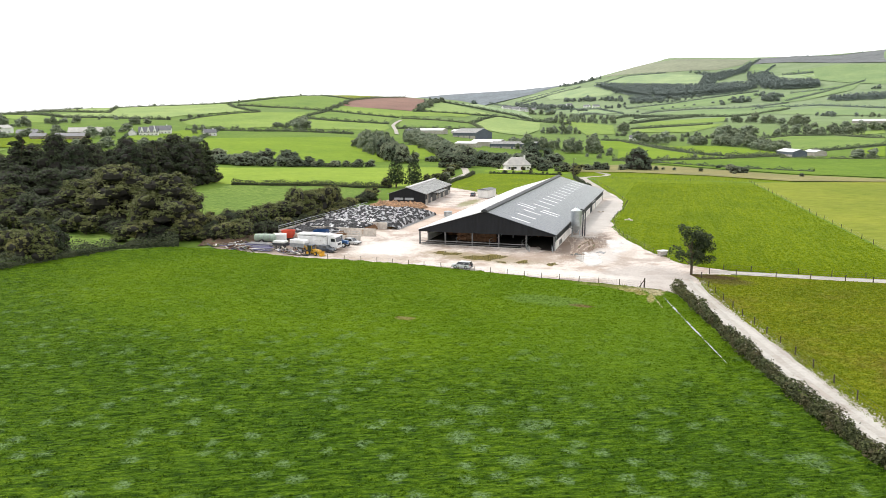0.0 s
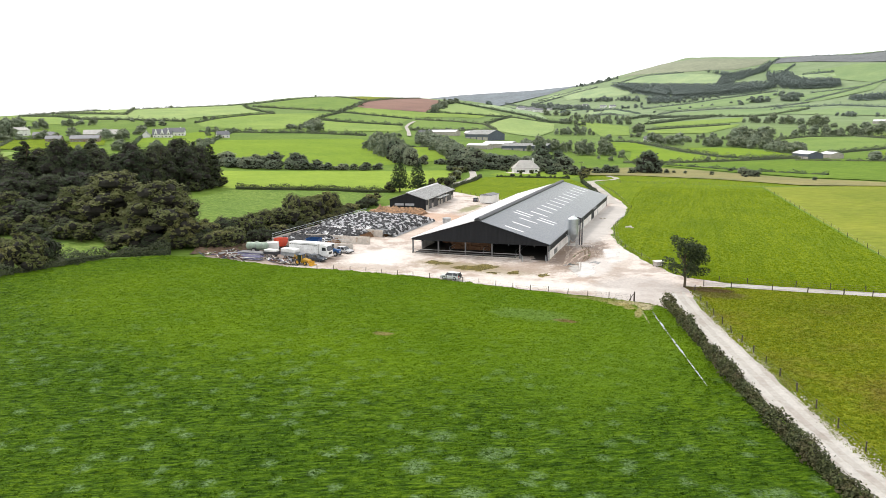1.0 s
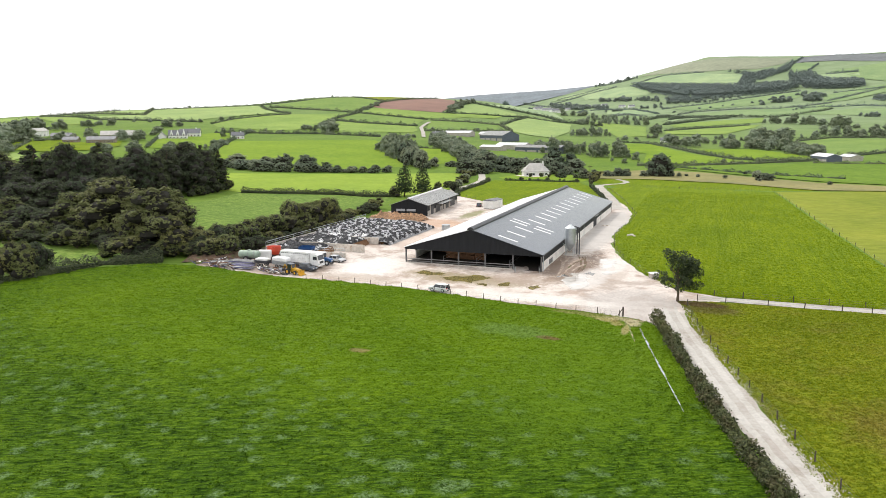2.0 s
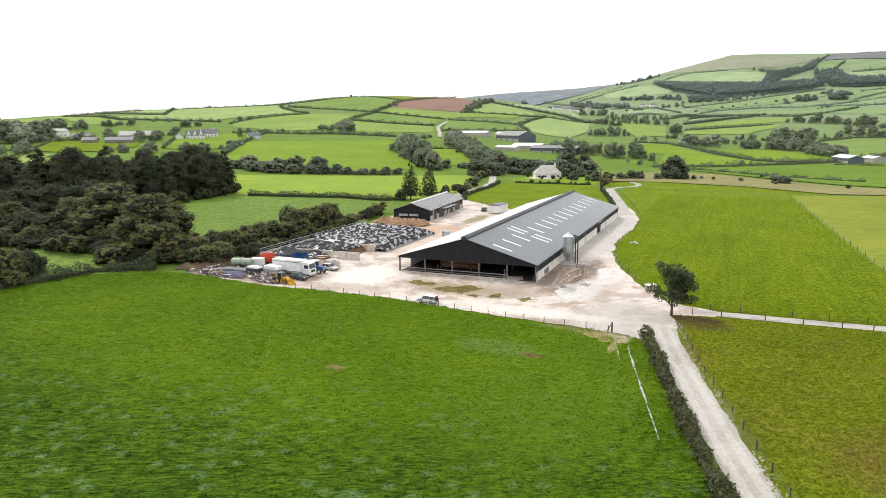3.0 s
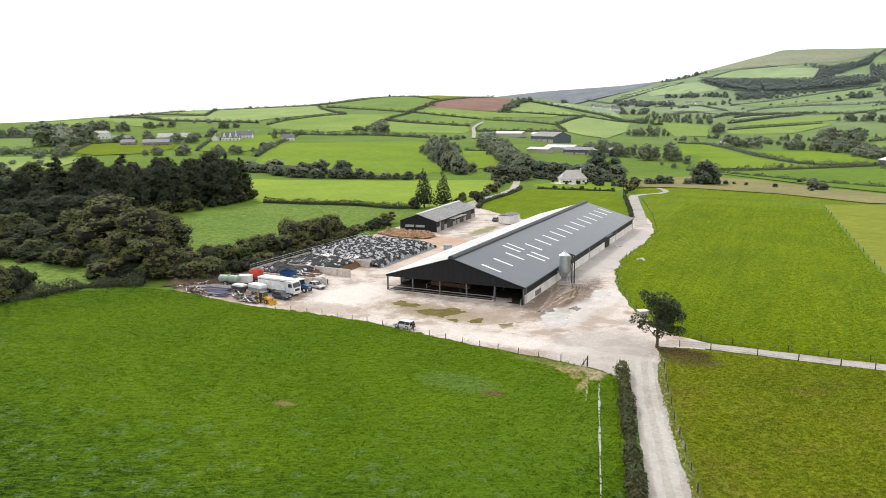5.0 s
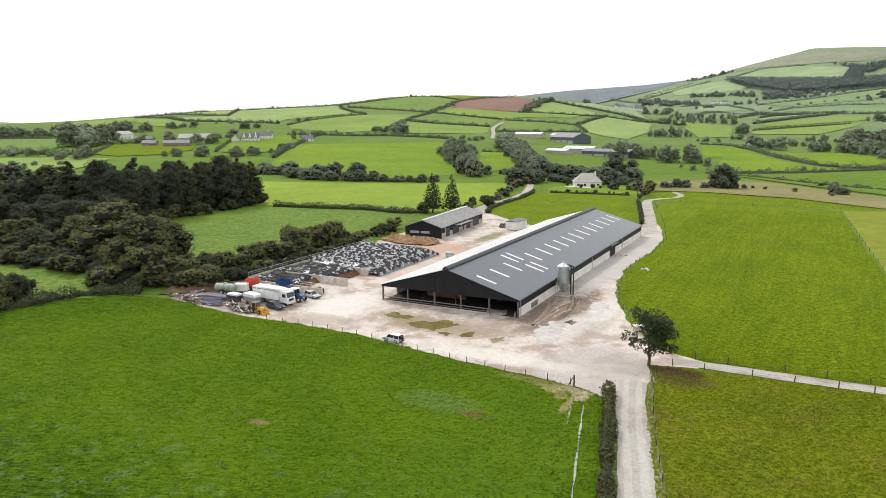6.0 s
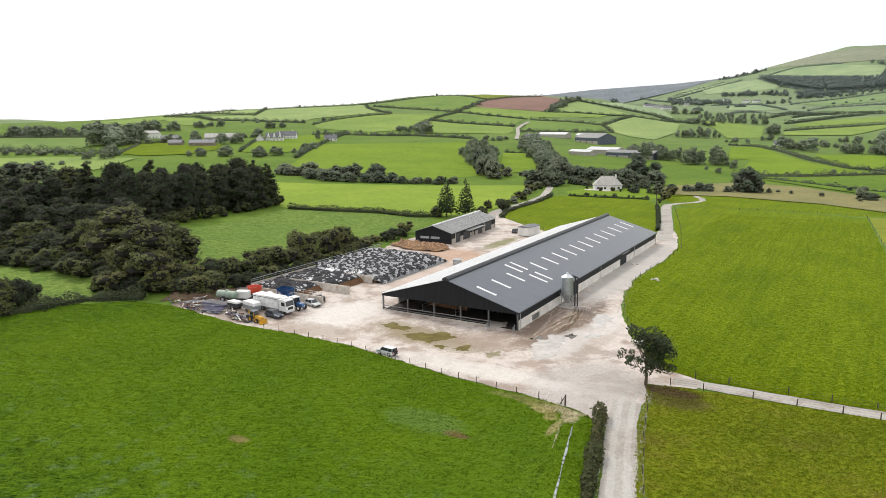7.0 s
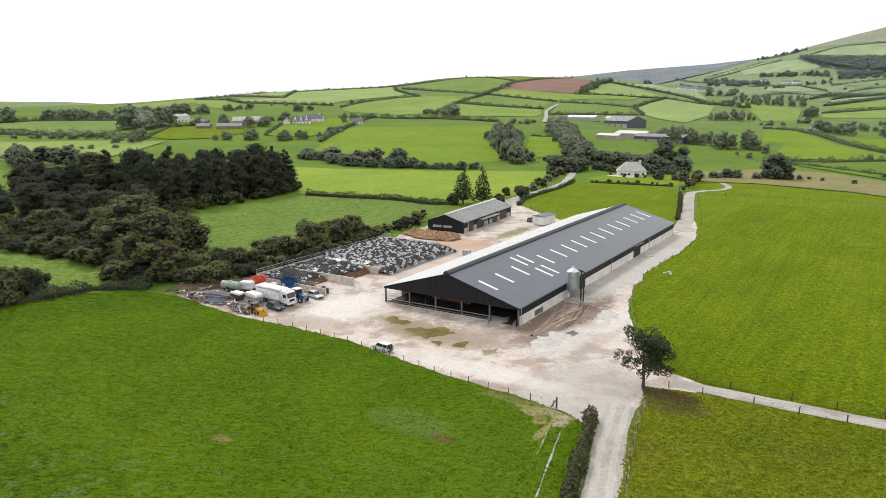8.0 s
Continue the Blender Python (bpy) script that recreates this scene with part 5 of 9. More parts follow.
def feed_silo(x, y):
    z = ground_z(x, y)
    root = thing("feed_silo", x, y, z, 0, "galvanised feed silo with cone hopper on steel legs", "silo")
    bm = bmesh.new()
    seg = 28
    levels = [(0.25, 1.0), (1.28, 2.85)] + [(1.28 + 0.02 * (k % 2), 2.85 + k * 0.2) for k in range(1, 20)]
    rows = [[bm.verts.new((r * math.cos(2 * math.pi * i / seg), r * math.sin(2 * math.pi * i / seg), h)) for i in range(seg)] for r, h in levels]
    for a, b in zip(rows, rows[1:]):
        for i in range(seg):
            bm.faces.new((a[i], a[(i + 1) % seg], b[(i + 1) % seg], b[i]))
    part("drum", bm, M["galv"], root, "ribbed galvanised drum", True)
    bm = bmesh.new()
    tube(bm, (0, 0, 6.65), (0, 0, 7.35), 1.36, 0.28, seg)
    part("cap", bm, M["galv_pale"], root, "pale cone lid")
    bm = bmesh.new()
    tube(bm, (0, 0, 7.33), (0, 0, 7.6), 0.3, 0.26, 14)
    part("hatch", bm, M["galv_pale"], root)
    for i in range(4):
        a = math.pi / 4 + i * math.pi / 2
        c, s = math.cos(a) * 1.3, math.sin(a) * 1.3
        bm = bmesh.new()
        box(bm, c - 0.07, c + 0.07, s - 0.07, s + 0.07, -0.2, 4.2, 0.01)
        part("leg", bm, M["galv"], root)
        b = a + math.pi / 2
        bm = bmesh.new()
        tube(bm, (c, s, 0.4), (math.cos(b) * 1.3, math.sin(b) * 1.3, 2.4), 0.04, None, 6)
        part("brace", bm, M["galv"], root)
    for k in (1.75, 2.3):
        bm = bmesh.new()
        tube(bm, (0.9 * k, 0.42 * k, 0), (0.9 * k, 0.42 * k, 6.5), 0.15, None, 10)
        tube(bm, (0.9 * k, 0.42 * k, 6.5), (0.45 * k, 0.2 * k, 6.95), 0.15, None, 10)
        part("fill_pipe", bm, M["dark_steel"], root, "dark filling pipe")
    bm = bmesh.new()
    tube(bm, (0, 0, 0.95), (-2.2, 0.5, 3.0), 0.11, None, 10)
    part("auger", bm, M["galv"], root, "sloping auger tube")
    bm = bmesh.new()
    for k in range(18):
        tube(bm, (1.42, -0.25, 0.6 + k * 0.35), (1.42, 0.25, 0.6 + k * 0.35), 0.02, None, 5)
    for u in (-0.25, 0.25):
        tube(bm, (1.42, u, 0.4), (1.42, u, 6.8), 0.025, None, 5)
    part("ladder", bm, M["galv"], root)
    bm = bmesh.new()
    box(bm, -1.8, 1.8, -1.8, 2.4, -0.3, 0.12, 0.03)
    part("plinth", bm, M["concrete"], root, "concrete plinth")
    return root


M["galv_pale"] = mottled("pale_galvanised_lid", (0.62, 0.65, 0.66), 0.4, 0.5, fine=5, coarse=0.8, spread=0.08)
feed_silo(17.95, 21.2)

# ---- puddles, mud and concrete in the yard ----
for pts, mat, label in (
    ([(-10, -10), (-9, -7.4), (-3.6, -8.2), (-2.6, -11.4), (-6, -11.6)], "puddle", "shallow olive puddle on the yard"),
    ([(-2.7, -13.3), (-1.2, -11), (2, -10), (5, -8), (7.5, -10.7), (5.3, -14.9), (1.7, -15.2)], "puddle", "wide shallow olive puddle on the yard"),
    ([(6.6, -15.9), (8.7, -15.2), (8.8, -17.1), (7.2, -17.2)], "puddle", "small muddy puddle on the yard"),
    ([(10.6, -15.8), (11.4, -13), (12.6, -12.2), (13.2, -15.5), (12, -16.8)], "puddle", "small muddy puddle on the yard"),
    ([(16.6, -15.2), (18.6, -13.4), (19.4, -15.6), (18.3, -17)], "puddle", "small muddy puddle on the yard"),
    ([(21.7, -5), (22.9, 0.6), (24.9, 1.2), (26.3, -3.6), (28, -10), (26, -14), (23.5, -11)], "sky_pale_puddle", "pale rain puddle by the mud"),
    ([(27.6, 8.6), (25.9, 16), (26.9, 19.9), (29.4, 16.2), (29.6, 9.9), (28.4, 7.2)], "sky_pale_puddle", "pale rain puddle beside the lane"),
    ([(28.7, 2.9), (29.2, 5.9), (30.7, 4.9), (30.3, 1.7)], "sky_pale_puddle", "pale rain puddle beside the lane"),
    ([(20.2, -3.6), (21.2, -1.2), (22.0, -2.0), (21.4, -4.2)], "dark_puddle", "dark puddle in a hollow"),
    ([(24.9, 2.0), (25.6, 3.5), (27.0, 2.6), (27.6, 0.2), (26.4, -0.8)], "dark_puddle", "dark puddle in a hollow"),
):
    sheet("puddle", wobble(pts, 0.5, 1.1, 5), M[mat], label, "puddle", 1.5, 0.105, 0.5, 0.3)
sheet("wheel_rut", ribbon([(40.0, -34.5), (40.6, -37), (41.2, -39.5), (41.9, -42), (42.5, -44.5), (43.2, -47), (44.0, -50.2), (44.9, -53.8), (45.9, -57.5), (47.0, -61.8), (48.2, -66.5)], [0.06, 0.25, 0.1, 0.32, 0.3, 0.08, 0.25, 0.3, 0.1, 0.2, 0.05]), M["rut_water_with_sky"], "flooded wheel rut along the hedge", "rut", 1.0, 0.15, 0.06, 0.8)
sheet("wheel_rut", ribbon([(38.2, -33.4), (39.1, -37.8), (40.2, -42.3)], [0.15, 0.3, 0.15]), M["gate_mud"], "muddy wheel rut in the field", "rut", 1.0, 0.15, 0.25, 0.5)


# churned tracks through the mud beside the shed
gen = np.random.default_rng(61)
for i in range(14):
    x, y, pts = gen.uniform(18.5, 24.5), gen.uniform(-8, 8), []
    bend, length = gen.uniform(-0.22, 0.3), gen.uniform(9, 20)
    for k in range(7):
        t = k / 6
        pts.append((x + bend * length * t * t + gen.normal(0, 0.12), y + length * t))
    sheet("tyre_track", ribbon(pts, [0.1] + [float(gen.uniform(0.3, 0.55)) for _ in range(5)] + [0.1]), M["mud" if i % 3 else "soil"], "muddy tyre track beside the cattle shed", "track", 2.0, 0.10 + 0.001 * i, 0.12, 0.7)


# ---- fences ----
def fence(points, step, label, h=1.15, strands=3, name="wire_fence", thick=0.06):
    root = thing(name, points[0][0], points[0][1], 0, 0, label, "fence")
    ox, oy = points[0]
    gen = np.random.default_rng(int(abs(ox * 3 + oy * 5)) + 1)
    tops = []
    if "post" not in POST_MESH:
        bm = bmesh.new()
        tube(bm, (0, 0, -0.3), (0, 0, 1.0), 1.0, 0.9, 7)
        POST_MESH["post"] = bpy.data.meshes.new("post")
        bm.to_mesh(POST_MESH["post"])
        bm.free()
        POST_MESH["post"].materials.append(M["post"])
    for (x0, y0), (x1, y1) in zip(points, points[1:]):
        n = max(1, round(math.hypot(x1 - x0, y1 - y0) / step))
        for i in range(n):
            tops.append((x0 + (x1 - x0) * i / n, y0 + (y1 - y0) * i / n))
    tops.append(points[-1])
    for x, y in tops:
        ob = new("post", POST_MESH["post"])
        ob.parent = root
        k = thick * gen.uniform(0.9, 1.25)
        ob.matrix_basis = Matrix.LocRotScale((x - ox, y - oy, ground_z(x, y)), Euler((gen.normal(0, 0.04), gen.normal(0, 0.04), 0)), (k, k, h * gen.uniform(0.92, 1.06)))
    for s in range(strands):
        z = h * (0.92 - 0.3 * s)
        bm = bmesh.new()
        pipe(bm, [(x - ox, y - oy, ground_z(x, y) + z) for x, y in tops], 0.008, 3)
        part("wire", bm, M["wire"], root)
    return root


POST_MESH = {}
FRONT = [(36.2, -28.9), (28.8, -28.6), (21.7, -28.3), (15, -27.8), (1.3, -25.4), (-6.4, -24), (-13.4, -23.6), (-20.6, -23.6), (-28, -24.2)]
fence(FRONT, 3.2, "wire fence on thin posts along the yard")
fence([(46.6, -18), (47.6, -25), (49.6, -34), (51.8, -43), (56.6, -60), (60.6, -74), (63.6, -84), (77, -117)], 4.8, "wire fence on timber posts along the lane", 1.2, thick=0.08)
fence([(48.2, -13.4), (53, -12.8), (60, -12.4), (71.7, -11.9), (90, -10.7), (200, -6)], 5.2, "wire fence on timber posts below the track", 1.2, thick=0.08)
fence([(51, -8.6), (56, -8.4), (64.4, -8.2), (76, -7.7), (88, -6.8), (200, -1.8)], 6.0, "wire fence on timber posts above the track", 1.2, thick=0.08)
fence([(44.5, -5.4), (42.8, -3.6), (37.3, 5.8), (30.6, 21.4), (26.6, 36), (24.4, 52.4), (24.5, 66.4), (25.4, 79), (25.2, 101), (16.4, 141), (2, 195)], 5.5, "wire fence on thin posts round the meadow")
fence([(88, -6.5), (87.2, 25), (80.5, 120), (75.2, 206)], 9, "wire fence across two fields", 1.2)
fence([(3, 205.5), (27, 208), (48, 211), (75, 213)], 8, "wire fence across two fields", 1.2)
fence([(-46.5, 128.5), (-35.2, 118.8), (-22, 109.5)], 4, "wire fence behind the yard", 1.2)
gp = thing("gate_post", 36.8, -29.1, ground_z(36.8, -29.1), 0, "thick dark wooden gate post at the field corner", "post")
bm = bmesh.new()
tube(bm, (0, 0, -0.4), (0.02, 0, 1.75), 0.14, 0.13, 10)
part("shaft", bm, M["post"], gp)
bm = bmesh.new()
tube(bm, (-0.14, 0, 1.3), (-0.9, 0.1, 0.0), 0.07, None, 7)
part("strut", bm, M["post"], gp)

# ---- silage clamp ----
M["tyre"] = mottled("old_tyre_rubber", (0.035, 0.035, 0.038), 0.62, fine=4, coarse=1.5, spread=0.4)
# dusty rubber made paler still, painting in light glinting off the tyres
M["grey_tyre"] = mottled("dusty_glinting_tyre_rubber", (0.58, 0.58, 0.59), 0.7, fine=4, coarse=1.5, spread=0.4)
M["black_sheet"] = mottled("black_silage_sheet", (0.02, 0.02, 0.022), 0.35, fine=3, coarse=0.6, spread=0.3, bump=0.03)
M["pale_sheet"] = mottled("pale_silage_sheet", (0.24, 0.245, 0.25), 0.45, fine=3, coarse=0.6, spread=0.25, bump=0.03)
CZ = 0.45


def clamp_wall(x0, x1, y0, y1, h, label, pieces=4, mat="pale_concrete"):
    root = thing("clamp_wall", (x0 + x1) / 2, (y0 + y1) / 2, CZ, 0, label, "wall")
    lx, ly = abs(x1 - x0), abs(y1 - y0)
    for i in range(pieces):
        bm = bmesh.new()
        if lx > ly:
            box(bm, -lx / 2 + lx * i / pieces + 0.02, -lx / 2 + lx * (i + 1) / pieces - 0.02, -ly / 2, ly / 2, -0.8, h, 0.03)
        else:
            box(bm, -lx / 2, lx / 2, -ly / 2 + ly * i / pieces + 0.02, -ly / 2 + ly * (i + 1) / pieces - 0.02, -0.8, h, 0.03)
        part("panel", bm, M[mat], root)
    return root


clamp_wall(-52.2, -51.9, -4, 49, 2.3, "grey concrete back wall of the silage clamp", 12, "concrete")
clamp_wall(-51.8, -29.6, -4.5, -4.2, 1.75, "pale concrete side wall of the silage clamp", 6)
clamp_wall(-51.8, -29.9, 5.4, 5.7, 1.95, "pale concrete dividing wall with stained end", 6)
clamp_wall(-51.8, -31.8, 16.9, 17.2, 1.9, "pale concrete dividing wall of the clamp", 6)
clamp_wall(-51.8, -34.5, 48.9, 49.2, 1.9, "concrete end wall of the silage clamp", 5, "concrete")
rail = thing("guard_rail", -52.05, -4, CZ, 0, "galvanised guard rail on the clamp wall", "rail")
for i in range(14):
    bm = bmesh.new()
    tube(bm, (0, i * 4.07, 2.2), (0, i * 4.07, 3.25), 0.035, None, 6)
    part("stanchion", bm, M["galv"], rail)
bm = bmesh.new()
tube(bm, (0, 0, 3.25), (0, 53, 3.25), 0.06, None, 6)
tube(bm, (0, 0, 2.8), (0, 53, 2.8), 0.035, None, 6)
part("rail", bm, M["galv"], rail)
rail = thing("guard_rail", -38, -4.35, CZ, 0, "galvanised guard rail on the clamp wall", "rail")
for i in range(4):
    bm = bmesh.new()
    tube(bm, (i * 2.7, 0, 1.7), (i * 2.7, 0, 2.75), 0.035, None, 6)
    part("stanchion", bm, M["galv"], rail)
bm = bmesh.new()
tube(bm, (0, 0, 2.75), (8.1, 0, 2.75), 0.04, None, 6)
tube(bm, (0, 0, 2.3), (8.1, 0, 2.3), 0.03, None, 6)
part("rail", bm, M["galv"], rail)


def bay_height(bay, x, y):
    """The top of the silage in one bay of the clamp, over the clamp floor."""
    if bay == 0:
        edge, y0, y1, top = -38.5, -4.1, 5.3, 1.7
    elif bay == 1:
        edge, y0, y1, top = -35.0, 5.8, 16.8, 1.9
    else:
        edge, y0, y1, top = -28.6, 17.2, 49.5, 2.6
    run = 2.2 if bay < 2 else 9.5
    a = np.clip((edge - x) / run, 0, 1)
    b = np.clip((y1 - y) / (0.4 if bay < 2 else 8.0), 0, 1) if bay == 2 else 1.0
    lump = 0.16 * np.sin(x * 0.9 + y * 0.5) + 0.12 * np.sin(y * 1.3 - x * 0.4)
    side = 0.5 + 0.5 * np.clip((y - y0) / 3.0, 0, 1) if bay == 2 else 1.0
    return (top * side + lump) * np.sqrt(a * (2 - a)) * np.sqrt(b * (2 - b) if bay == 2 else 1.0)


HEAPS = []
BAYS = [(-51.8, -38.4, -4.1, 5.3), (-51.8, -34.8, 5.8, 16.8), (-51.8, -28.6, 17.3, 49.4)]
for bay, (x0, x1, y0, y1) in enumerate(BAYS):
    nxb, nyb = int((x1 - x0) / 0.5), int((y1 - y0) / 0.5)
    X, Y = np.meshgrid(np.linspace(x0, x1, nxb), np.linspace(y0, y1, nyb))
    Z = CZ + bay_height(bay, X, Y)
    f = [(j * nxb + i, j * nxb + i + 1, (j + 1) * nxb + i + 1, (j + 1) * nxb + i) for j in range(nyb - 1) for i in range(nxb - 1)]
    ob = new("silage_mound", mesh_from("silage_mound", np.stack([X.ravel(), Y.ravel(), Z.ravel()], 1), f, M["black_sheet"] if bay < 2 else M["pale_sheet"], True))
    HEAPS.append(ob)
    tagged(ob, ["low silage heap under black plastic sheet", "silage heap under black plastic sheet and tyres", "large silage heap covered with sheet and tyres"][bay], "silage")
for heap, (x, y0, y1, h) in zip(HEAPS, ((-38.3, -4.0, 5.2, 1.55), (-34.6, 6, 16.7, 1.6), (-31.6, 17.4, 22, 1.2))):
    gen = np.random.default_rng(int(y1))
    n = 24
    v, f = [], []
    for i in range(n + 1):
        for j in range(7):
            t = j / 6
            v.append((x + 1.1 * (1 - t) ** 1.5 + gen.normal(0, 0.09) - 0.4, y0 + (y1 - y0) * i / n + gen.normal(0, 0.06), CZ - 0.15 + h * t + gen.normal(0, 0.05)))
    for i in range(n):
        for j in range(6):
            q = i * 7 + j
            f.append((q, q + 7, q + 8, q + 1))
    ob = new("silage_face", mesh_from("silage_face", v, f, M["silage"]))
    ob.parent = heap
    tagged(ob, "cut brown face of the silage heap")
for (cx, cy, w, d, bay) in ((-44, 6.5, 3.5, 1.6, 1), (-41.5, 12.4, 4.2, 1.5, 1), (-38.5, 15.5, 3.4, 1.2, 1), (-45.5, 18.4, 5, 1.6, 2), (-39, 18.6, 5.5, 1.5, 2), (-48.5, 10, 2.2, 1.0, 1), (-47, 2.5, 2.4, 1.0, 0), (-36.6, 9.5, 2.0, 1.3, 1), (-43, 24, 2.5, 1.3, 2), (-49, 15, 2.6, 1.0, 1)):
    out = wobble([(cx - w / 2, cy - d / 2), (cx + w / 2, cy - d / 2), (cx + w / 2, cy + d / 2), (cx - w / 2, cy + d / 2)], 0.6, 0.45, 3)
    me = sheet_mesh("plastic_sheet", out, 0.5, 0.0, M["white_plastic"])
    for v in me.vertices:
        v.co.z = CZ + float(bay_height(bay, v.co.x, v.co.y)) + 0.12
    tagged(new("plastic_sheet", me), "torn white plastic sheet on the silage", "sheet")

gen = np.random.default_rng(31)
bm = bmesh.new()
ring(bm, (0, 0, 0), (0, 0, 1), 0.39, 0.22, 0.22, 12)
tyre_bm = bm
TYRE = bpy.data.meshes.new("tyre")
tyre_bm.to_mesh(TYRE)
TYRE.materials.append(M["tyre"])
TYRE_GREY = TYRE.copy()
TYRE_GREY.materials[0] = M["grey_tyre"]
tv = np.array([v.co[:] for v in tyre_bm.verts])
tf = [[v.index for v in f.verts] for f in tyre_bm.faces]
tyre_bm.free()
tyres = thing("tyre_cover", -40, 20, CZ, 0, "hundreds of old tyres weighing down the silage sheet", "tyres")
stuff_v, stuff_f, stuff_m = [], [], []
count = 0
for bay, (x0, x1, y0, y1) in enumerate(BAYS):
    gap = 0.70 if bay < 2 else 0.74
    rows_ = int((y1 - y0) / gap)
    for j in range(rows_):
        for i in range(int((x1 - x0) / gap)):
            x = x0 + (i + 0.5 + 0.5 * (j % 2)) * gap + gen.normal(0, 0.09)
            y = y0 + (j + 0.5) * gap + gen.normal(0, 0.09)
            if x > x1 - 0.2 or gen.random() < (0.06 if bay < 2 else 0.12):
                continue
            e = 0.3
            z = float(bay_height(bay, x, y))
            if z < 0.05 and bay < 2:
                continue
            sx = (float(bay_height(bay, x + e, y)) - z) / e
            sy = (float(bay_height(bay, x, y + e)) - z) / e
            nrm = Vector((-sx + gen.normal(0, 0.3), -sy + gen.normal(0, 0.3), 1)).normalized()
            m = Matrix.Translation((x + 40, y - 20, z + 0.1)) @ nrm.to_track_quat("Z", "Y").to_matrix().to_4x4() @ Matrix.Scale(gen.uniform(0.88, 1.2), 4)
            grey = gen.random() < (0.10 if bay < 2 else 0.36)
            if count < 300 and (x > x1 - 6.0 or bay == 1 and x > x1 - 9) and gen.random() < 0.8:
                ob = new("tyre", TYRE_GREY if grey else TYRE)
                ob.parent = tyres
                ob.matrix_basis = m
                count += 1
            else:
                base = len(stuff_v) * len(tv)
                a = np.array(m)
                stuff_v.append(tv @ a[:3, :3].T + a[:3, 3])
                stuff_f += [[k + base for k in q] for q in tf]
                stuff_m += [1 if grey else 0] * len(tf)
me = mesh_from("tyre_mass", np.concatenate(stuff_v), stuff_f, [M["tyre"], M["grey_tyre"]], False)
me.polygons.foreach_set("material_index", stuff_m)
ob = new("tyre_mass", me)
ob.parent = tyres
tagged(ob, "closely laid old tyres", kind="stuff")
for i, (x, y) in enumerate([(-33.8, -2.9), (-32.9, -2.9), (-32, -2.9), (-31.1, -3.0), (-33.4, -2.1), (-32.4, -2.1), (-31.4, -2.2), (-34.6, -2.8)]):
    for k in range(4 + i % 2):
        ob = new("stacked_tyre", TYRE)
        ob.matrix_basis = Matrix.LocRotScale((x, y, CZ + 0.12 + 0.26 * k), Euler((0.05 * (k % 2), 0, i)), (1.25, 1.25, 1.25))
        tagged(ob, "black tyre in a stack inside the clamp", "tyre", "stacked tyres")


# ---- dung heap ----
def mound(name, pts, height, mat, label, category, seed, chunk=0.5):
    """A rough heap over an outline, with loose clods."""
    g = np.random.default_rng(seed)
    cx, cy = sum(p[0] for p in pts) / len(pts), sum(p[1] for p in pts) / len(pts)
    me = sheet_mesh(name, wobble(pts, 0.8, 0.5, seed), 0.45, 0.0, M[mat])
    for v in me.vertices:
        d = min(((Vector((a[0], a[1])) - Vector((v.co.x, v.co.y))).length for a in wobble(pts, 1.0, 0.0, seed)), default=1)
        n = noise.fractal((v.co.x * 0.7, v.co.y * 0.7, seed), 1.0, 2.0, 4)
        v.co.z += 0.1 + height * min(1, d / 2.6) ** 0.7 * (0.75 + 0.6 * n) + g.normal(0, 0.16) * min(1, d)
    return tagged(new(name, me), label, category)


M["dung"] = mottled("straw_dung", (0.33, 0.19, 0.10), 0.95, fine=2.2, coarse=0.7, spread=0.55, bump=0.1, dirt=(0.12, 0.07, 0.04), dirt_at=0.55)
mound("midden", [(-57, 61), (-50, 57.5), (-44, 57.5), (-38, 59), (-36.6, 64), (-40, 68.5), (-48, 66.5), (-56, 66)], 1.9, "dung", "reddish brown heap of straw dung", "dung heap", 8)
mound("earth_bank", [(-63, -21.5), (-55, -14), (-53.5, -6), (-58, -4), (-66, -16)], 0.8, "soil", "low bank of bare brown earth", "bank", 9)

# ---- old shed, cabin, tanks ----
old = shed(-48.6, 90.2, 4.5, 13.0, 38, 3.6, 5.7, "old dark farm shed with weathered grey roof", "clad", "old_roof", "old_shed", 6)
for u in (-3.0, 0.8):
    bm = bmesh.new()
    box(bm, u - 1.6, u + 1.6, -19.3, -19.1, 1.5, 2.9, 0.02, Matrix.Translation((0, -19.2, 1.5)) @ pose(0, 0, 0, -22) @ Matrix.Translation((0, 19.2, -1.5)))
    part("flap_door", bm, M["steel"], old, "grey sheet flap propped open")
# dark panels on the solid wall stand in for shaded doorways
for y0, y1, z1 in ((-15.5, -12, 2.8), (-9.5, -4, 2.6), (3, 6.5, 3.0), (9, 15, 3.0)):
    bm = bmesh.new()
    box(bm, 6.5, 6.62, y0, y1, 0.0, z1)
    part("opening", bm, M["dark_steel"], old, "dark panel painting the shade in a doorway")
bm = bmesh.new()
box(bm, 6.5, 8.6, -8, 5, 2.95, 3.05)
part("canopy", bm, M["old_roof"], old)
for y in (-16, -2, 8):
    bm = bmesh.new()
    box(bm, 6.6, 6.8, y - 0.1, y + 0.1, 0, 3.5)
    part("post", bm, M["pale_concrete"], old)
bm = bmesh.new()
prism(bm, [(-0.5, 5.85), (0.5, 5.85), (0.3, 6.1), (-0.3, 6.1)], -19.4, 19.4)
part("ridge", bm, M["tin"], old, "pale ridge capping")

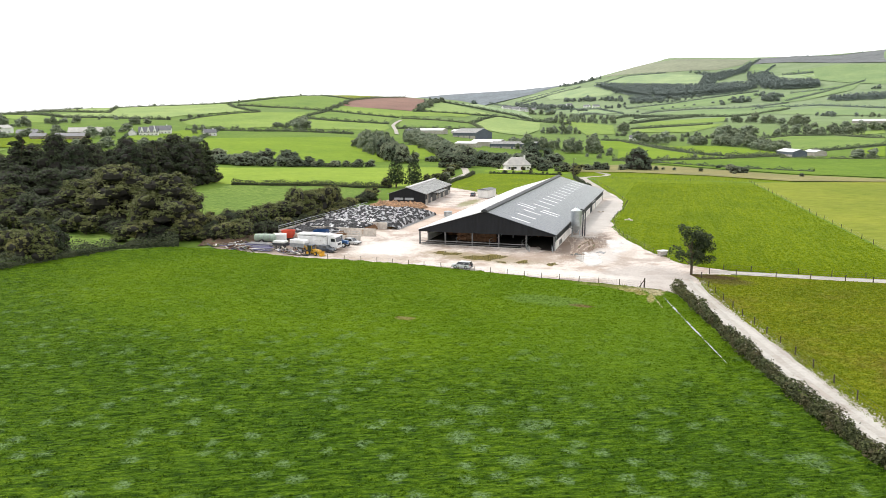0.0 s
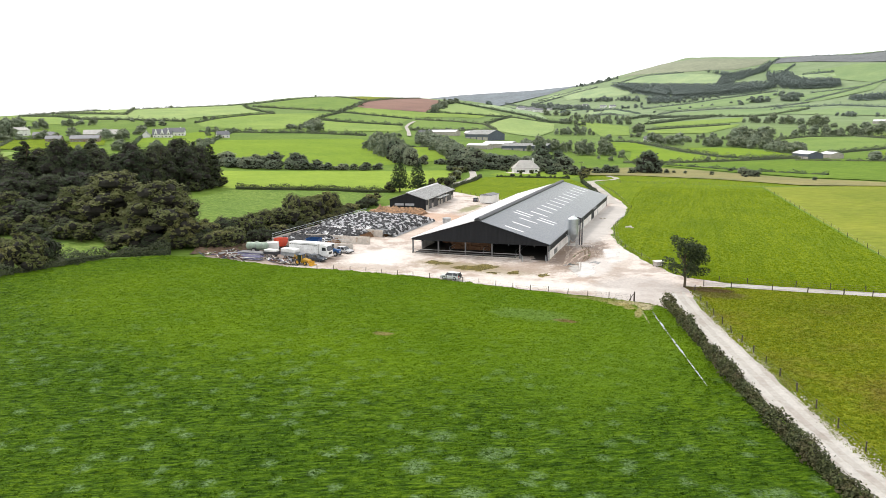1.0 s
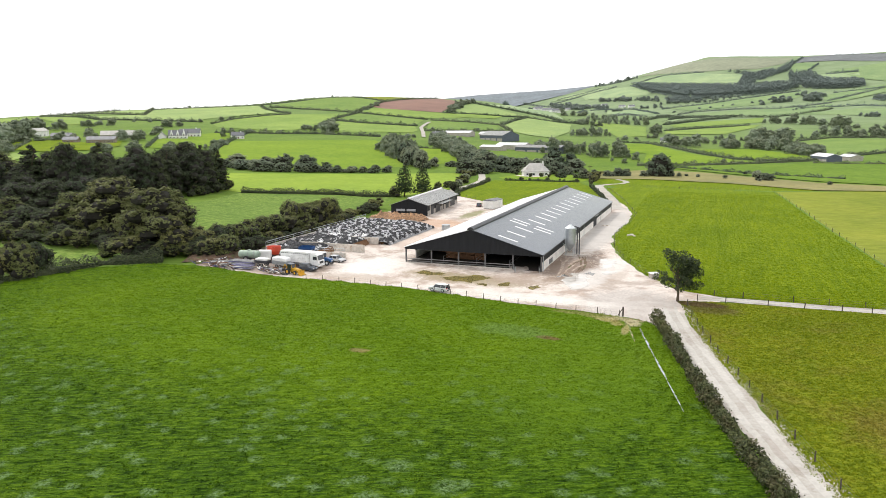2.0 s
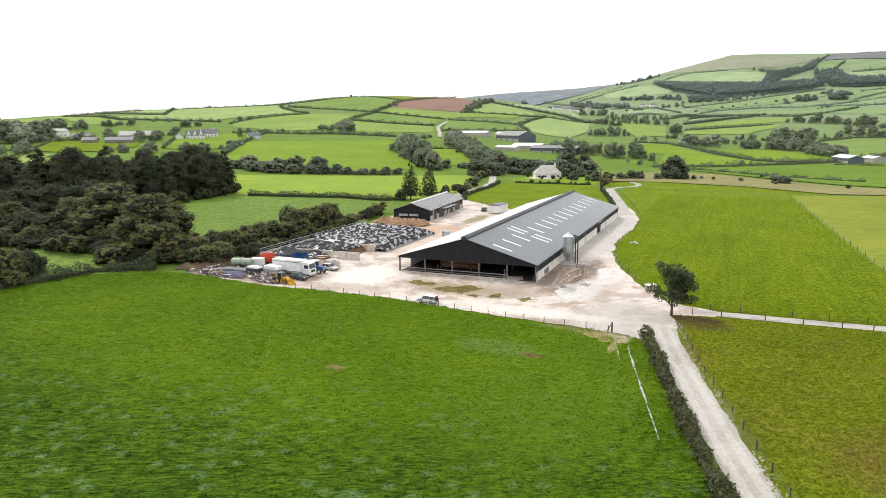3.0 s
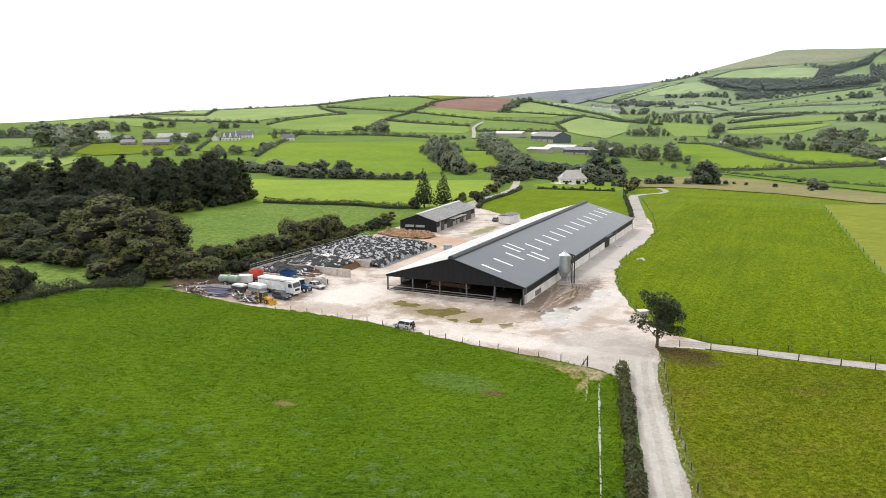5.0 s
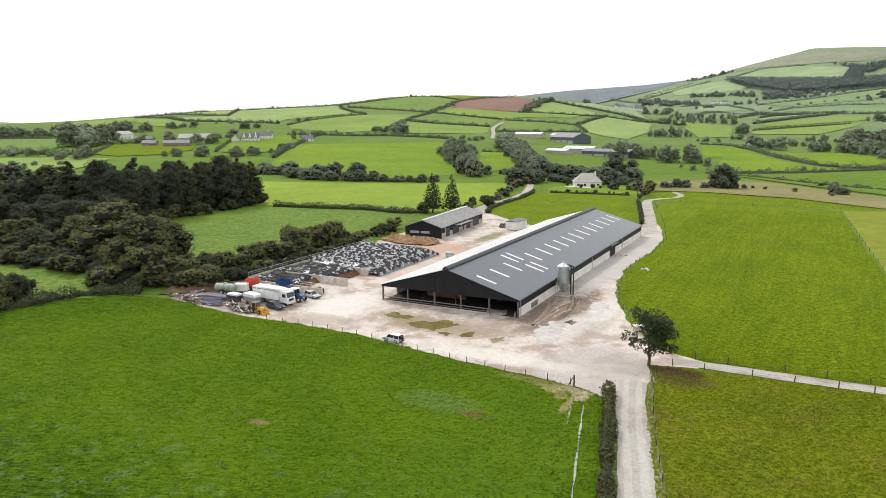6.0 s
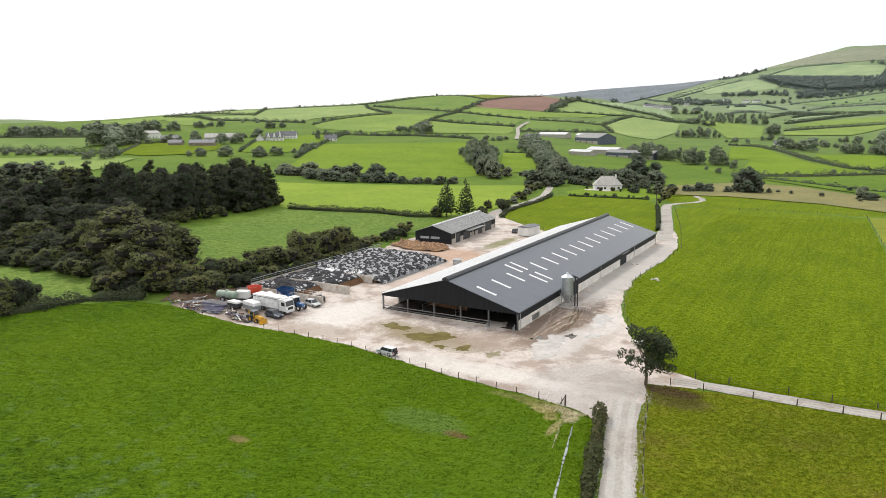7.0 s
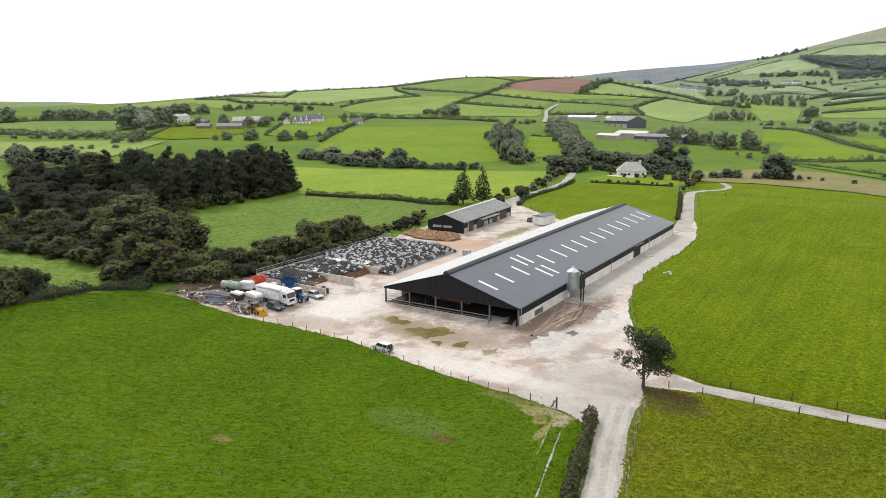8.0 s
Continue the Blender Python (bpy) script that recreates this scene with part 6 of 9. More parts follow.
cabin = thing("site_cabin", -26.5, 101.5, ground_z(-26.5, 101.5) + 0.1, -8, "white flat-sided cabin with a grey roof", "cabin")
bm = bmesh.new()
box(bm, -2.2, 2.2, -3.7, 3.7, 0.15, 3.0, 0.04)
part("body", bm, M["white_wall"], cabin)
bm = bmesh.new()
prism(bm, [(-2.4, 3.0), (2.4, 3.0), (2.4, 3.12), (0, 3.5), (-2.4, 3.12)], -3.9, 3.9)
part("roof", bm, M["slate"], cabin)
bm = bmesh.new()
for y in (-3, 0, 3):
    box(bm, -2.0, 2.0, y - 0.2, y + 0.2, -0.2, 0.16)
part("bearer", bm, M["post"], cabin)

tank = thing("water_tank", -24.2, 46.8, ground_z(-24.2, 46.8) + 0.08, 0, "round galvanised water tank on the yard", "tank")
bm = bmesh.new()
tube(bm, (0, 0, 0), (0, 0, 1.6), 1.25, None, 24)
part("drum", bm, M["galv"], tank, smooth=False)
for z in (0.05, 0.8, 1.55):
    bm = bmesh.new()
    tube(bm, (0, 0, z - 0.04), (0, 0, z + 0.04), 1.3, None, 24)
    part("hoop", bm, M["galv_pale"], tank)

hut = thing("calf_hutch", 39.2, 2.2, ground_z(39.2, 2.2), 40, "small white-roofed box on legs by the fence", "hutch")
bm = bmesh.new()
box(bm, -0.85, 0.85, -0.6, 0.6, 0.3, 1.2, 0.03)
part("body", bm, M["concrete"], hut)
bm = bmesh.new()
box(bm, -1.0, 1.0, -0.75, 0.75, 1.2, 1.32, 0.03)
part("lid", bm, M["white_wall"], hut, "white flat lid")
for sx in (-0.75, 0.75):
    for sy in (-0.5, 0.5):
        bm = bmesh.new()
        box(bm, sx - 0.06, sx + 0.06, sy - 0.06, sy + 0.06, -0.2, 0.32)
        part("leg", bm, M["post"], hut)

for x, y, r in ((28.6, 56.2, 0.6), (29.4, 55.0, 0.45), (27.8, 55.4, 0.4), (18.6, 70.5, 0.7), (19.6, 71.5, 0.5)):
    bm = bmesh.new()
    bmesh.ops.create_icosphere(bm, subdivisions=2, radius=r)
    for v in bm.verts:
        v.co *= 1 + 0.35 * noise.noise(v.co * 2.5 + Vector((x, y, 0)))
        v.co.z *= 0.65
    ob = part("boulder", bm, M["pale_concrete"], None)
    ob.matrix_basis = pose(x, y, ground_z(x, y) + 0.15)
    tagged(ob, "pale boulder on the verge of the lane", "stone", "boulders by the lane")


# ---- loose stones along the lanes and yard edges ----
def stones(name, lines, count, spread, label, seed):
    g = np.random.default_rng(seed)
    base = np.array([(1, 0, 0), (-1, 0, 0), (0, 1, 0), (0, -1, 0), (0, 0, 1), (0, 0, -1)], float)
    tri = [(0, 2, 4), (2, 1, 4), (1, 3, 4), (3, 0, 4), (2, 0, 5), (1, 2, 5), (3, 1, 5), (0, 3, 5)]
    seg = [(a_, b_) for line in lines for a_, b_ in zip(line, line[1:])]
    lens = np.array([math.hypot(b_[0] - a_[0], b_[1] - a_[1]) for a_, b_ in seg])
    v, f = [], []
    for k in g.choice(len(seg), count, p=lens / lens.sum()):
        (x0, y0), (x1, y1) = seg[k]
        t = g.random()
        x, y = x0 + (x1 - x0) * t + g.normal(0, spread), y0 + (y1 - y0) * t + g.normal(0, spread)
        r = g.uniform(0.03, 0.10) * (0.6 + g.random() ** 3)
        q = base * r * g.uniform(0.6, 1.2, (6, 3)) + np.array([x, y, ground_z(x, y) + 0.12 + r * 0.2])
        f += [[i + len(v) for i in tt] for tt in tri]
        v += q.tolist()
    ob = new(name, mesh_from(name, v, f, M["pale_concrete"]))
    return tagged(ob, label, "stones", kind="stuff")


stones("lane_stones", [[(46.6, -20), (48, -29.5), (49.8, -37), (52.6, -47), (57, -63), (60.2, -74), (63.6, -84)], [(42, -28), (45.2, -37.5), (48, -47.5), (52.4, -63.5)]], 1500, 0.35, "loose pale stones along the lane edges", 11)
stones("yard_stones", [[(36, -27.5), (28, -27.2), (15, -26.6), (1.3, -24)], [(36, 5), (42, -4), (46, -8)], [(24, 66), (24, 52), (26, 36), (30, 21)], [(18, 26), (24, 20), (26, 6), (22, -4)]], 900, 0.9, "scattered pale stones on the yard", 12)

# ---- vehicles and machines ----
def paint(name, colour, rough=0.35, metal=0.0, dirt=(0.22, 0.17, 0.13)):
    return mottled(name, colour, rough, metal, fine=3, coarse=0.9, spread=0.05, dirt=dirt, dirt_at=0.68)


M["white_paint"] = paint("white_paint", (0.80, 0.80, 0.79))
M["silver_paint"] = paint("silver_paint", (0.56, 0.57, 0.58), 0.35, 0.2)
M["dark_paint"] = paint("dark_blue_grey_paint", (0.07, 0.085, 0.11), 0.3, 0.4)
M["blue_paint"] = paint("blue_paint", (0.035, 0.12, 0.30), 0.4)
M["yellow_paint"] = paint("yellow_paint", (0.62, 0.34, 0.02), 0.45)
M["red_paint"] = paint("red_paint", (0.60, 0.075, 0.035), 0.45)
M["green_paint"] = paint("pale_green_paint", (0.28, 0.36, 0.28), 0.5)
M["purple_steel"] = paint("faded_blue_steel", (0.10, 0.095, 0.19), 0.55)
M["rim"] = mottled("wheel_rim", (0.45, 0.45, 0.45), 0.4, 0.5)
M["lamp_glass"] = mottled("lamp_glass", (0.7, 0.7, 0.68), 0.1)
M["red_lamp"] = mottled("red_lamp_glass", (0.45, 0.02, 0.02), 0.2)
M["rubber"] = mottled("wheel_rubber", (0.025, 0.025, 0.026), 0.8, fine=6, coarse=2)
M["black_plastic"] = mottled("black_plastic", (0.02, 0.02, 0.021), 0.6)


def wheel(root, x, y, r, w, rim="rim"):
    bm = bmesh.new()
    ring(bm, (x, y, r), (0, 1, 0), r, r * 0.58, w, 20)
    wh = part("wheel", bm, M["rubber"], root)
    bm = bmesh.new()
    tube(bm, (x, y - w * 0.36, r), (x, y + w * 0.36, r), r * 0.58, None, 16)
    part("rim", bm, M[rim], wh)
    return wh


def solid(root, name, outline, y0, y1, mat, label="", bevel=0.05, taper=0.0):
    """A body panel: a side outline in x and z drawn out across the width, edges rounded."""
    bm = bmesh.new()
    prism(bm, outline, y0, y1)
    if taper:
        zs = [v.co.z for v in bm.verts]
        lo, hi = min(zs), max(zs)
        for v in bm.verts:
            v.co.y *= 1 - taper * (v.co.z - lo) / (hi - lo)
    if bevel:
        bmesh.ops.bevel(bm, geom=bm.edges[:], offset=bevel, segments=2, profile=0.6, affect="EDGES")
    return part(name, bm, M[mat], root, label)


def block(root, name, x0, x1, y0, y1, z0, z1, mat, label="", bevel=0.03):
    bm = bmesh.new()
    box(bm, x0, x1, y0, y1, z0, z1, bevel)
    return part(name, bm, M[mat], root, label)


def car(x, y, turn, mat, label, L=4.3, W=1.75, H=1.45, boxy=0.0, roof=None, spare=False, name="car"):
    root = thing(name, x, y, ground_z(x, y) + 0.1, turn, label, "car")
    h, w = L / 2, W / 2
    belt = H * (0.60 + 0.02 * boxy)
    solid(root, "body", [(-h, 0.3), (h - 0.1, 0.28), (h, 0.55), (h - 0.08, belt * 0.86), (h - 1.15 + 0.2 * boxy, belt), (-h + 0.25, belt), (-h, belt - 0.12)], -w, w, mat, bevel=0.07)
    back = -h + 0.35 - 0.25 * boxy
    solid(root, "cabin", [(h - 1.25 + 0.25 * boxy, belt - 0.02), (back, belt - 0.02), (back + 0.35 - 0.3 * boxy, H), (h - 1.95 + 0.45 * boxy, H)], -w + 0.06, w - 0.06, "glass", "dark window glass", 0.05, 0.14)
    bm = bmesh.new()
    box(bm, back + 0.42 - 0.3 * boxy, h - 2.02 + 0.45 * boxy, -w + 0.2, w - 0.2, H - 0.06, H + 0.025, 0.03)
    part("roof", bm, M[roof or mat], root)
    for s in (-1, 1):
        for px, tilt in ((h - 1.62 + 0.35 * boxy, 0.35), (h - 2.75, 0.0), (back + 0.25 - 0.2 * boxy, -0.3 + 0.3 * boxy)):
            bm = bmesh.new()
            tube(bm, (px + tilt, s * (w - 0.07), belt - 0.02), (px - tilt * 0.6, s * (w - 0.2), H - 0.03), 0.05, None, 6)
            part("pillar", bm, M[mat], root)
        block(root, "headlight", h - 0.16, h - 0.0, s * (w - 0.38) - 0.2, s * (w - 0.38) + 0.2, 0.58, 0.74, "lamp_glass")
        block(root, "tail_light", -h - 0.015, -h + 0.06, s * (w - 0.2) - 0.1, s * (w - 0.2) + 0.1, 0.62, 0.92, "red_lamp")
        block(root, "mirror", h - 1.5 + 0.25 * boxy, h - 1.35 + 0.25 * boxy, s * (w + 0.1) - 0.09, s * (w + 0.1) + 0.09, belt - 0.02, belt + 0.14, mat)
        for ax in (h - 0.85, -h + 0.85):
            wheel(root, ax, s * (w - 0.1), 0.33 + 0.05 * boxy, 0.22)
    block(root, "bumper", h - 0.08, h + 0.05, -w + 0.1, w - 0.1, 0.3, 0.5, "black_plastic")
    block(root, "bumper", -h - 0.05, -h + 0.08, -w + 0.1, w - 0.1, 0.3, 0.5, "black_plastic")
    if spare:
        bm = bmesh.new()
        ring(bm, (-h - 0.14, 0.1, 0.95), (1, 0, 0), 0.36, 0.12, 0.2, 18)
        part("spare_wheel", bm, M["rubber"], root, "spare wheel on the tail door")
    return root


M["pale_silver_paint"] = paint("pale_silver_paint", (0.62, 0.63, 0.64))
car(1.7, -24.2, 172, "pale_silver_paint", "silver estate jeep with white roof and spare wheel", 4.0, 1.65, 1.45, 1.0, "white_paint", True, "jeep")
car(-32.0, -17.2, -8, "dark_paint", "dark blue-grey hatchback parked beside a truck", 4.3, 1.75, 1.48)
car(-30.9, -6.4, -12, "silver_paint", "silver saloon car parked by the clamp wall", 4.4, 1.75, 1.42)
car(-32.4, 103.2, 100, "dark_paint", "dark car parked beside the white cabin", 4.2, 1.75, 1.45)


def lorry(x, y, turn):
    root = thing("lorry", x, y, ground_z(x, y) + 0.1, turn, "white rigid lorry with a slatted stock body", "lorry")
    block(root, "chassis", -4.9, 4.6, -0.5, 0.5, 0.65, 0.95, "dark_steel")
    solid(root, "cab", [(2.9, 0.6), (5.05, 0.55), (5.15, 1.2), (5.1, 1.75), (4.75, 2.95), (4.4, 3.15), (2.9, 3.2)], -1.22, 1.22, "white_paint", bevel=0.08)
    solid(root, "windscreen", [(5.12, 1.78), (5.15, 1.82), (4.82, 2.78), (4.78, 2.74)], -1.08, 1.08, "glass", "dark windscreen", 0)
    for s in (-1, 1):
        block(root, "door_window", 3.7, 4.6, s * 1.23 - 0.02, s * 1.23 + 0.02, 1.85, 2.6, "glass", "", 0)
        block(root, "headlight", 5.08, 5.2, s * 0.9 - 0.2, s * 0.9 + 0.2, 0.75, 0.98, "lamp_glass", "", 0.02)
        block(root, "mirror", 4.7, 4.85, s * 1.45 - 0.1, s * 1.45 + 0.1, 1.9, 2.6, "black_plastic")
        block(root, "step", 3.1, 4.0, s * 1.05 - 0.15, s * 1.05 + 0.15, 0.4, 0.7, "black_plastic")
        for ax in (3.9, -2.2, -3.5):
            wheel(root, ax, s * 1.05, 0.5, 0.32)
        block(root, "side_guard", -1.4, 2.6, s * 1.2 - 0.03, s * 1.2 + 0.03, 0.5, 0.9, "steel")
    block(root, "bumper", 5.0, 5.25, -1.2, 1.2, 0.42, 0.74, "white_paint")
    block(root, "grille", 5.1, 5.17, -0.7, 0.7, 1.0, 1.5, "black_plastic", "", 0)
    body = block(root, "stock_body", -5.0, 2.75, -1.25, 1.25, 1.0, 3.35, "white_paint", "white ribbed stock body", 0.05)
    for s in (-1, 1):
        for k in range(14):
            u = -4.75 + k * 0.53
            block(body, "vent_slot", u, u + 0.36, s * 1.255 - 0.015, s * 1.255 + 0.015, 2.95, 3.1, "black_plastic", "", 0)
    block(root, "roof_board", -5.02, 2.78, -1.28, 1.28, 3.34, 3.42, "white_wall", "", 0.02)
    block(root, "wind_deflector", 3.0, 4.2, -0.9, 0.9, 3.15, 3.4, "white_paint", "", 0.1)
    return root


lorry(-35.6, -13.6, -3)


def tractor(x, y, turn):
    root = thing("tractor", x, y, ground_z(x, y) + 0.1, turn, "blue farm tractor with a glazed cab", "tractor")
    solid(root, "bonnet", [(0.3, 0.8), (2.3, 0.75), (2.4, 1.2), (2.2, 1.5), (0.3, 1.65)], -0.42, 0.42, "blue_paint", bevel=0.08)
    block(root, "gearbox", -1.2, 1.6, -0.35, 0.35, 0.55, 1.0, "dark_steel")
    solid(root, "cab_glass", [(-1.3, 1.2), (0.35, 1.2), (0.2, 2.6), (-1.2, 2.6)], -0.75, 0.75, "glass", "dark cab windows", 0.03, 0.06)
    block(root, "cab_roof", -1.4, 0.4, -0.85, 0.85, 2.58, 2.78, "white_paint", "pale cab roof", 0.06)
    for s in (-1, 1):
        for u in (-1.25, 0.28):
            bm = bmesh.new()
            tube(bm, (u, s * 0.76, 1.2), (u - 0.05, s * 0.72, 2.6), 0.04, None, 6)
            part("pillar", bm, M["blue_paint"], root)
        wheel(root, -0.75, s * 0.95, 0.85, 0.5, "white_paint")
        wheel(root, 1.65, s * 0.85, 0.58, 0.4, "white_paint")
        solid(root, "mudguard", [(-1.6, 1.3), (-1.3, 1.78), (-0.3, 1.8), (0.15, 1.4), (0.1, 1.32), (-0.35, 1.7), (-1.25, 1.7), (-1.52, 1.28)], s * 0.95 - 0.26, s * 0.95 + 0.26, "blue_paint", "", 0)
        block(root, "headlight", 2.36, 2.44, s * 0.24 - 0.1, s * 0.24 + 0.1, 1.0, 1.15, "lamp_glass", "", 0)
    bm = bmesh.new()
    tube(bm, (0.6, -0.5, 1.3), (0.6, -0.5, 2.6), 0.05, None, 8)
    part("exhaust", bm, M["dark_steel"], root)
    return root


tractor(-32.2, -10.2, -6)


def loader(x, y, turn):
    root = thing("digger_loader", x, y, ground_z(x, y) + 0.1, turn, "yellow digger loader with a front bucket", "digger")
    solid(root, "bonnet", [(0.2, 0.8), (2.0, 0.75), (2.1, 1.1), (1.9, 1.45), (0.2, 1.6)], -0.5, 0.5, "yellow_paint", bevel=0.08)
    block(root, "chassis", -1.6, 1.8, -0.4, 0.4, 0.5, 0.95, "yellow_paint")
    solid(root, "cab_glass", [(-1.2, 1.1), (0.25, 1.1), (0.15, 2.5), (-1.1, 2.5)], -0.8, 0.8, "glass", "dark cab windows", 0.03, 0.05)
    block(root, "cab_roof", -1.3, 0.35, -0.9, 0.9, 2.48, 2.65, "dark_paint", "", 0.06)
    for s in (-1, 1):
        for u in (-1.15, 0.2):
            bm = bmesh.new()
            tube(bm, (u, s * 0.8, 1.1), (u, s * 0.77, 2.5), 0.05, None, 6)
            part("pillar", bm, M["yellow_paint"], root)
        wheel(root, -1.0, s * 0.9, 0.72, 0.42, "yellow_paint")
        wheel(root, 1.3, s * 0.85, 0.5, 0.35, "yellow_paint")
        bm = bmesh.new()
        tube(bm, (0.2, s * 0.65, 1.5), (1.9, s * 0.65, 1.25), 0.09, None, 8)
        tube(bm, (1.9, s * 0.65, 1.25), (2.7, s * 0.65, 0.5), 0.09, None, 8)
        part("lift_arm", bm, M["yellow_paint"], root)
    solid(root, "bucket", [(2.6, 0.1), (3.4, 0.05), (3.42, 0.1), (2.75, 0.22), (2.7, 0.85), (2.95, 1.0), (2.9, 1.05), (2.55, 0.85)], -1.1, 1.1, "yellow_paint", "yellow loading bucket", 0)
    bm = bmesh.new()
    tube(bm, (-1.7, 0, 0.9), (-2.5, 0, 2.3), 0.13, 0.1, 8)
    tube(bm, (-2.5, 0, 2.3), (-3.1, 0, 1.2), 0.1, 0.08, 8)
    part("back_boom", bm, M["yellow_paint"], root)
    solid(root, "back_bucket", [(-3.3, 0.5), (-2.9, 0.45), (-2.85, 1.1), (-3.15, 1.25), (-3.35, 0.9)], -0.35, 0.35, "dark_steel")
    return root


digger = loader(-33.0, -21.4, -8)
digger.scale = (0.86, 0.86, 0.86)


def stock_trailer(x, y, turn):
    root = thing("stock_trailer", x, y, ground_z(x, y) + 0.1, turn, "silver stock trailer with a white canopy roof", "trailer")
    block(root, "body", -2.0, 2.0, -0.95, 0.95, 0.6, 1.5, "galv", "", 0.04)
    solid(root, "canopy", [(-2.0, 1.5), (2.0, 1.5), (1.9, 2.1), (1.5, 2.25), (-1.9, 2.25)], -0.98, 0.98, "white_paint", "white canopy", 0.08)
    for s in (-1, 1):
        for u in (-0.6, 0.45):
            wheel(root, u, s * 1.0, 0.33, 0.2)
        block(root, "mudguard", -1.05, 0.9, s * 1.0 - 0.14, s * 1.0 + 0.14, 0.7, 0.76, "steel")
    bm = bmesh.new()
    tube(bm, (2.0, 0, 0.6), (3.3, 0, 0.5), 0.05, None, 6)
    part("drawbar", bm, M["dark_steel"], root)
    return root


stock_trailer(-39.2, -16.4, -10)


def tanker(x, y, turn):
    root = thing("slurry_tanker", x, y, ground_z(x, y) + 0.1, turn, "faded green slurry tanker on two wheels", "tanker")
    bm = bmesh.new()
    tube(bm, (-2.3, 0, 1.55), (2.3, 0, 1.55), 0.9, None, 22)
    part("barrel", bm, M["green_paint"], root, "", False)
    for s, u in ((-1, -2.3), (1, 2.3)):
        bm = bmesh.new()
        tube(bm, (u, 0, 1.55), (u + s * 0.3, 0, 1.55), 0.9, 0.5, 22)
        part("end_cap", bm, M["green_paint"], root)
    for u in (-1.4, 0, 1.4):
        bm = bmesh.new()
        tube(bm, (u - 0.05, 0, 1.55), (u + 0.05, 0, 1.55), 0.94, None, 22)
        part("band", bm, M["steel"], root)
    block(root, "frame_beam", -2.4, 3.4, -0.3, 0.3, 0.5, 0.68, "dark_steel")
    for s in (-1, 1):
        wheel(root, -0.4, s * 1.05, 0.65, 0.45)
    block(root, "filler_hatch", -0.3, 0.3, -0.3, 0.3, 2.4, 2.62, "green_paint")
    return root


tanker(-50.0, -13.4, 10)


def red_mixer(x, y, turn):
    root = thing("feed_mixer", x, y, ground_z(x, y) + 0.1, turn, "red tub feed mixer wagon", "mixer")
    bm = bmesh.new()
    seg, rows = 20, []
    for r, z in ((0.95, 0.75), (1.35, 1.6), (1.5, 2.55), (1.55, 2.6), (1.42, 2.58), (1.25, 1.6), (0.85, 0.9)):
        rows.append([bm.verts.new((r * 1.15 * math.cos(2 * math.pi * i / seg), r * math.sin(2 * math.pi * i / seg), z)) for i in range(seg)])
    for a_, b_ in zip(rows, rows[1:]):
        for i in range(seg):
            bm.faces.new((a_[i], a_[(i + 1) % seg], b_[(i + 1) % seg], b_[i]))
    bm.faces.new(rows[0][::-1])
    bm.faces.new(rows[-1])
    part("tub", bm, M["red_paint"], root)
    bm = bmesh.new()
    tube(bm, (0, 0, 0.9), (0, 0, 2.3), 0.6, 0.12, 12)
    part("auger", bm, M["steel"], root)
    block(root, "chassis", -1.6, 2.8, -0.5, 0.5, 0.5, 0.74, "dark_steel")
    for s in (-1, 1):
        wheel(root, -0.4, s * 0.95, 0.48, 0.35)
    return root


red_mixer(-47.2, -7.6, 15)


def hopper(x, y, turn):
    root = thing("feed_hopper", x, y, ground_z(x, y) + 0.1, turn, "blue steel feed hopper on a raised stand", "hopper")
    bm = bmesh.new()
    lo = [(-0.5, -0.4, 1.5), (0.5, -0.4, 1.5), (0.5, 0.4, 1.5), (-0.5, 0.4, 1.5)]
    hi = [(-1.6, -1.1, 2.5), (1.6, -1.1, 2.5), (1.6, 1.1, 2.5), (-1.6, 1.1, 2.5)]
    top = [(a_, b_, 3.0) for a_, b_, _ in hi]
    vs = [[bm.verts.new(p) for p in r] for r in (lo, hi, top)]
    for a_, b_ in zip(vs, vs[1:]):
        for i in range(4):
            bm.faces.new((a_[i], a_[(i + 1) % 4], b_[(i + 1) % 4], b_[i]))
    bm.faces.new(vs[0][::-1])
    bmesh.ops.solidify(bm, geom=bm.faces[:], thickness=0.06)
    part("bin", bm, M["blue_paint"], root)
    for sx in (-1.4, 1.4):
        for sy in (-1, 1):
            bm = bmesh.new()
            box(bm, sx - 0.07, sx + 0.07, sy - 0.07, sy + 0.07, -0.1, 2.6)
            part("leg", bm, M["blue_paint"], root)
    block(root, "spreader", -1.2, 1.2, -0.6, 0.6, 0.6, 1.5, "blue_paint")
    return root


hopper(-39.0, -6.2, 5)
ibc = thing("white_tank", -47.6, -10.9, ground_z(-47.6, -10.9) + 0.1, 20, "boxy off-white plastic tank behind the tanker", "tank")
block(ibc, "shell", -1.5, 1.5, -0.9, 0.9, 0.5, 2.2, "white_wall", "", 0.15)
block(ibc, "skid", -1.5, 1.5, -0.9, 0.9, -0.1, 0.5, "dark_steel", "", 0.02)
round_tank = thing("round_tank", -43.0, -7.2, ground_z(-43, -7.2) + 0.1, 0, "white round plastic tank by the clamp wall", "tank")
bm = bmesh.new()
tube(bm, (0, 0, 0), (0, 0, 1.5), 0.85, None, 18)
tube(bm, (0, 0, 1.5), (0, 0, 1.85), 0.85, 0.3, 18)
part("shell", bm, M["white_wall"], round_tank)
cart = thing("flat_trailer", -43.9, -16.8, ground_z(-43.9, -16.8) + 0.1, -5, "dark trailer with a white sheet on top", "trailer")
block(cart, "bed", -1.7, 1.7, -0.9, 0.9, 0.7, 1.3, "dark_steel")
block(cart, "cover", -1.5, 1.6, -0.85, 0.85, 1.3, 1.75, "white_wall", "white cover sheet", 0.12)
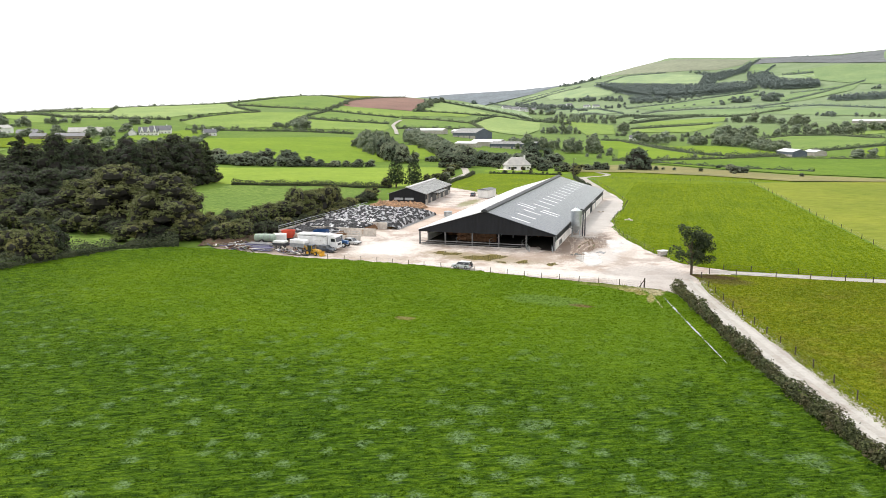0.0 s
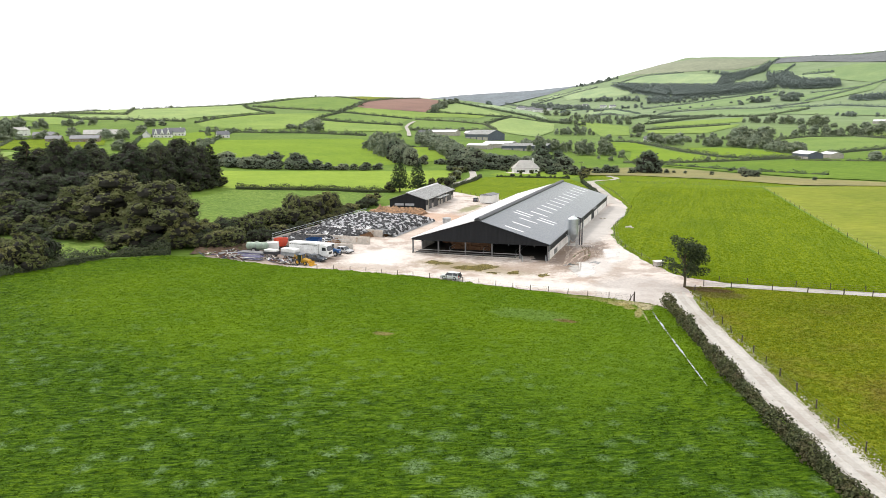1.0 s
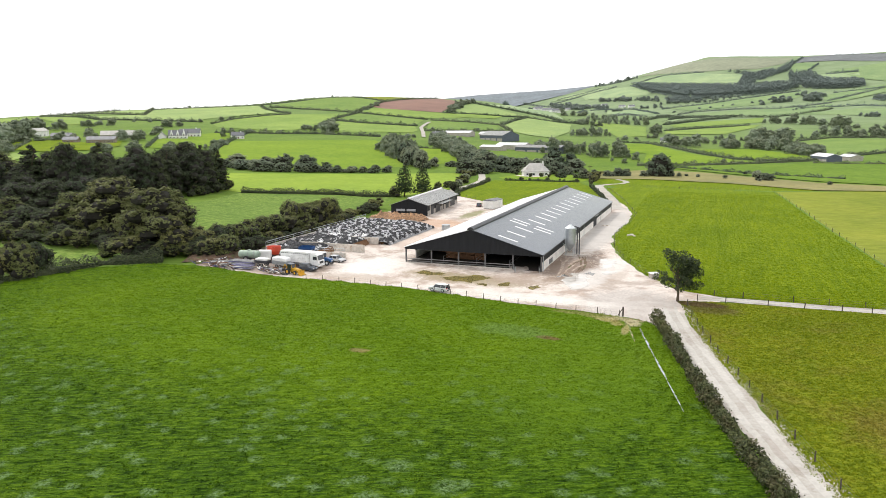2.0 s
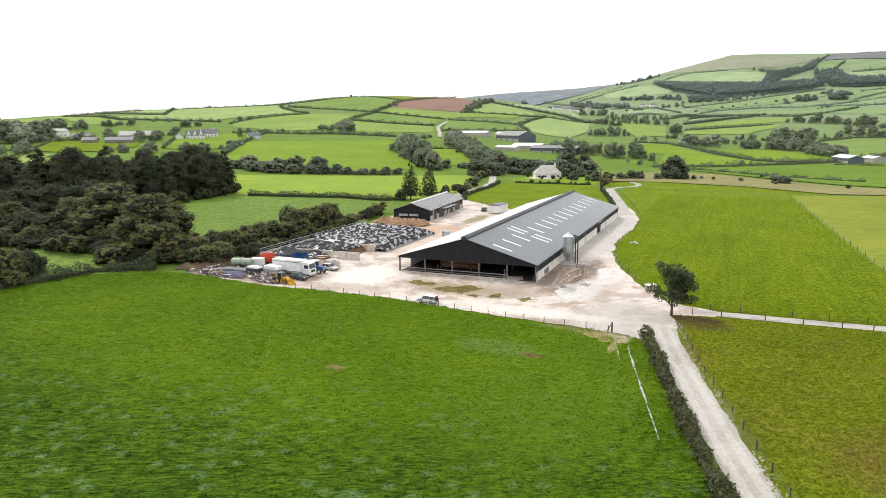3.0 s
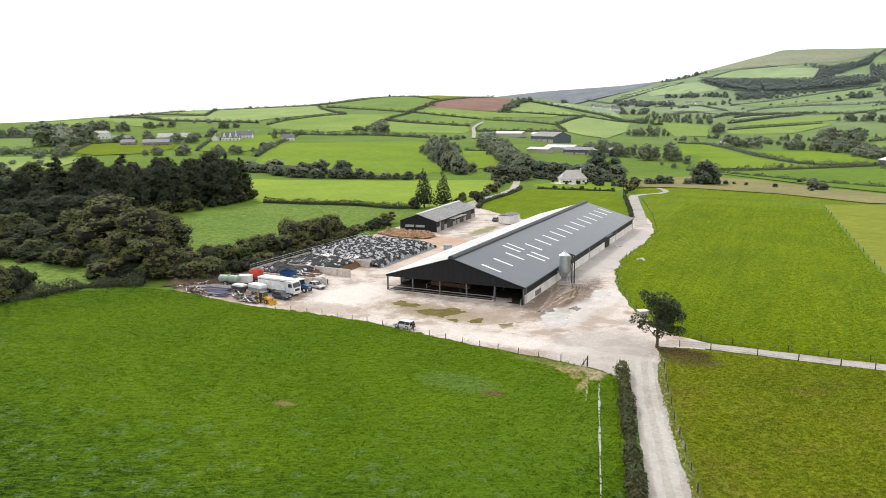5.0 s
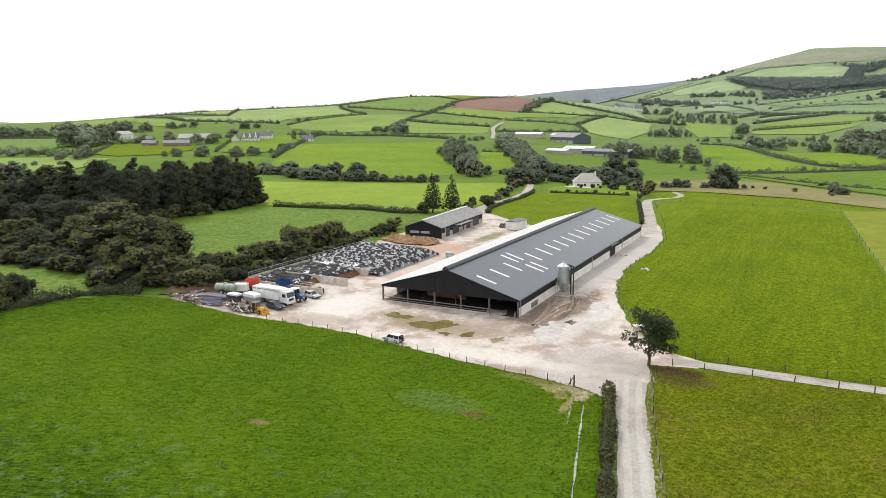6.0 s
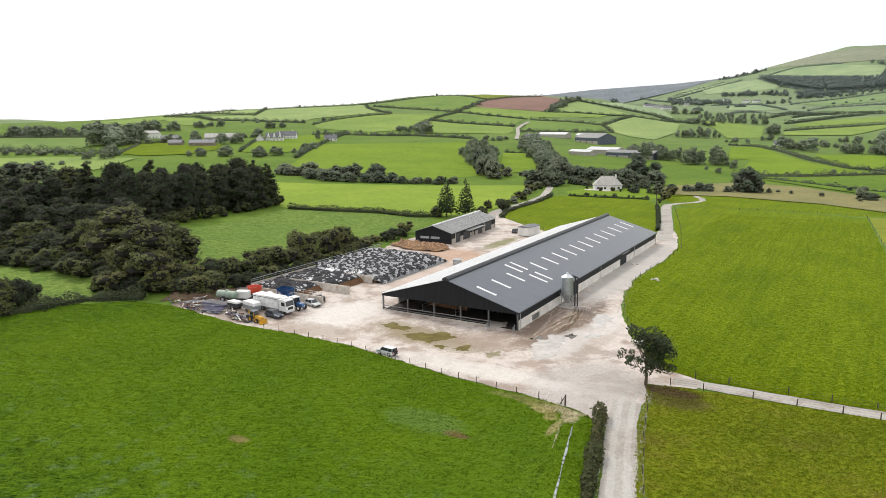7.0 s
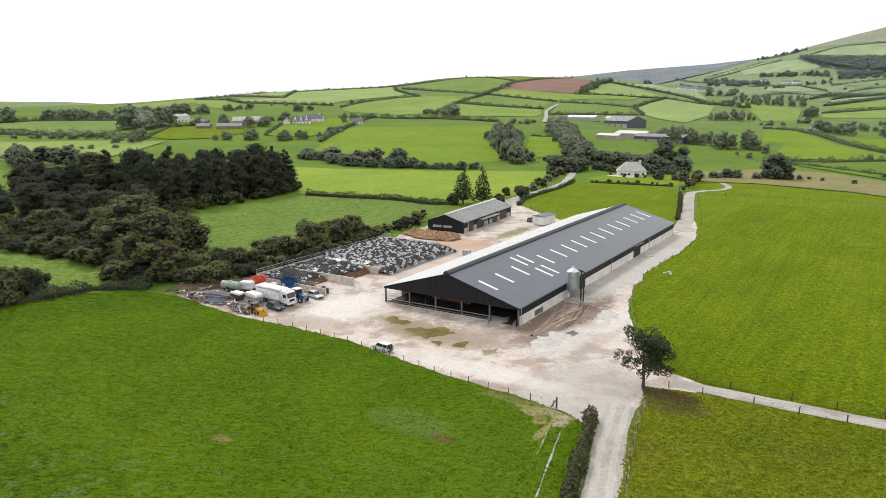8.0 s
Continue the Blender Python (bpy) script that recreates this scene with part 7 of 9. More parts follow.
for s in (-1, 1):
    for u in (-0.5, 0.5):
        wheel(cart, u, s * 0.95, 0.35, 0.22)


def scrap_rack(x, y, turn, n, label, mat, L=5.5, W=2.2):
    root = thing("gate_stack", x, y, ground_z(x, y) + 0.12, turn, label, "scrap")
    g = np.random.default_rng(int(abs(x * 10)))
    for k in range(n):
        m = pose(g.normal(0, 0.35), g.normal(0, 0.25), 0.12 + 0.22 * k, g.normal(0, 2), g.normal(0, 2), g.normal(0, 6))
        bm = bmesh.new()
        pipe(bm, [m @ Vector(q) for q in ((-L / 2, -W / 2, 0), (L / 2, -W / 2, 0), (L / 2, W / 2, 0), (-L / 2, W / 2, 0))], 0.06, 6, True)
        panel = part("gate_panel", bm, M[mat if k % 2 else "steel"], root)
        for i in range(1, 6):
            v = -W / 2 + W * i / 6
            bm = bmesh.new()
            tube(bm, m @ Vector((-L / 2, v, 0)), m @ Vector((L / 2, v, 0)), 0.055, None, 6)
            part("bar", bm, M[mat if k % 2 else "steel"], panel)
    return root


scrap_rack(-48.6, -18.2, 14, 5, "stack of faded blue tubular steel gates", "purple_steel")
scrap_rack(-46.2, -21.2, 4, 4, "stack of dark steel gates on the ground", "purple_steel", 5.0, 1.8)
scrap_rack(-53.6, -18.6, 30, 3, "pile of rusty tubular gates", "rust", 4.0, 1.8)


def scrap_heap(x, y, rx, ry, n, label, seed):
    root = thing("scrap_heap", x, y, ground_z(x, y) + 0.1, 0, label, "scrap")
    g = np.random.default_rng(seed)
    mats = ["rust", "post", "steel", "dark_steel", "pale_concrete", "white_wall", "purple_steel", "rust"]
    names = ["pipe", "plank", "panel", "beam"]
    for k in range(n):
        bm = bmesh.new()
        t = int(g.integers(4))
        L = g.uniform(0.6, 2.4)
        if t == 0:
            tube(bm, (-L / 2, 0, 0), (L / 2, 0, 0), g.uniform(0.04, 0.1), None, 7)
        elif t == 1:
            box(bm, -L / 2, L / 2, -0.11, 0.11, -0.025, 0.025)
        elif t == 2:
            box(bm, -L / 3, L / 3, -L / 4, L / 4, -0.02, 0.02)
        else:
            box(bm, -L / 2, L / 2, -0.07, 0.07, -0.07, 0.07)
        u, v = g.uniform(-1, 1), g.uniform(-1, 1)
        bmesh.ops.transform(bm, matrix=pose(u * rx, v * ry, 0.1 + g.uniform(0, 0.7) * (1 - abs(u) * 0.6), g.normal(0, 14), g.normal(0, 14), g.uniform(0, 180)), verts=bm.verts[:])
        part(names[t], bm, M[mats[int(g.integers(len(mats)))]], root)
    return root


scrap_heap(-41.5, -20.8, 3.2, 1.6, 34, "loose heap of scrap pipes, boards and panels", 3)
scrap_heap(-38.2, -21.4, 2.6, 1.4, 26, "loose heap of scrap pipes, boards and panels", 4)
scrap_heap(-52.2, -21.2, 3.0, 1.2, 26, "scatter of scrap metal at the field edge", 5)
scrap_heap(-57.4, -20.0, 2.6, 1.6, 24, "scatter of scrap metal and stones at the field edge", 6)
scrap_heap(-44.5, -12.6, 2.6, 1.3, 20, "loose scrap between the machines", 7)
scrap_heap(-49.5, -21.0, 4.2, 1.6, 44, "tangled heap of scrap metal and timber", 13)
scrap_heap(-55.0, -16.5, 2.6, 2.4, 34, "tangled heap of scrap metal and timber", 14)
scrap_heap(-46.0, -15.0, 2.2, 1.8, 24, "loose scrap between the machines", 15)
scrap_heap(-36.0, -22.6, 2.4, 0.9, 20, "scrap boards and pipes at the fence", 16)
scrap_heap(-44.8, -5.6, 2.6, 0.9, 14, "boards and pipes leaning by the clamp wall", 8)

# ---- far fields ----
sheet("heath_60", [(-1700, 3820), (-1300, 3965), (-900, 4015), (-640, 4025), (-480, 4000), (-520, 3850), (-700, 3550), (-1000, 3350), (-1500, 3300)], M["forest"], "forest on a far hill, blue haze in its colour", "field", 40.0, 1.2)
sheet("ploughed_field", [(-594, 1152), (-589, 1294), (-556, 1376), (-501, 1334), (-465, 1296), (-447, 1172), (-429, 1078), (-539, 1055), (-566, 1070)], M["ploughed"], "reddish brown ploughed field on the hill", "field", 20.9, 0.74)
sheet("field_51", [(-983, 954), (-898, 1026), (-806, 1044), (-739, 961), (-665, 899), (-700, 770), (-684, 718), (-773, 711), (-870, 716), (-966, 764), (-890, 791), (-865, 805)], M["hazy_hill_pale"], "pale yellowish green field under the ridge", "field", 18.9, 0.68)
sheet("field_52", [(-1122, 902), (-1059, 942), (-1012, 963), (-923, 861), (-915, 831), (-1045, 851)], M["hazy_hill_pale"], "narrow pale green field on the ridge", "field", 21.2, 0.76)
sheet("field_53", [(-1058, 762), (-958, 737), (-844, 684), (-778, 616), (-804, 598), (-942, 673)], M["hazy_hill_bright"], "rough olive field below the ridge", "field", 17.9, 0.66)
sheet("field_54", [(-1088, 620), (-1090, 724), (-1096, 787), (-972, 698), (-949, 648), (-889, 537), (-949, 528)], M["hazy_hill_bright"], "bright green field on the low ridge", "field", 18.9, 0.70)
sheet("field_55", [(-622, 679), (-648, 747), (-651, 838), (-625, 884), (-547, 952), (-526, 847), (-470, 695), (-486, 635), (-531, 635), (-579, 636)], M["hazy_hill_bright"], "bright yellow-green hill field beside a hedge", "field", 15.6, 0.60)
sheet("field_56", [(-760, 1047), (-765, 1227), (-707, 1252), (-612, 1184), (-556, 998), (-558, 976), (-662, 976), (-750, 1009)], M["hazy_hill_green"], "broad green field on the hill top", "field", 20.3, 0.75)
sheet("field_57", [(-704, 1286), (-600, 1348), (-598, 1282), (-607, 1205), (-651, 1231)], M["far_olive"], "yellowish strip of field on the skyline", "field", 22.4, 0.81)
sheet("field_58", [(-543, 986), (-555, 1054), (-426, 1070), (-377, 1102), (-324, 1120), (-324, 1070), (-367, 1042), (-415, 967), (-496, 969)], M["hazy_hill_bright"], "bright green strip below the ploughed land", "field", 18.2, 0.69)
sheet("field_59", [(-525, 858), (-534, 950), (-483, 942), (-406, 941), (-386, 857), (-431, 848)], M["hazy_hill_green"], "mid green strip field on the hill", "field", 16.6, 0.64)
sheet("field_60", [(-458, 682), (-512, 823), (-461, 821), (-375, 832), (-347, 776), (-338, 736), (-392, 695), (-423, 666)], M["hazy_hill_bright"], "bright green field below two hedges", "field", 14.4, 0.58)
sheet("field_61", [(-396, 940), (-339, 966), (-283, 958), (-259, 871), (-341, 795)], M["hazy_hill_green"], "mid green field beside a pale track", "field", 15.9, 0.63)
sheet("field_62", [(-423, 1122), (-446, 1250), (-440, 1298), (-382, 1253), (-291, 1167), (-319, 1140), (-391, 1110)], M["hazy_hill_pale"], "pale green hill field with a rounded top", "field", 20.0, 0.76)
sheet("field_63", [(-275, 967), (-284, 1058), (-281, 1139), (-235, 1121), (-192, 1095), (-164, 939), (-159, 798), (-197, 824), (-235, 872)], M["hazy_hill_pale"], "pale grazed field with scattered cattle marks", "field", 16.4, 0.66)
sheet("field_64", [(-441, 1319), (-392, 1363), (-823, 3271), (-272, 1324), (-218, 1173), (-272, 1231), (-372, 1298)], M["hazy_upland_pale"], "pale green field climbing beside a hedge", "field", 25.2, 0.93)
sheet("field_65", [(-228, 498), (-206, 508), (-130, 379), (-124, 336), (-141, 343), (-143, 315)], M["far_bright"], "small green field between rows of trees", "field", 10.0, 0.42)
sheet("field_66", [(-182, 1193), (-148, 1192), (-72, 1172), (-49, 937), (-86, 894), (-130, 1058)], M["hazy_hill_bright"], "olive green valley field below trees", "field", 17.5, 0.70)
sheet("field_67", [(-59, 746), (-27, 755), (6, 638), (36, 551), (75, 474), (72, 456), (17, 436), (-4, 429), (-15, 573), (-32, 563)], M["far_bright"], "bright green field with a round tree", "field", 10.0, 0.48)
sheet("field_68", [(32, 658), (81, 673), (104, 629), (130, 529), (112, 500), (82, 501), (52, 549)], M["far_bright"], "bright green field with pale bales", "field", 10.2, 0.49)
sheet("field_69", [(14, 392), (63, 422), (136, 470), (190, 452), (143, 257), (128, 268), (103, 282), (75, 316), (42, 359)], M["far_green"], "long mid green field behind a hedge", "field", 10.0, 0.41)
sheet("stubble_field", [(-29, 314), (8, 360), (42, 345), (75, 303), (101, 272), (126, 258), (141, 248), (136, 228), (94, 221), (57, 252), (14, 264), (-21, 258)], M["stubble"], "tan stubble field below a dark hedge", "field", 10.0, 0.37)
sheet("field_70", [(224, 1903), (330, 1990), (407, 2039), (527, 1873), (490, 1713), (397, 1755), (312, 1847)], M["hazy_upland"], "green slope field beyond the tree belt", "field", 29.4, 1.08)
sheet("field_71", [(-32, 1091), (23, 1185), (95, 1324), (128, 1399), (111, 1277), (58, 1052), (12, 1031), (-29, 1007)], M["hazy_hill_bright"], "bright strip field across the valley", "field", 18.7, 0.76)
sheet("field_72", [(-35, 1250), (-3, 1363), (152, 1791), (136, 1496), (29, 1284), (-22, 1200)], M["hazy_hill_bright"], "bright green field between two hedges", "field", 21.9, 0.86)
sheet("field_73", [(-49, 1393), (-5, 1697), (103, 1920), (81, 1822), (-15, 1391), (-44, 1323)], M["hazy_upland_pale"], "pale narrow field on the slope", "field", 24.7, 0.95)
sheet("field_74", [(-348, 2585), (-236, 2478), (-147, 2274), (-255, 2335), (-325, 2437)], M["hazy_upland_pale"], "pale field beside the far village", "field", 36.8, 1.33)
sheet("field_75", [(-48, 2113), (83, 2173), (198, 2149), (294, 2146), (350, 2190), (336, 2067), (272, 1921), (182, 1863), (109, 1973)], M["hazy_upland"], "green slope field below a hedge", "field", 31.6, 1.17)
sheet("field_76", [(-118, 2436), (17, 2446), (131, 2498), (264, 2540), (302, 2543), (286, 2413), (176, 2300), (-41, 2281)], M["hazy_upland"], "long bright strip on the slope", "field", 36.8, 1.33)
sheet("field_77", [(-327, 3323), (-197, 3387), (-50, 3273), (130, 3092), (101, 2844), (-80, 2983), (-271, 3210)], M["hazy_upland_pale"], "pale mountain field above the plantation", "field", 47.2, 1.65)
sheet("field_78", [(-589, 3364), (-442, 3362), (-345, 3272), (-210, 3007), (-235, 2911), (-421, 3063), (-533, 3176)], M["hazy_upland_pale"], "pale green mountain field on the shoulder", "field", 47.7, 1.67)
sheet("field_79", [(-748, 3395), (-680, 3494), (-541, 3487), (-432, 3398), (-496, 3347), (-622, 3344)], M["hazy_upland_pale"], "pale field against the far ridge", "field", 51.5, 1.79)
sheet("field_80", [(301, 3130), (340, 3318), (412, 3238), (363, 3033), (326, 2995)], M["hazy_upland"], "green field under the dark heather", "field", 47.1, 1.66)
sheet("field_81", [(-135, 2821), (-49, 2770), (-54, 2680), (-115, 2706)], M["hazy_upland_pale"], "small pale clearing in the plantation", "field", 41.2, 1.49)
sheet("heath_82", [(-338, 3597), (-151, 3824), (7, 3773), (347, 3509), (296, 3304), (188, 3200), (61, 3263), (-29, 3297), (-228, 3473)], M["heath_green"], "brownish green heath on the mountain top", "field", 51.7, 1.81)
sheet("field_83", [(453, 3008), (636, 3124), (779, 2981), (675, 2517), (586, 2630), (505, 2759)], M["hazy_upland"], "broad green field under the heather", "field", 43.6, 1.57)
sheet("field_84", [(308, 2910), (427, 2925), (524, 2919), (516, 2814), (426, 2759), (315, 2789)], M["hazy_upland_pale"], "pale field along the plantation", "field", 43.4, 1.56)
sheet("field_85", [(354, 2411), (486, 2545), (630, 2628), (565, 2448), (395, 2257), (339, 2243)], M["hazy_upland"], "bright strip field below the plantation", "field", 37.3, 1.38)
sheet("field_86", [(148, 859), (191, 942), (286, 855), (247, 692), (150, 565), (125, 587)], M["hazy_hill_green"], "green field below the tree belt", "field", 13.1, 0.65)
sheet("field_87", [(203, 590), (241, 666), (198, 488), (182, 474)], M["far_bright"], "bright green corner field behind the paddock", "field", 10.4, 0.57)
sheet("field_88", [(265, 988), (366, 1193), (325, 1020), (263, 950)], M["hazy_hill_bright"], "olive field among trees", "field", 17.5, 0.79)
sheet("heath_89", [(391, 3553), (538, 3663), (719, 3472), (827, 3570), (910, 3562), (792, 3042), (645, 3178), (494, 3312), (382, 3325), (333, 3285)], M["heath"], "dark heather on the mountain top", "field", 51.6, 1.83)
sheet("field_90", [(-860, 317), (-854, 355), (-729, 406), (-624, 338), (-581, 268), (-635, 259), (-731, 280), (-759, 270)], M["hazy_hill_green"], "flat green field by distant houses", "field", 12.9, 0.66)
sheet("field_91", [(-585, 340), (-608, 369), (-585, 396), (-531, 374), (-511, 402), (-462, 351), (-446, 304), (-466, 273), (-503, 278)], M["meadow"], "deep green field behind the wood", "field", 10.8, 0.60)
sheet("field_92", [(-429, 350), (-507, 448), (-508, 484), (-524, 561), (-496, 571), (-441, 493), (-399, 410), (-385, 360), (-404, 346)], M["far_bright"], "bright green field by white houses", "field", 11.0, 0.61)
sheet("field_93", [(-587, 189), (-557, 202), (-501, 241), (-452, 257), (-407, 200), (-381, 161), (-328, 124), (-370, 106), (-427, 114)], M["far_pale"], "pale rough field with scrub", "field", 10.0, 0.54)
sheet("field_94", [(-367, 101), (-355, 130), (-348, 141), (-333, 128), (-358, 100)], M["far_green"], "grassy gap beyond the wood", "field", 10.0, 0.50)


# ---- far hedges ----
hedge([(-1085, 783), (-1098, 871), (-1100, 981)], 4.4, 3.4, "dark hedgerow between distant fields", "leaf_far_haze", 1.71, 0.6, 0.75)
hedge([(-1094, 870), (-856, 793), (-1021, 989)], 4.2, 3.2, "dark hedgerow between distant fields", "leaf_far_haze", 1.63, 0.6, 0.75)
hedge([(-1049, 760), (-968, 758), (-853, 695), (-773, 699), (-665, 703)], 4.8, 3.7, "dark hedgerow between distant fields", "leaf_far_haze", 1.40, 0.6, 0.75)
hedge([(-990, 956), (-940, 990), (-888, 1013), (-820, 1034), (-793, 1093), (-768, 1162)], 4.3, 3.3, "dark hedgerow between distant fields", "leaf_far_haze", 1.67, 0.6, 0.75)
hedge([(-630, 686), (-653, 767), (-648, 851), (-631, 892)], 3.9, 3.0, "dark hedgerow between distant fields", "leaf_far_haze", 1.30, 0.6, 0.75)
hedge([(-786, 1026), (-733, 962), (-666, 910), (-633, 891)], 3.8, 2.9, "dark hedgerow between distant fields", "leaf_far_haze", 1.47, 0.6, 0.75)
hedge([(-746, 997), (-659, 972), (-552, 969)], 4.4, 3.4, "dark hedgerow between distant fields", "leaf_far_haze", 1.47, 0.6, 0.75)
hedge([(-548, 961), (-569, 1079), (-589, 1155), (-584, 1226), (-568, 1308), (-549, 1360)], 4.8, 3.7, "dark hedgerow between distant fields", "leaf_far_haze", 1.62, 0.6, 0.75)
hedge([(-768, 1162), (-749, 1224), (-715, 1266), (-628, 1207), (-595, 1181)], 3.6, 2.8, "dark hedgerow between distant fields", "leaf_far_haze", 1.71, 0.6, 0.75)
hedge([(-454, 674), (-505, 795), (-533, 886), (-544, 975)], 4.8, 3.7, "dark hedgerow between distant fields", "leaf_far_haze", 1.25, 0.6, 0.75)
hedge([(-521, 839), (-465, 829), (-411, 838), (-376, 843)], 4.7, 3.6, "dark hedgerow between distant fields", "leaf_far_haze", 1.22, 0.6, 0.75)
hedge([(-540, 967), (-481, 960), (-405, 954)], 4.0, 3.1, "dark hedgerow between distant fields", "leaf_far_haze", 1.36, 0.6, 0.75)
hedge([(-418, 1078), (-437, 1171), (-452, 1297)], 6.7, 5.1, "dark hedgerow between distant fields", "leaf_far_haze", 1.56, 0.6, 0.75)
hedge([(-423, 1068), (-377, 1102), (-320, 1125), (-284, 1149)], 4.3, 3.3, "dark hedgerow between distant fields", "leaf_far_haze", 1.46, 0.6, 0.75)
hedge([(-398, 950), (-332, 974), (-283, 970)], 4.4, 3.4, "dark hedgerow between distant fields", "leaf_far_haze", 1.30, 0.6, 0.75)
hedge([(-283, 970), (-287, 1066), (-284, 1149)], 4.7, 3.6, "dark hedgerow between distant fields", "leaf_far_haze", 1.38, 0.6, 0.75)
hedge([(-336, 776), (-295, 819), (-235, 872)], 4.3, 3.3, "dark hedgerow between distant fields", "leaf_far_haze", 1.13, 0.6, 0.75)
hedge([(-283, 970), (-236, 871)], 4.2, 3.2, "dark hedgerow between distant fields", "leaf_far_haze", 1.23, 0.6, 0.75)
hedge([(-445, 1311), (-364, 1271), (-267, 1207), (-205, 1120), (-178, 1184)], 5.3, 4.1, "dark hedgerow between distant fields", "leaf_far_haze", 1.56, 0.6, 0.75)
hedge([(-492, 583), (-452, 598), (-420, 626), (-370, 638), (-338, 638)], 5.1, 3.9, "dark hedgerow between distant fields", "leaf_far_haze", 0.99, 0.6, 0.75)
hedge([(-344, 332), (-413, 438), (-475, 550), (-492, 583)], 3.7, 2.8, "dark hedgerow between distant fields", "leaf_far_haze", 0.87, 0.6, 0.75)
hedge([(-230, 506), (-205, 509)], 2.7, 2.0, "dark hedgerow between distant fields", "leaf_far_haze", 0.80, 0.6, 0.75)
hedge([(-66, 778), (-35, 774), (-4, 709), (31, 591), (64, 510), (89, 489), (128, 502)], 3.6, 2.8, "dark hedgerow between distant fields", "leaf_far_haze", 0.85, 0.6, 0.75)
hedge([(-7, 411), (34, 426), (76, 457), (116, 488), (143, 504)], 3.4, 2.6, "dark hedgerow between distant fields", "leaf_far_haze", 0.80, 0.6, 0.75)
hedge([(12, 400), (40, 379), (73, 342), (101, 320), (118, 306)], 2.1, 1.6, "dark hedgerow between distant fields", "leaf_far_haze", 0.80, 0.6, 0.75)
hedge([(-35, 1103), (22, 1215), (105, 1348)], 3.9, 3.0, "dark hedgerow between distant fields", "leaf_far_haze", 1.51, 0.6, 0.75)
hedge([(-47, 1255), (4, 1434), (81, 1865), (167, 1815), (248, 1916), (334, 2051)], 6.2, 4.7, "dark hedgerow between distant fields", "leaf_far_haze", 2.07, 0.6, 0.75)
hedge([(-85, 1390), (-29, 1945), (109, 1945)], 5.4, 4.1, "dark hedgerow between distant fields", "leaf_far_haze", 2.11, 0.6, 0.75)
hedge([(-69, 2158), (-25, 2229), (99, 2214), (212, 2139), (353, 2219)], 6.2, 4.8, "dark hedgerow between distant fields", "leaf_mountain_haze", 2.59, 0.6, 0.75)
hedge([(-138, 2420), (17, 2446), (118, 2495), (219, 2544), (301, 2571)], 8.0, 6.1, "dark hedgerow between distant fields", "leaf_mountain_haze", 2.93, 0.6, 0.75)
hedge([(-167, 1382), (-116, 2147), (-48, 2051)], 4.5, 3.5, "dark hedgerow between distant fields", "leaf_mountain_haze", 2.23, 0.6, 0.75)
hedge([(-431, 2713), (-240, 2518), (-132, 2238)], 6.0, 4.6, "dark hedgerow between distant fields", "leaf_mountain_haze", 2.94, 0.6, 0.75)
hedge([(-334, 3302), (-221, 3389), (-28, 3281)], 7.9, 6.1, "dark hedgerow between distant fields", "leaf_mountain_haze", 3.86, 0.6, 0.75)
hedge([(-713, 3268), (-571, 3357), (-422, 3398)], 9.4, 7.2, "dark hedgerow between distant fields", "leaf_mountain_haze", 3.93, 0.6, 0.75)
hedge([(-713, 3389), (-611, 3427), (-513, 3480)], 8.2, 6.3, "dark hedgerow between distant fields", "leaf_mountain_haze", 4.04, 0.6, 0.75)
hedge([(295, 3118), (352, 3375)], 7.7, 5.9, "dark hedgerow between distant fields", "leaf_mountain_haze", 3.78, 0.6, 0.75)
hedge([(351, 2981), (421, 3232)], 7.4, 5.7, "dark hedgerow between distant fields", "leaf_mountain_haze", 3.63, 0.6, 0.75)
hedge([(-539, 3640), (-421, 3583), (-348, 3601)], 11.4, 8.8, "dark hedgerow between distant fields", "leaf_mountain_haze", 4.20, 0.6, 0.75)
hedge([(-284, 1149), (-225, 1121), (-177, 1128)], 3.7, 2.8, "dark hedgerow between distant fields", "leaf_far_haze", 1.45, 0.6, 0.75)
hedge([(-406, 1411), (-829, 3290), (-607, 2908), (-233, 1488)], 6.6, 5.0, "dark hedgerow between distant fields", "leaf_mountain_haze", 2.76, 0.6, 0.75)
hedge([(-906, 3473), (-693, 3182), (-505, 2873)], 7.7, 5.9, "dark hedgerow between distant fields", "leaf_mountain_haze", 3.78, 0.6, 0.75)
hedge([(-49, 1415), (13, 1958)], 5.2, 4.0, "dark hedgerow between distant fields", "leaf_far_haze", 2.03, 0.6, 0.75)
hedge([(-4, 2581), (119, 2577), (204, 2582)], 6.2, 4.7, "dark hedgerow between distant fields", "leaf_mountain_haze", 3.02, 0.6, 0.75)
hedge([(257, 2120), (360, 2106), (418, 2106), (542, 1939)], 6.0, 4.6, "dark hedgerow between distant fields", "leaf_mountain_haze", 2.50, 0.6, 0.75)
hedge([(350, 2269), (467, 2420), (639, 2637)], 7.0, 5.4, "dark hedgerow between distant fields", "leaf_mountain_haze", 2.93, 0.6, 0.75)
hedge([(390, 2466), (532, 2516)], 6.1, 4.7, "dark hedgerow between distant fields", "leaf_mountain_haze", 2.98, 0.6, 0.75)
hedge([(119, 463), (188, 445)], 2.3, 1.8, "dark hedgerow between distant fields", "leaf_far_haze", 0.80, 0.6, 0.75)
hedge([(145, 876), (194, 960), (253, 971), (286, 855)], 4.1, 3.2, "dark hedgerow between distant fields", "leaf_far_haze", 1.21, 0.6, 0.75)
hedge([(147, 546), (197, 613), (244, 679)], 3.7, 2.8, "dark hedgerow between distant fields", "leaf_far_haze", 0.87, 0.6, 0.75)
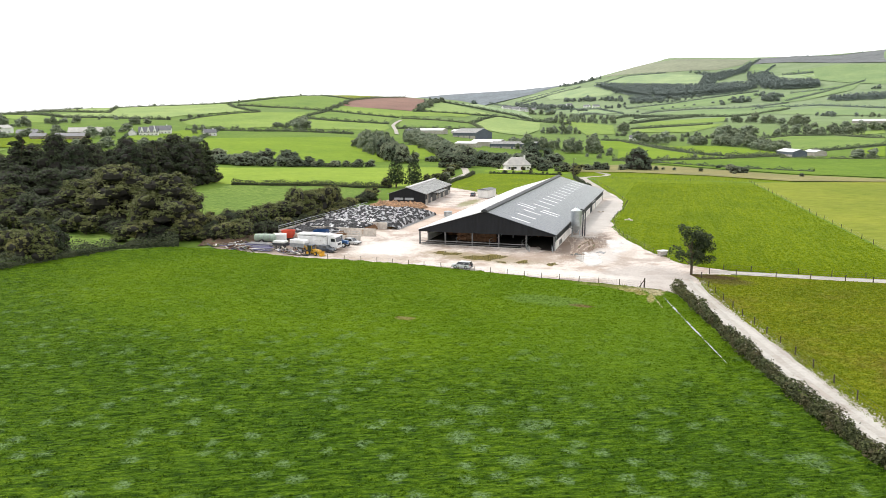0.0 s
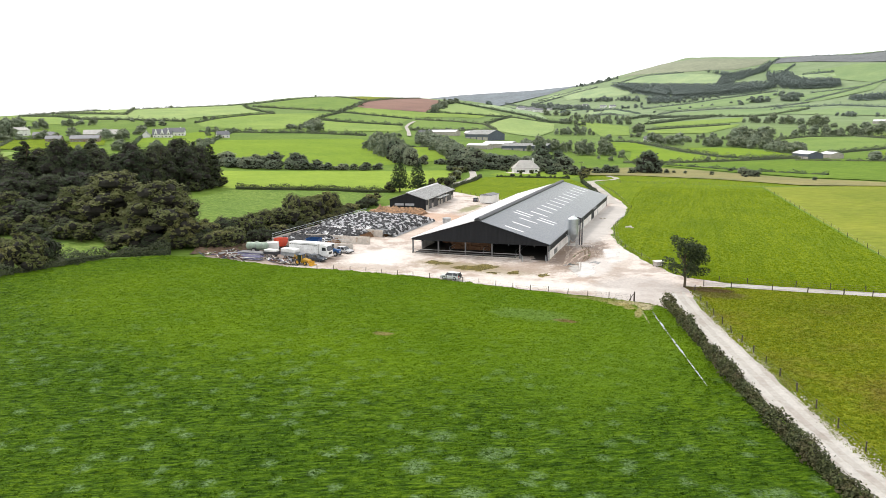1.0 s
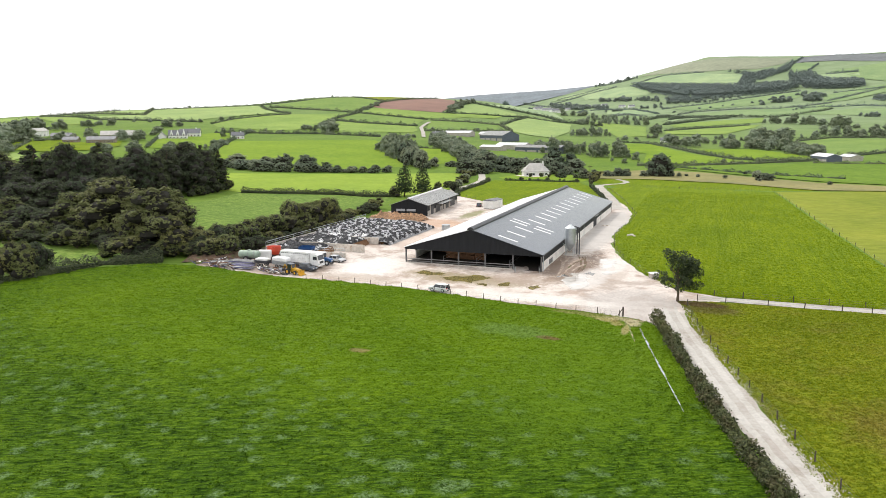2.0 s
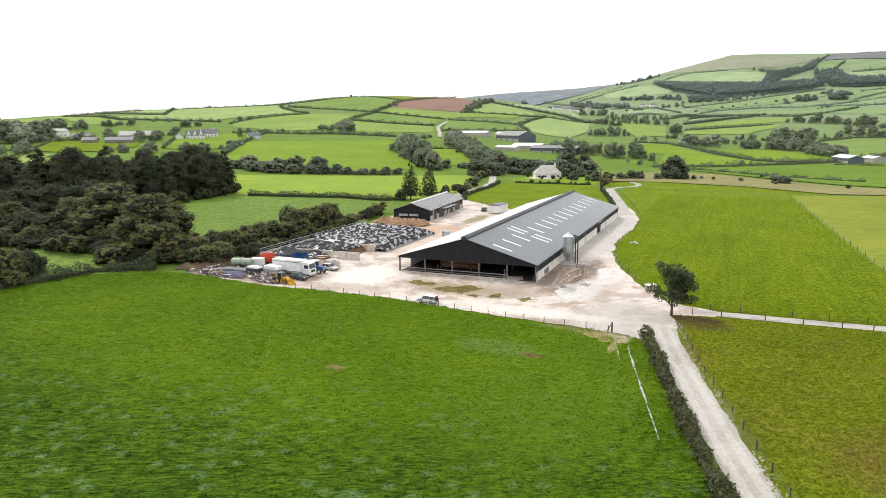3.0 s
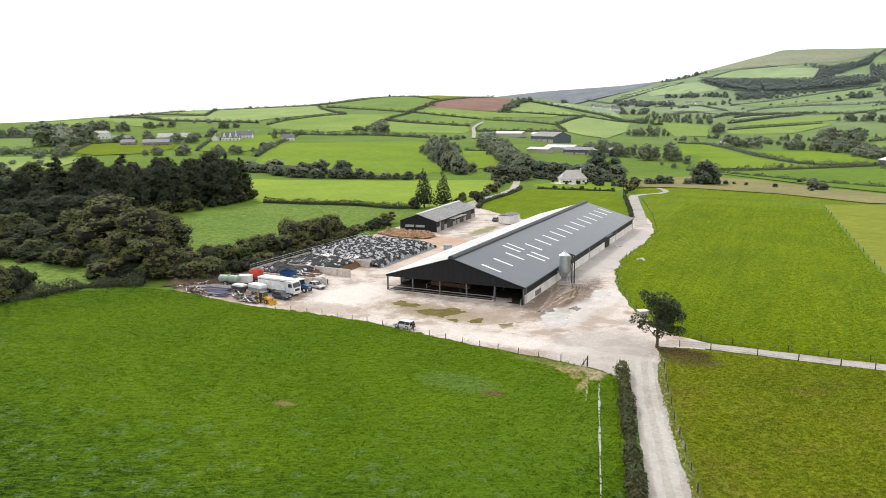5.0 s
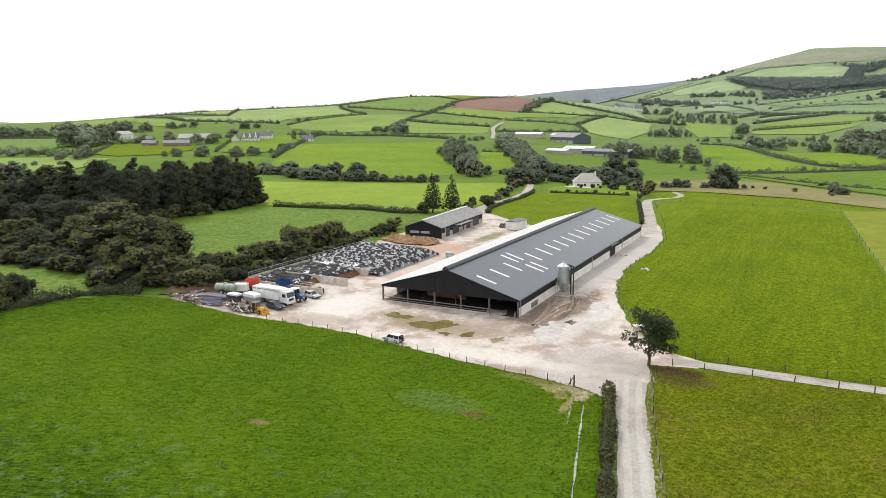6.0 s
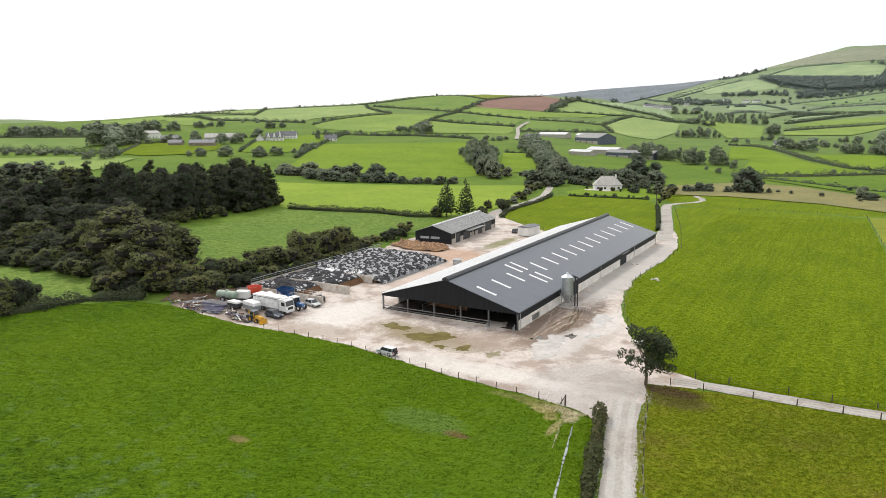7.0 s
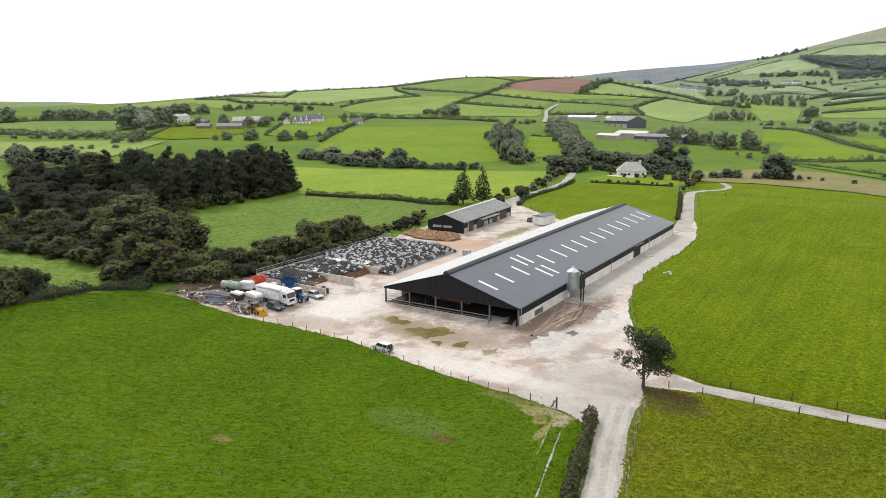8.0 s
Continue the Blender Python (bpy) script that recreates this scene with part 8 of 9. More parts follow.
hedge([(533, 3625), (698, 3484), (822, 3543)], 5.7, 4.4, "dark hedgerow between distant fields", "leaf_mountain_haze", 4.19, 0.6, 0.75)
hedge([(331, 3265), (388, 3516)], 8.1, 6.2, "dark hedgerow between distant fields", "leaf_mountain_haze", 3.96, 0.6, 0.75)
hedge([(417, 2930), (526, 2934), (470, 2950)], 9.5, 7.3, "dark hedgerow between distant fields", "leaf_mountain_haze", 3.47, 0.6, 0.75)
hedge([(-883, 328), (-866, 361), (-736, 412)], 5.8, 4.5, "dark hedgerow between distant fields", "leaf_far_haze", 1.14, 0.6, 0.75)
hedge([(-689, 237), (-649, 239), (-615, 254), (-535, 262), (-515, 272)], 5.8, 4.5, "dark hedgerow between distant fields", "leaf_far_haze", 0.86, 0.6, 0.75)
hedge([(-504, 277), (-595, 366), (-591, 402)], 3.0, 2.3, "dark hedgerow between distant fields", "leaf_far_haze", 0.88, 0.6, 0.75)
hedge([(-519, 555), (-506, 584), (-510, 612)], 3.4, 2.7, "dark hedgerow between distant fields", "leaf_far_haze", 1.01, 0.6, 0.75)
hedge([(-429, 350), (-513, 453), (-508, 503)], 3.0, 2.3, "dark hedgerow between distant fields", "leaf_far_haze", 0.87, 0.6, 0.75)
hedge([(-438, 119), (-414, 125), (-367, 105), (-345, 128), (-348, 141)], 2.4, 1.9, "dark hedgerow between distant fields", "leaf_far_haze", 0.80, 0.6, 0.75)


# ---- far trees ----
g7 = np.random.default_rng(77)


def row(points, step, jitter):
    """Points along a line, unevenly spaced."""
    for (x0, y0), (x1, y1) in zip(points, points[1:]):
        k = max(1, int(math.hypot(x1 - x0, y1 - y0) / step))
        for i in range(k):
            t = (i + g7.uniform(0, 0.8)) / k
            yield x0 + (x1 - x0) * t + g7.normal(0, jitter), y0 + (y1 - y0) * t + g7.normal(0, jitter)


def inside(outline, x, y):
    """Which points lie inside an outline."""
    hit = np.zeros(len(x), bool)
    for (x0, y0), (x1, y1) in zip(outline, outline[1:] + outline[:1]):
        if y0 != y1:
            hit ^= ((y0 > y) != (y1 > y)) & (x < (x1 - x0) * (y - y0) / (y1 - y0) + x0)
    return hit


spot(["far_a", "far_c", "far_b"], row([(-823, 444), (-807, 478)], 7, 1.5), 11, 18, 1.15)
spot(["far_a", "far_c", "far_b"], row([(-639, 355), (-634, 400)], 6, 1.3), 15, 26, 1.15)
spot(["far_a", "far_c", "far_b"], row([(-760, 481), (-754, 503)], 7, 1.5), 13, 22, 1.15)
spot(["far_a", "far_c", "far_b"], row([(-754, 503), (-726, 523)], 7, 1.5), 12, 20, 1.15)
spot(["far_a", "far_c", "far_b"], row([(-599, 415), (-575, 426)], 7, 1.2), 10, 16, 1.15)
spot(["far_a", "far_c", "far_b"], row([(-749, 602), (-730, 608)], 8, 1.6), 9, 15, 1.15)
spot(["far_a", "far_c", "far_b"], row([(-765, 575), (-737, 583)], 7, 1.6), 7, 12, 1.15)
spot(["far_a", "far_c", "far_b"], row([(-517, 410), (-517, 438)], 6, 1.2), 8, 14, 1.15)
spot(["far_a", "far_c", "far_b"], row([(-566, 490), (-556, 506)], 7, 1.3), 6, 11, 1.55)
spot(["far_a", "far_c", "far_b"], row([(-651, 606), (-638, 647)], 11, 1.5), 6, 11, 1.55)
spot(["far_a", "far_c", "far_b"], row([(-608, 341), (-572, 400)], 8, 1.2), 6, 10, 1.55)
spot(["far_b", "far_b", "far_c"], row([(-469, 510), (-473, 529)], 7, 1.2), 10, 18, 0.78)
spot(["far_a", "far_c", "far_b"], row([(-476, 227), (-469, 248)], 6, 0.9), 8, 14, 1.15)
spot(["far_a", "far_c", "far_b"], row([(-773, 675), (-725, 678)], 13, 1.7), 5, 8, 1.55)
spot(["far_a", "far_c", "far_b"], row([(-662, 693), (-653, 767)], 22, 1.6), 5, 8, 1.55)
spot(["far_a", "far_c", "far_b"], row([(-370, 364), (-423, 450)], 5, 1.0), 3, 5, 1.55)
spot(["far_a", "far_c", "far_b"], row([(-508, 605), (-464, 617)], 14, 1.3), 3, 6, 1.55)
spot(["far_b", "far_b", "far_c"], row([(-259, 234), (-212, 216), (-187, 216), (-170, 227)], 4, 0.7), 5, 8, 1.55)
spot(["far_a", "far_c", "far_b"], row([(-251, 234), (-217, 234), (-190, 245)], 9, 0.7), 6, 11, 1.55)
spot(["far_b", "far_b", "far_c"], row([(-168, 223), (-133, 246)], 4, 0.6), 3, 5, 1.55)
spot(["far_a", "far_c", "far_b"], row([(-218, 260), (-200, 261)], 7, 0.7), 6, 10, 1.55)
spot(["far_b", "far_b", "far_c"], row([(-258, 490), (-198, 396), (-133, 285)], 4, 0.9), 10, 17, 0.78)
spot(["far_b", "far_b", "far_c"], row([(-322, 630), (-290, 650)], 7, 1.2), 4, 7, 1.55)
spot(["far_b", "far_b", "far_c"], row([(-142, 316), (-119, 321)], 4, 0.7), 3, 5, 1.55)
spot(["far_a", "far_c", "far_b"], row([(-256, 612), (-186, 481), (-131, 378), (-94, 303)], 4, 0.9), 8, 13, 1.15)
spot(["far_b", "far_b", "far_c"], row([(-260, 644), (-180, 487), (-118, 361)], 5, 1.0), 8, 13, 0.78)
spot(["far_a", "far_c", "far_b"], row([(-93, 258), (-84, 276)], 4, 0.6), 6, 11, 1.55)
spot(["far_a", "far_c", "far_b"], row([(-102, 328), (-79, 326), (-37, 310)], 4, 0.7), 6, 10, 1.55)
spot(["far_a", "far_c", "far_b"], row([(-83, 288), (-51, 279), (-33, 292)], 4, 0.6), 4, 7, 1.55)
spot(["far_a", "far_c"], row([(-99, 350), (-69, 360)], 5, 0.7), 5, 8, 1.55)
spot(["far_a", "far_c"], row([(-65, 376), (-53, 384)], 4, 0.8), 8, 14, 1.00)
spot(["far_a", "far_c", "far_b"], row([(-124, 551), (-107, 627)], 6, 1.1), 7, 12, 1.15)
spot(["far_a", "far_c"], row([(-92, 514), (-64, 526)], 5, 1.0), 10, 16, 1.00)
spot(["far_a", "far_c"], row([(-58, 498), (-24, 504)], 5, 0.9), 12, 20, 1.00)
spot(["far_a", "far_c"], [(-10, 477)], 9, 11, 1.25)
spot(["far_a", "far_c"], [(-16, 430)], 5, 5, 1.25)
spot(["far_a", "far_c", "far_b"], [(-30, 441)], 4, 5, 1.25)
spot(["far_a", "far_c", "far_b"], [(53, 456)], 4, 5, 1.25)
spot(["far_a", "far_c"], row([(14, 297), (22, 302)], 3, 0.6), 8, 14, 1.00)
spot(["far_a", "far_c", "far_b"], row([(-18, 282), (0, 291)], 4, 0.6), 4, 7, 1.55)
spot(["far_a", "far_c", "far_b"], row([(3, 287), (10, 290)], 4, 0.6), 3, 5, 1.55)
spot(["far_a", "far_c", "far_b"], row([(29, 301), (40, 298)], 5, 0.6), 2, 3, 1.55)
spot(["far_a", "far_c", "far_b"], row([(47, 293), (55, 293)], 5, 0.6), 2, 4, 1.55)
spot(["far_a", "far_c", "far_b"], row([(66, 294), (80, 280)], 5, 0.6), 3, 5, 1.55)
spot(["far_a", "far_c", "far_b"], [(105, 256)], 2, 3, 1.25)
spot(["far_b", "far_b", "far_c"], row([(-150, 860), (-123, 886), (-92, 888)], 7, 1.5), 10, 18, 0.78)
spot(["far_a", "far_c", "far_b"], row([(-84, 828), (-49, 842)], 9, 1.4), 4, 8, 1.55)
spot(["far_a", "far_c", "far_b"], row([(-187, 1129), (-147, 1122)], 8, 1.9), 8, 13, 1.15)
spot(["far_b", "far_b", "far_c"], row([(-178, 1184), (-130, 1199), (-71, 1217)], 7, 2.0), 10, 18, 0.78)
spot(["far_b", "far_b", "far_c"], row([(-185, 1254), (-84, 1332)], 9, 2.1), 9, 15, 0.78)
spot(["far_a", "far_c", "far_b"], row([(-249, 1276), (-209, 1359)], 10, 2.2), 7, 12, 1.15)
spot(["far_a", "far_c", "far_b"], row([(-54, 1003), (-35, 1045)], 8, 1.7), 12, 20, 1.15)
spot(["far_a", "far_c", "far_b"], row([(-45, 899), (-18, 889)], 9, 1.5), 5, 8, 1.55)
spot(["far_a", "far_c", "far_b"], row([(0, 757), (19, 717)], 6, 1.3), 10, 17, 1.15)
spot(["far_a", "far_c", "far_b"], row([(15, 800), (47, 787)], 6, 1.4), 8, 13, 1.15)
spot(["far_a", "far_c", "far_b"], row([(54, 708), (92, 685), (120, 649)], 6, 1.2), 10, 17, 1.15)
spot(["far_a", "far_c", "far_b"], row([(84, 822), (143, 880)], 8, 1.4), 13, 22, 1.15)
spot(["far_a", "far_c", "far_b"], row([(49, 892), (85, 874)], 7, 1.5), 7, 12, 1.15)
spot(["far_a", "far_c", "far_b"], row([(117, 604), (133, 550)], 5, 1.0), 7, 13, 1.15)
spot(["far_a", "far_c", "far_b"], row([(155, 951), (174, 965)], 8, 1.6), 9, 15, 1.15)
spot(["far_a", "far_c", "far_b"], row([(138, 1448), (187, 1442), (230, 1407)], 10, 2.3), 13, 22, 1.15)
spot(["far_a", "far_c", "far_b"], row([(228, 1345), (248, 1347)], 10, 2.2), 11, 20, 1.15)
spot(["far_a", "far_c", "far_b"], row([(202, 2326), (258, 2315)], 14, 3.6), 17, 29, 1.15)
spot(["far_a", "far_c", "far_b"], [(176, 2300)], 17, 20, 1.25)
spot(["far_a", "far_c", "far_b"], row([(290, 2337), (328, 2282)], 14, 3.6), 17, 29, 1.15)
spot(["far_a", "far_c", "far_b"], row([(278, 2475), (371, 2372)], 17, 3.7), 12, 20, 1.15)
spot(["far_a", "far_c", "far_b"], row([(-708, 3247), (-358, 2653)], 14, 4.6), 13, 22, 1.15)
spot(["far_a", "far_c", "far_b"], row([(-665, 3114), (-465, 2779)], 18, 4.6), 13, 22, 1.15)
spot(["far_a", "far_c", "far_b"], row([(-432, 2985), (-285, 2809)], 16, 4.5), 12, 21, 1.15)
spot(["far_a", "far_c", "far_b"], row([(-265, 2815), (-170, 2686)], 13, 4.2), 13, 23, 1.15)
spot(["far_a", "far_c", "far_b"], row([(-211, 2505), (-143, 2475)], 13, 3.8), 11, 18, 1.15)
spot(["far_a", "far_c", "far_b"], row([(-340, 2538), (-274, 2481)], 17, 3.9), 10, 16, 1.15)
spot(["far_a", "far_c", "far_b"], row([(-151, 2579), (-2, 2507), (118, 2550)], 20, 3.9), 10, 16, 1.15)
spot(["far_a", "far_c", "far_b"], row([(-92, 2268), (4, 2314), (116, 2348), (227, 2411)], 38, 3.6), 6, 11, 1.55)
spot(["far_a", "far_c", "far_b"], row([(-813, 3231), (-265, 1347)], 25, 3.6), 9, 15, 1.15)
spot(["far_a", "far_c", "far_b"], row([(-427, 1117), (-447, 1231), (-449, 1304)], 8, 2.1), 7, 11, 1.55)
spot(["far_a", "far_c", "far_b"], row([(-482, 1290), (-454, 1318)], 8, 2.2), 7, 12, 1.15)
spot(["far_a", "far_c", "far_b"], row([(-573, 3679), (-451, 3605), (-352, 3560)], 19, 5.5), 12, 20, 1.15)
spot(["far_a", "far_c", "far_b"], row([(-324, 3318), (-242, 3355)], 23, 5.1), 7, 12, 1.15)
spot(["far_a", "far_c", "far_b"], row([(-40, 2568), (120, 2658)], 18, 4.0), 8, 14, 1.15)
spot(["far_a", "far_c", "far_b"], row([(120, 2685), (291, 2645)], 16, 4.1), 10, 17, 1.15)
spot(["far_a", "far_c", "far_b"], row([(193, 2763), (351, 2771)], 17, 4.2), 10, 18, 1.15)
spot(["far_a", "far_c", "far_b"], row([(-841, 1122), (-761, 1175)], 33, 2.2), 3, 5, 1.55)
spot(["far_a", "far_c", "far_b"], row([(-783, 1258), (-725, 1284)], 38, 2.4), 4, 7, 1.55)
spot(["far_a", "far_c", "far_b"], row([(-467, 687), (-500, 787)], 12, 1.5), 4, 6, 1.55)
spot(["far_a", "far_c", "far_b"], row([(-429, 648), (-424, 689)], 10, 1.4), 11, 18, 1.15)
spot(["far_a", "far_c", "far_b"], [(-460, 669)], 9, 11, 1.25)
spot(["far_a", "far_c", "far_b"], row([(-548, 983), (-589, 1155)], 12, 2.0), 4, 7, 1.55)
spot(["far_a", "far_c", "far_b"], [(-352, 649)], 6, 6, 1.25)
spot(["far_a", "far_c", "far_b"], row([(-341, 795), (-310, 815), (-267, 863)], 28, 1.5), 3, 5, 1.55)
spot(["far_a", "far_c", "far_b"], row([(-1149, 1013), (-1068, 1013)], 48, 2.4), 3, 6, 1.55)
spot(["far_a", "far_c", "far_b"], [(-960, 1030)], 5, 6, 1.25)
spot(["far_a", "far_c", "far_b"], row([(193, 1074), (232, 974), (296, 1004)], 9, 1.7), 11, 19, 1.15)
spot(["far_a", "far_c", "far_b"], row([(247, 1288), (253, 1266)], 11, 2.1), 17, 29, 1.15)
spot(["far_a", "far_c", "far_b"], row([(267, 1133), (351, 1126)], 9, 1.9), 11, 18, 1.15)
spot(["far_a", "far_c", "far_b"], row([(352, 1777), (400, 1708)], 15, 2.8), 9, 15, 1.15)
spot(["far_a", "far_c", "far_b"], row([(422, 1699), (476, 1655)], 14, 2.7), 8, 13, 1.15)
spot(["far_a", "far_c", "far_b"], row([(134, 502), (151, 501)], 6, 1.0), 6, 10, 1.55)
spot(["far_a", "far_c", "far_b"], row([(169, 453), (181, 467)], 5, 0.9), 5, 9, 1.55)
spot(["far_a", "far_c", "far_b"], row([(70, 340), (76, 275)], 5, 0.7), 2, 4, 1.55)
spot(["far_a", "far_c", "far_b"], row([(122, 645), (133, 577)], 5, 1.1), 7, 12, 1.15)
spot(["far_a", "far_c", "far_b"], row([(486, 2250), (603, 2204)], 14, 3.5), 10, 17, 1.15)
spot(["far_a", "far_c", "far_b"], row([(622, 2438), (654, 2429)], 15, 3.9), 11, 19, 1.15)
spot(["far_a", "far_c", "far_b"], row([(237, 2055), (263, 2097)], 16, 3.3), 7, 12, 1.15)
spot(["far_a", "far_c", "far_b"], row([(-894, 334), (-869, 342)], 8, 1.5), 16, 28, 1.15)
spot(["far_a", "far_c", "far_b"], row([(-912, 367), (-901, 379)], 11, 1.6), 6, 10, 1.55)
spot(["far_a", "far_c", "far_b"], row([(-871, 379), (-800, 391)], 7, 1.5), 12, 20, 1.15)
spot(["far_a", "far_c", "far_b"], row([(-830, 400), (-751, 425)], 6, 1.5), 10, 18, 1.15)
spot(["far_a", "far_c", "far_b"], row([(-621, 339), (-586, 339)], 6, 1.2), 17, 28, 1.15)
spot(["far_a", "far_c", "far_b"], row([(-743, 428), (-735, 468)], 7, 1.4), 11, 19, 1.15)
spot(["far_a", "far_c", "far_b"], row([(-492, 246), (-492, 271)], 5, 1.0), 7, 12, 1.15)
spot(["far_a", "far_c", "far_b"], row([(-617, 213), (-581, 235), (-517, 251)], 6, 1.1), 3, 6, 1.55)
spot(["far_a", "far_c", "far_b"], row([(-431, 123), (-360, 98)], 4, 0.8), 7, 12, 1.15)
spot(["far_a", "far_c", "far_b"], row([(-400, 125), (-373, 126), (-364, 147)], 5, 0.8), 6, 11, 1.55)
spot(["far_a", "far_c", "far_b"], row([(-516, 166), (-501, 174)], 9, 0.9), 4, 7, 1.55)
spot(["far_a", "far_c", "far_b"], row([(-467, 178), (-438, 211)], 9, 0.9), 3, 5, 1.55)
spot(["far_a", "far_c", "far_b"], row([(-422, 300), (-400, 322)], 6, 0.9), 7, 11, 1.55)
spot(["far_a", "far_c", "far_b"], [(-433, 294)], 6, 7, 1.25)
spot(["far_a", "far_c", "far_b"], row([(-384, 314), (-374, 348)], 6, 0.9), 5, 9, 1.55)
spot(["far_a", "far_c", "far_b"], row([(-385, 327), (-380, 344)], 6, 0.9), 8, 13, 1.15)
spot(["far_a", "far_c", "far_b"], row([(-564, 390), (-559, 401)], 5, 1.2), 8, 14, 1.15)


# ---- conifer plantations on the mountain ----
WOODLANDS = []
WOODLANDS.append(([(-344, 3287), (-219, 3100), (-77, 2927), (-62, 2644), (-146, 2805), (-213, 2928)], 11, 21, 33))
WOODLANDS.append(([(-78, 2941), (46, 2822), (46, 2581), (-42, 2628)], 10, 21, 33))
WOODLANDS.append(([(46, 2822), (157, 2763), (280, 2733), (308, 2661), (254, 2588), (153, 2578), (52, 2603)], 11, 16, 25))
WOODLANDS.append(([(61, 3232), (164, 3081), (266, 3135), (341, 3360), (302, 3083), (219, 2961), (149, 2821), (103, 2804), (134, 3075)], 10, 11, 17))
WOODLANDS.append(([(297, 2997), (370, 2985), (408, 2710), (394, 2582), (326, 2677), (285, 2811)], 12, 13, 21))
WOODLANDS.append(([(-154, 2728), (-23, 2611), (-3, 2537), (-114, 2574)], 11, 12, 19))
WOODLANDS.append(([(320, 2742), (423, 2731), (507, 2682), (491, 2572), (401, 2550), (319, 2626)], 10, 14, 23))
WOODLANDS.append(([(458, 2267), (622, 2285), (597, 2176), (475, 2190)], 10, 11, 17))
SPIRES = []
for k in range(3):
    g = np.random.default_rng(120 + k)
    blobs = [(g.normal(0, 0.4), g.normal(0, 0.4), 2.0, 2.6, 2.6, 2.2), (g.normal(0, 0.3), g.normal(0, 0.3), 4.6, 2.1, 2.1, 2.2), (0, 0, 6.8, 1.5, 1.5, 1.8), (0, 0, 8.6, 0.8, 0.8, 1.5)]
    v, f = blob_leaves(blobs, 0.3, 2.2, g, (0, 0, 2.0))
    SPIRES.append((v, f.tolist()))
vs, fs, base = [], [], 0
for outline, step, lo, hi in WOODLANDS:
    xs, ys = [p[0] for p in outline], [p[1] for p in outline]
    k = int((max(xs) - min(xs)) * (max(ys) - min(ys)) / (step * step * 0.55))
    px, py = g7.uniform(min(xs), max(xs), k), g7.uniform(min(ys), max(ys), k)
    keep = inside(outline, px, py)
    px, py = px[keep], py[keep]
    pz = land(px, py)
    for i in range(len(px)):
        v, f = SPIRES[i % 3]
        h = min(23.0, g7.uniform(lo, hi))
        vs.append(v * (h * 0.13, h * 0.13, h / 10) + (px[i], py[i], pz[i]))
        fs += [[j + base for j in q] for q in f]
        base += len(v)
tagged(new("mountain_plantation", mesh_from("mountain_plantation", np.concatenate(vs), fs, M["leaf_conifer_haze"])), "conifer plantations on the mountain side, blue haze in their colour", "wood", kind="stuff")

TRACK = [(-385, 915), (-374, 866), (-358, 814), (-322, 737), (-293, 669)]

# ---- distant houses and farm buildings ----
sheet("track", ribbon(TRACK, 5.0), M["lane"], "pale track climbing to a hill farm", "lane", 10.0, 1.3)
house(-51.5, 268, 25, 15, 9, 3.0, 7.6, "white bungalow with a pale grey hipped roof", roof="pale_slate", hip=4.5)
house(-511, 458, 125, 9, 8, 3.0, 6.8, "white gabled outhouse beside a house")
house(-497, 467, 35, 19, 9, 3.8, 9.5, "long white house with three steep gables and slate roof", dormers=3)
house(-508, 499, 30, 22, 9, 4.2, 9.0, "grey-roofed house behind a white gabled house")
house(-449, 506, 50, 13, 8, 3.4, 7.0, "small white house beside a tree")
house(-661, 430, 35, 20, 10, 6.0, 9.0, "white two-storey house with a flat bay among trees", roof="pale_slate", hip=3.0)
house(-559, 445, 35, 34, 12, 3.6, 8.0, "long grey-roofed bungalow in a hamlet", wall="concrete", roof="pale_slate")
house(-515, 381, 32, 26, 9, 3.6, 6.6, "long brown stone house at the field edge", wall="brown_stone", roof="slate")
house(-599, 408, 30, 20, 9, 3.4, 6.6, "low grey house among garden trees", wall="concrete")
house(-545, 372, 30, 14, 8, 3.2, 6.0, "low brown stone outbuilding", wall="brown_stone")
house(-837, 408, 35, 18, 9, 4.0, 7.5, "white house on the edge of a far wood")
house(-870, 398, 35, 14, 9, 4.5, 8.0, "pale house on the edge of a far wood", roof="pale_slate")
house(-268, 659, 30, 17, 10, 5.5, 9.5, "white two-storey farmhouse on the hill")
house(-276, 668, 120, 12, 8, 5.0, 8.5, "white wing of a hill farmhouse")
shed(-204, 700, 55, 26, 46, 6.5, 11.5, "large blue-grey farm shed with pale roof", "farm_clad", "old_roof")
shed(-272, 740, 75, 12, 44, 4.0, 6.5, "farm shed with a pale tin roof", "concrete", "tin")
shed(-232, 762, 75, 12, 36, 4.0, 6.5, "low farm shed with a pale tin roof", "concrete", "tin")
shed(-146, 559, 70, 14, 36, 4.5, 6.8, "long low farm shed with a white tin roof", "concrete", "tin")
shed(-160, 532, 70, 10, 26, 3.5, 5.2, "low outbuilding with a white tin roof", "concrete", "tin")
shed(-112, 535, 75, 14, 50, 4.8, 7.0, "long open farm shed with a grey roof", "farm_clad", "old_roof")
shed(132, 497, 20, 12, 26, 4.0, 6.0, "farm shed with a pale roof behind a hedge", "farm_clad", "tin", bays=3)
shed(150, 500, 20, 10, 18, 3.5, 5.0, "small white-roofed shed behind a hedge", "concrete", "tin", bays=3)
shed(398, 1436, 70, 20, 60, 5.0, 8.0, "pale roofed farm shed beyond the trees", "concrete", "tin")
house(-11, 800, 10, 16, 9, 3.6, 7.0, "white house beside a distant hedge")
for x, y, turn in ((-261, 2609, 20), (-300, 2650, -20), (-392, 2803, 35), (-430, 2830, 5), (-470, 2880, 25), (-560, 2910, -15)):
    house(x, y, turn, 24, 14, 5, 10, "white house in a far village")
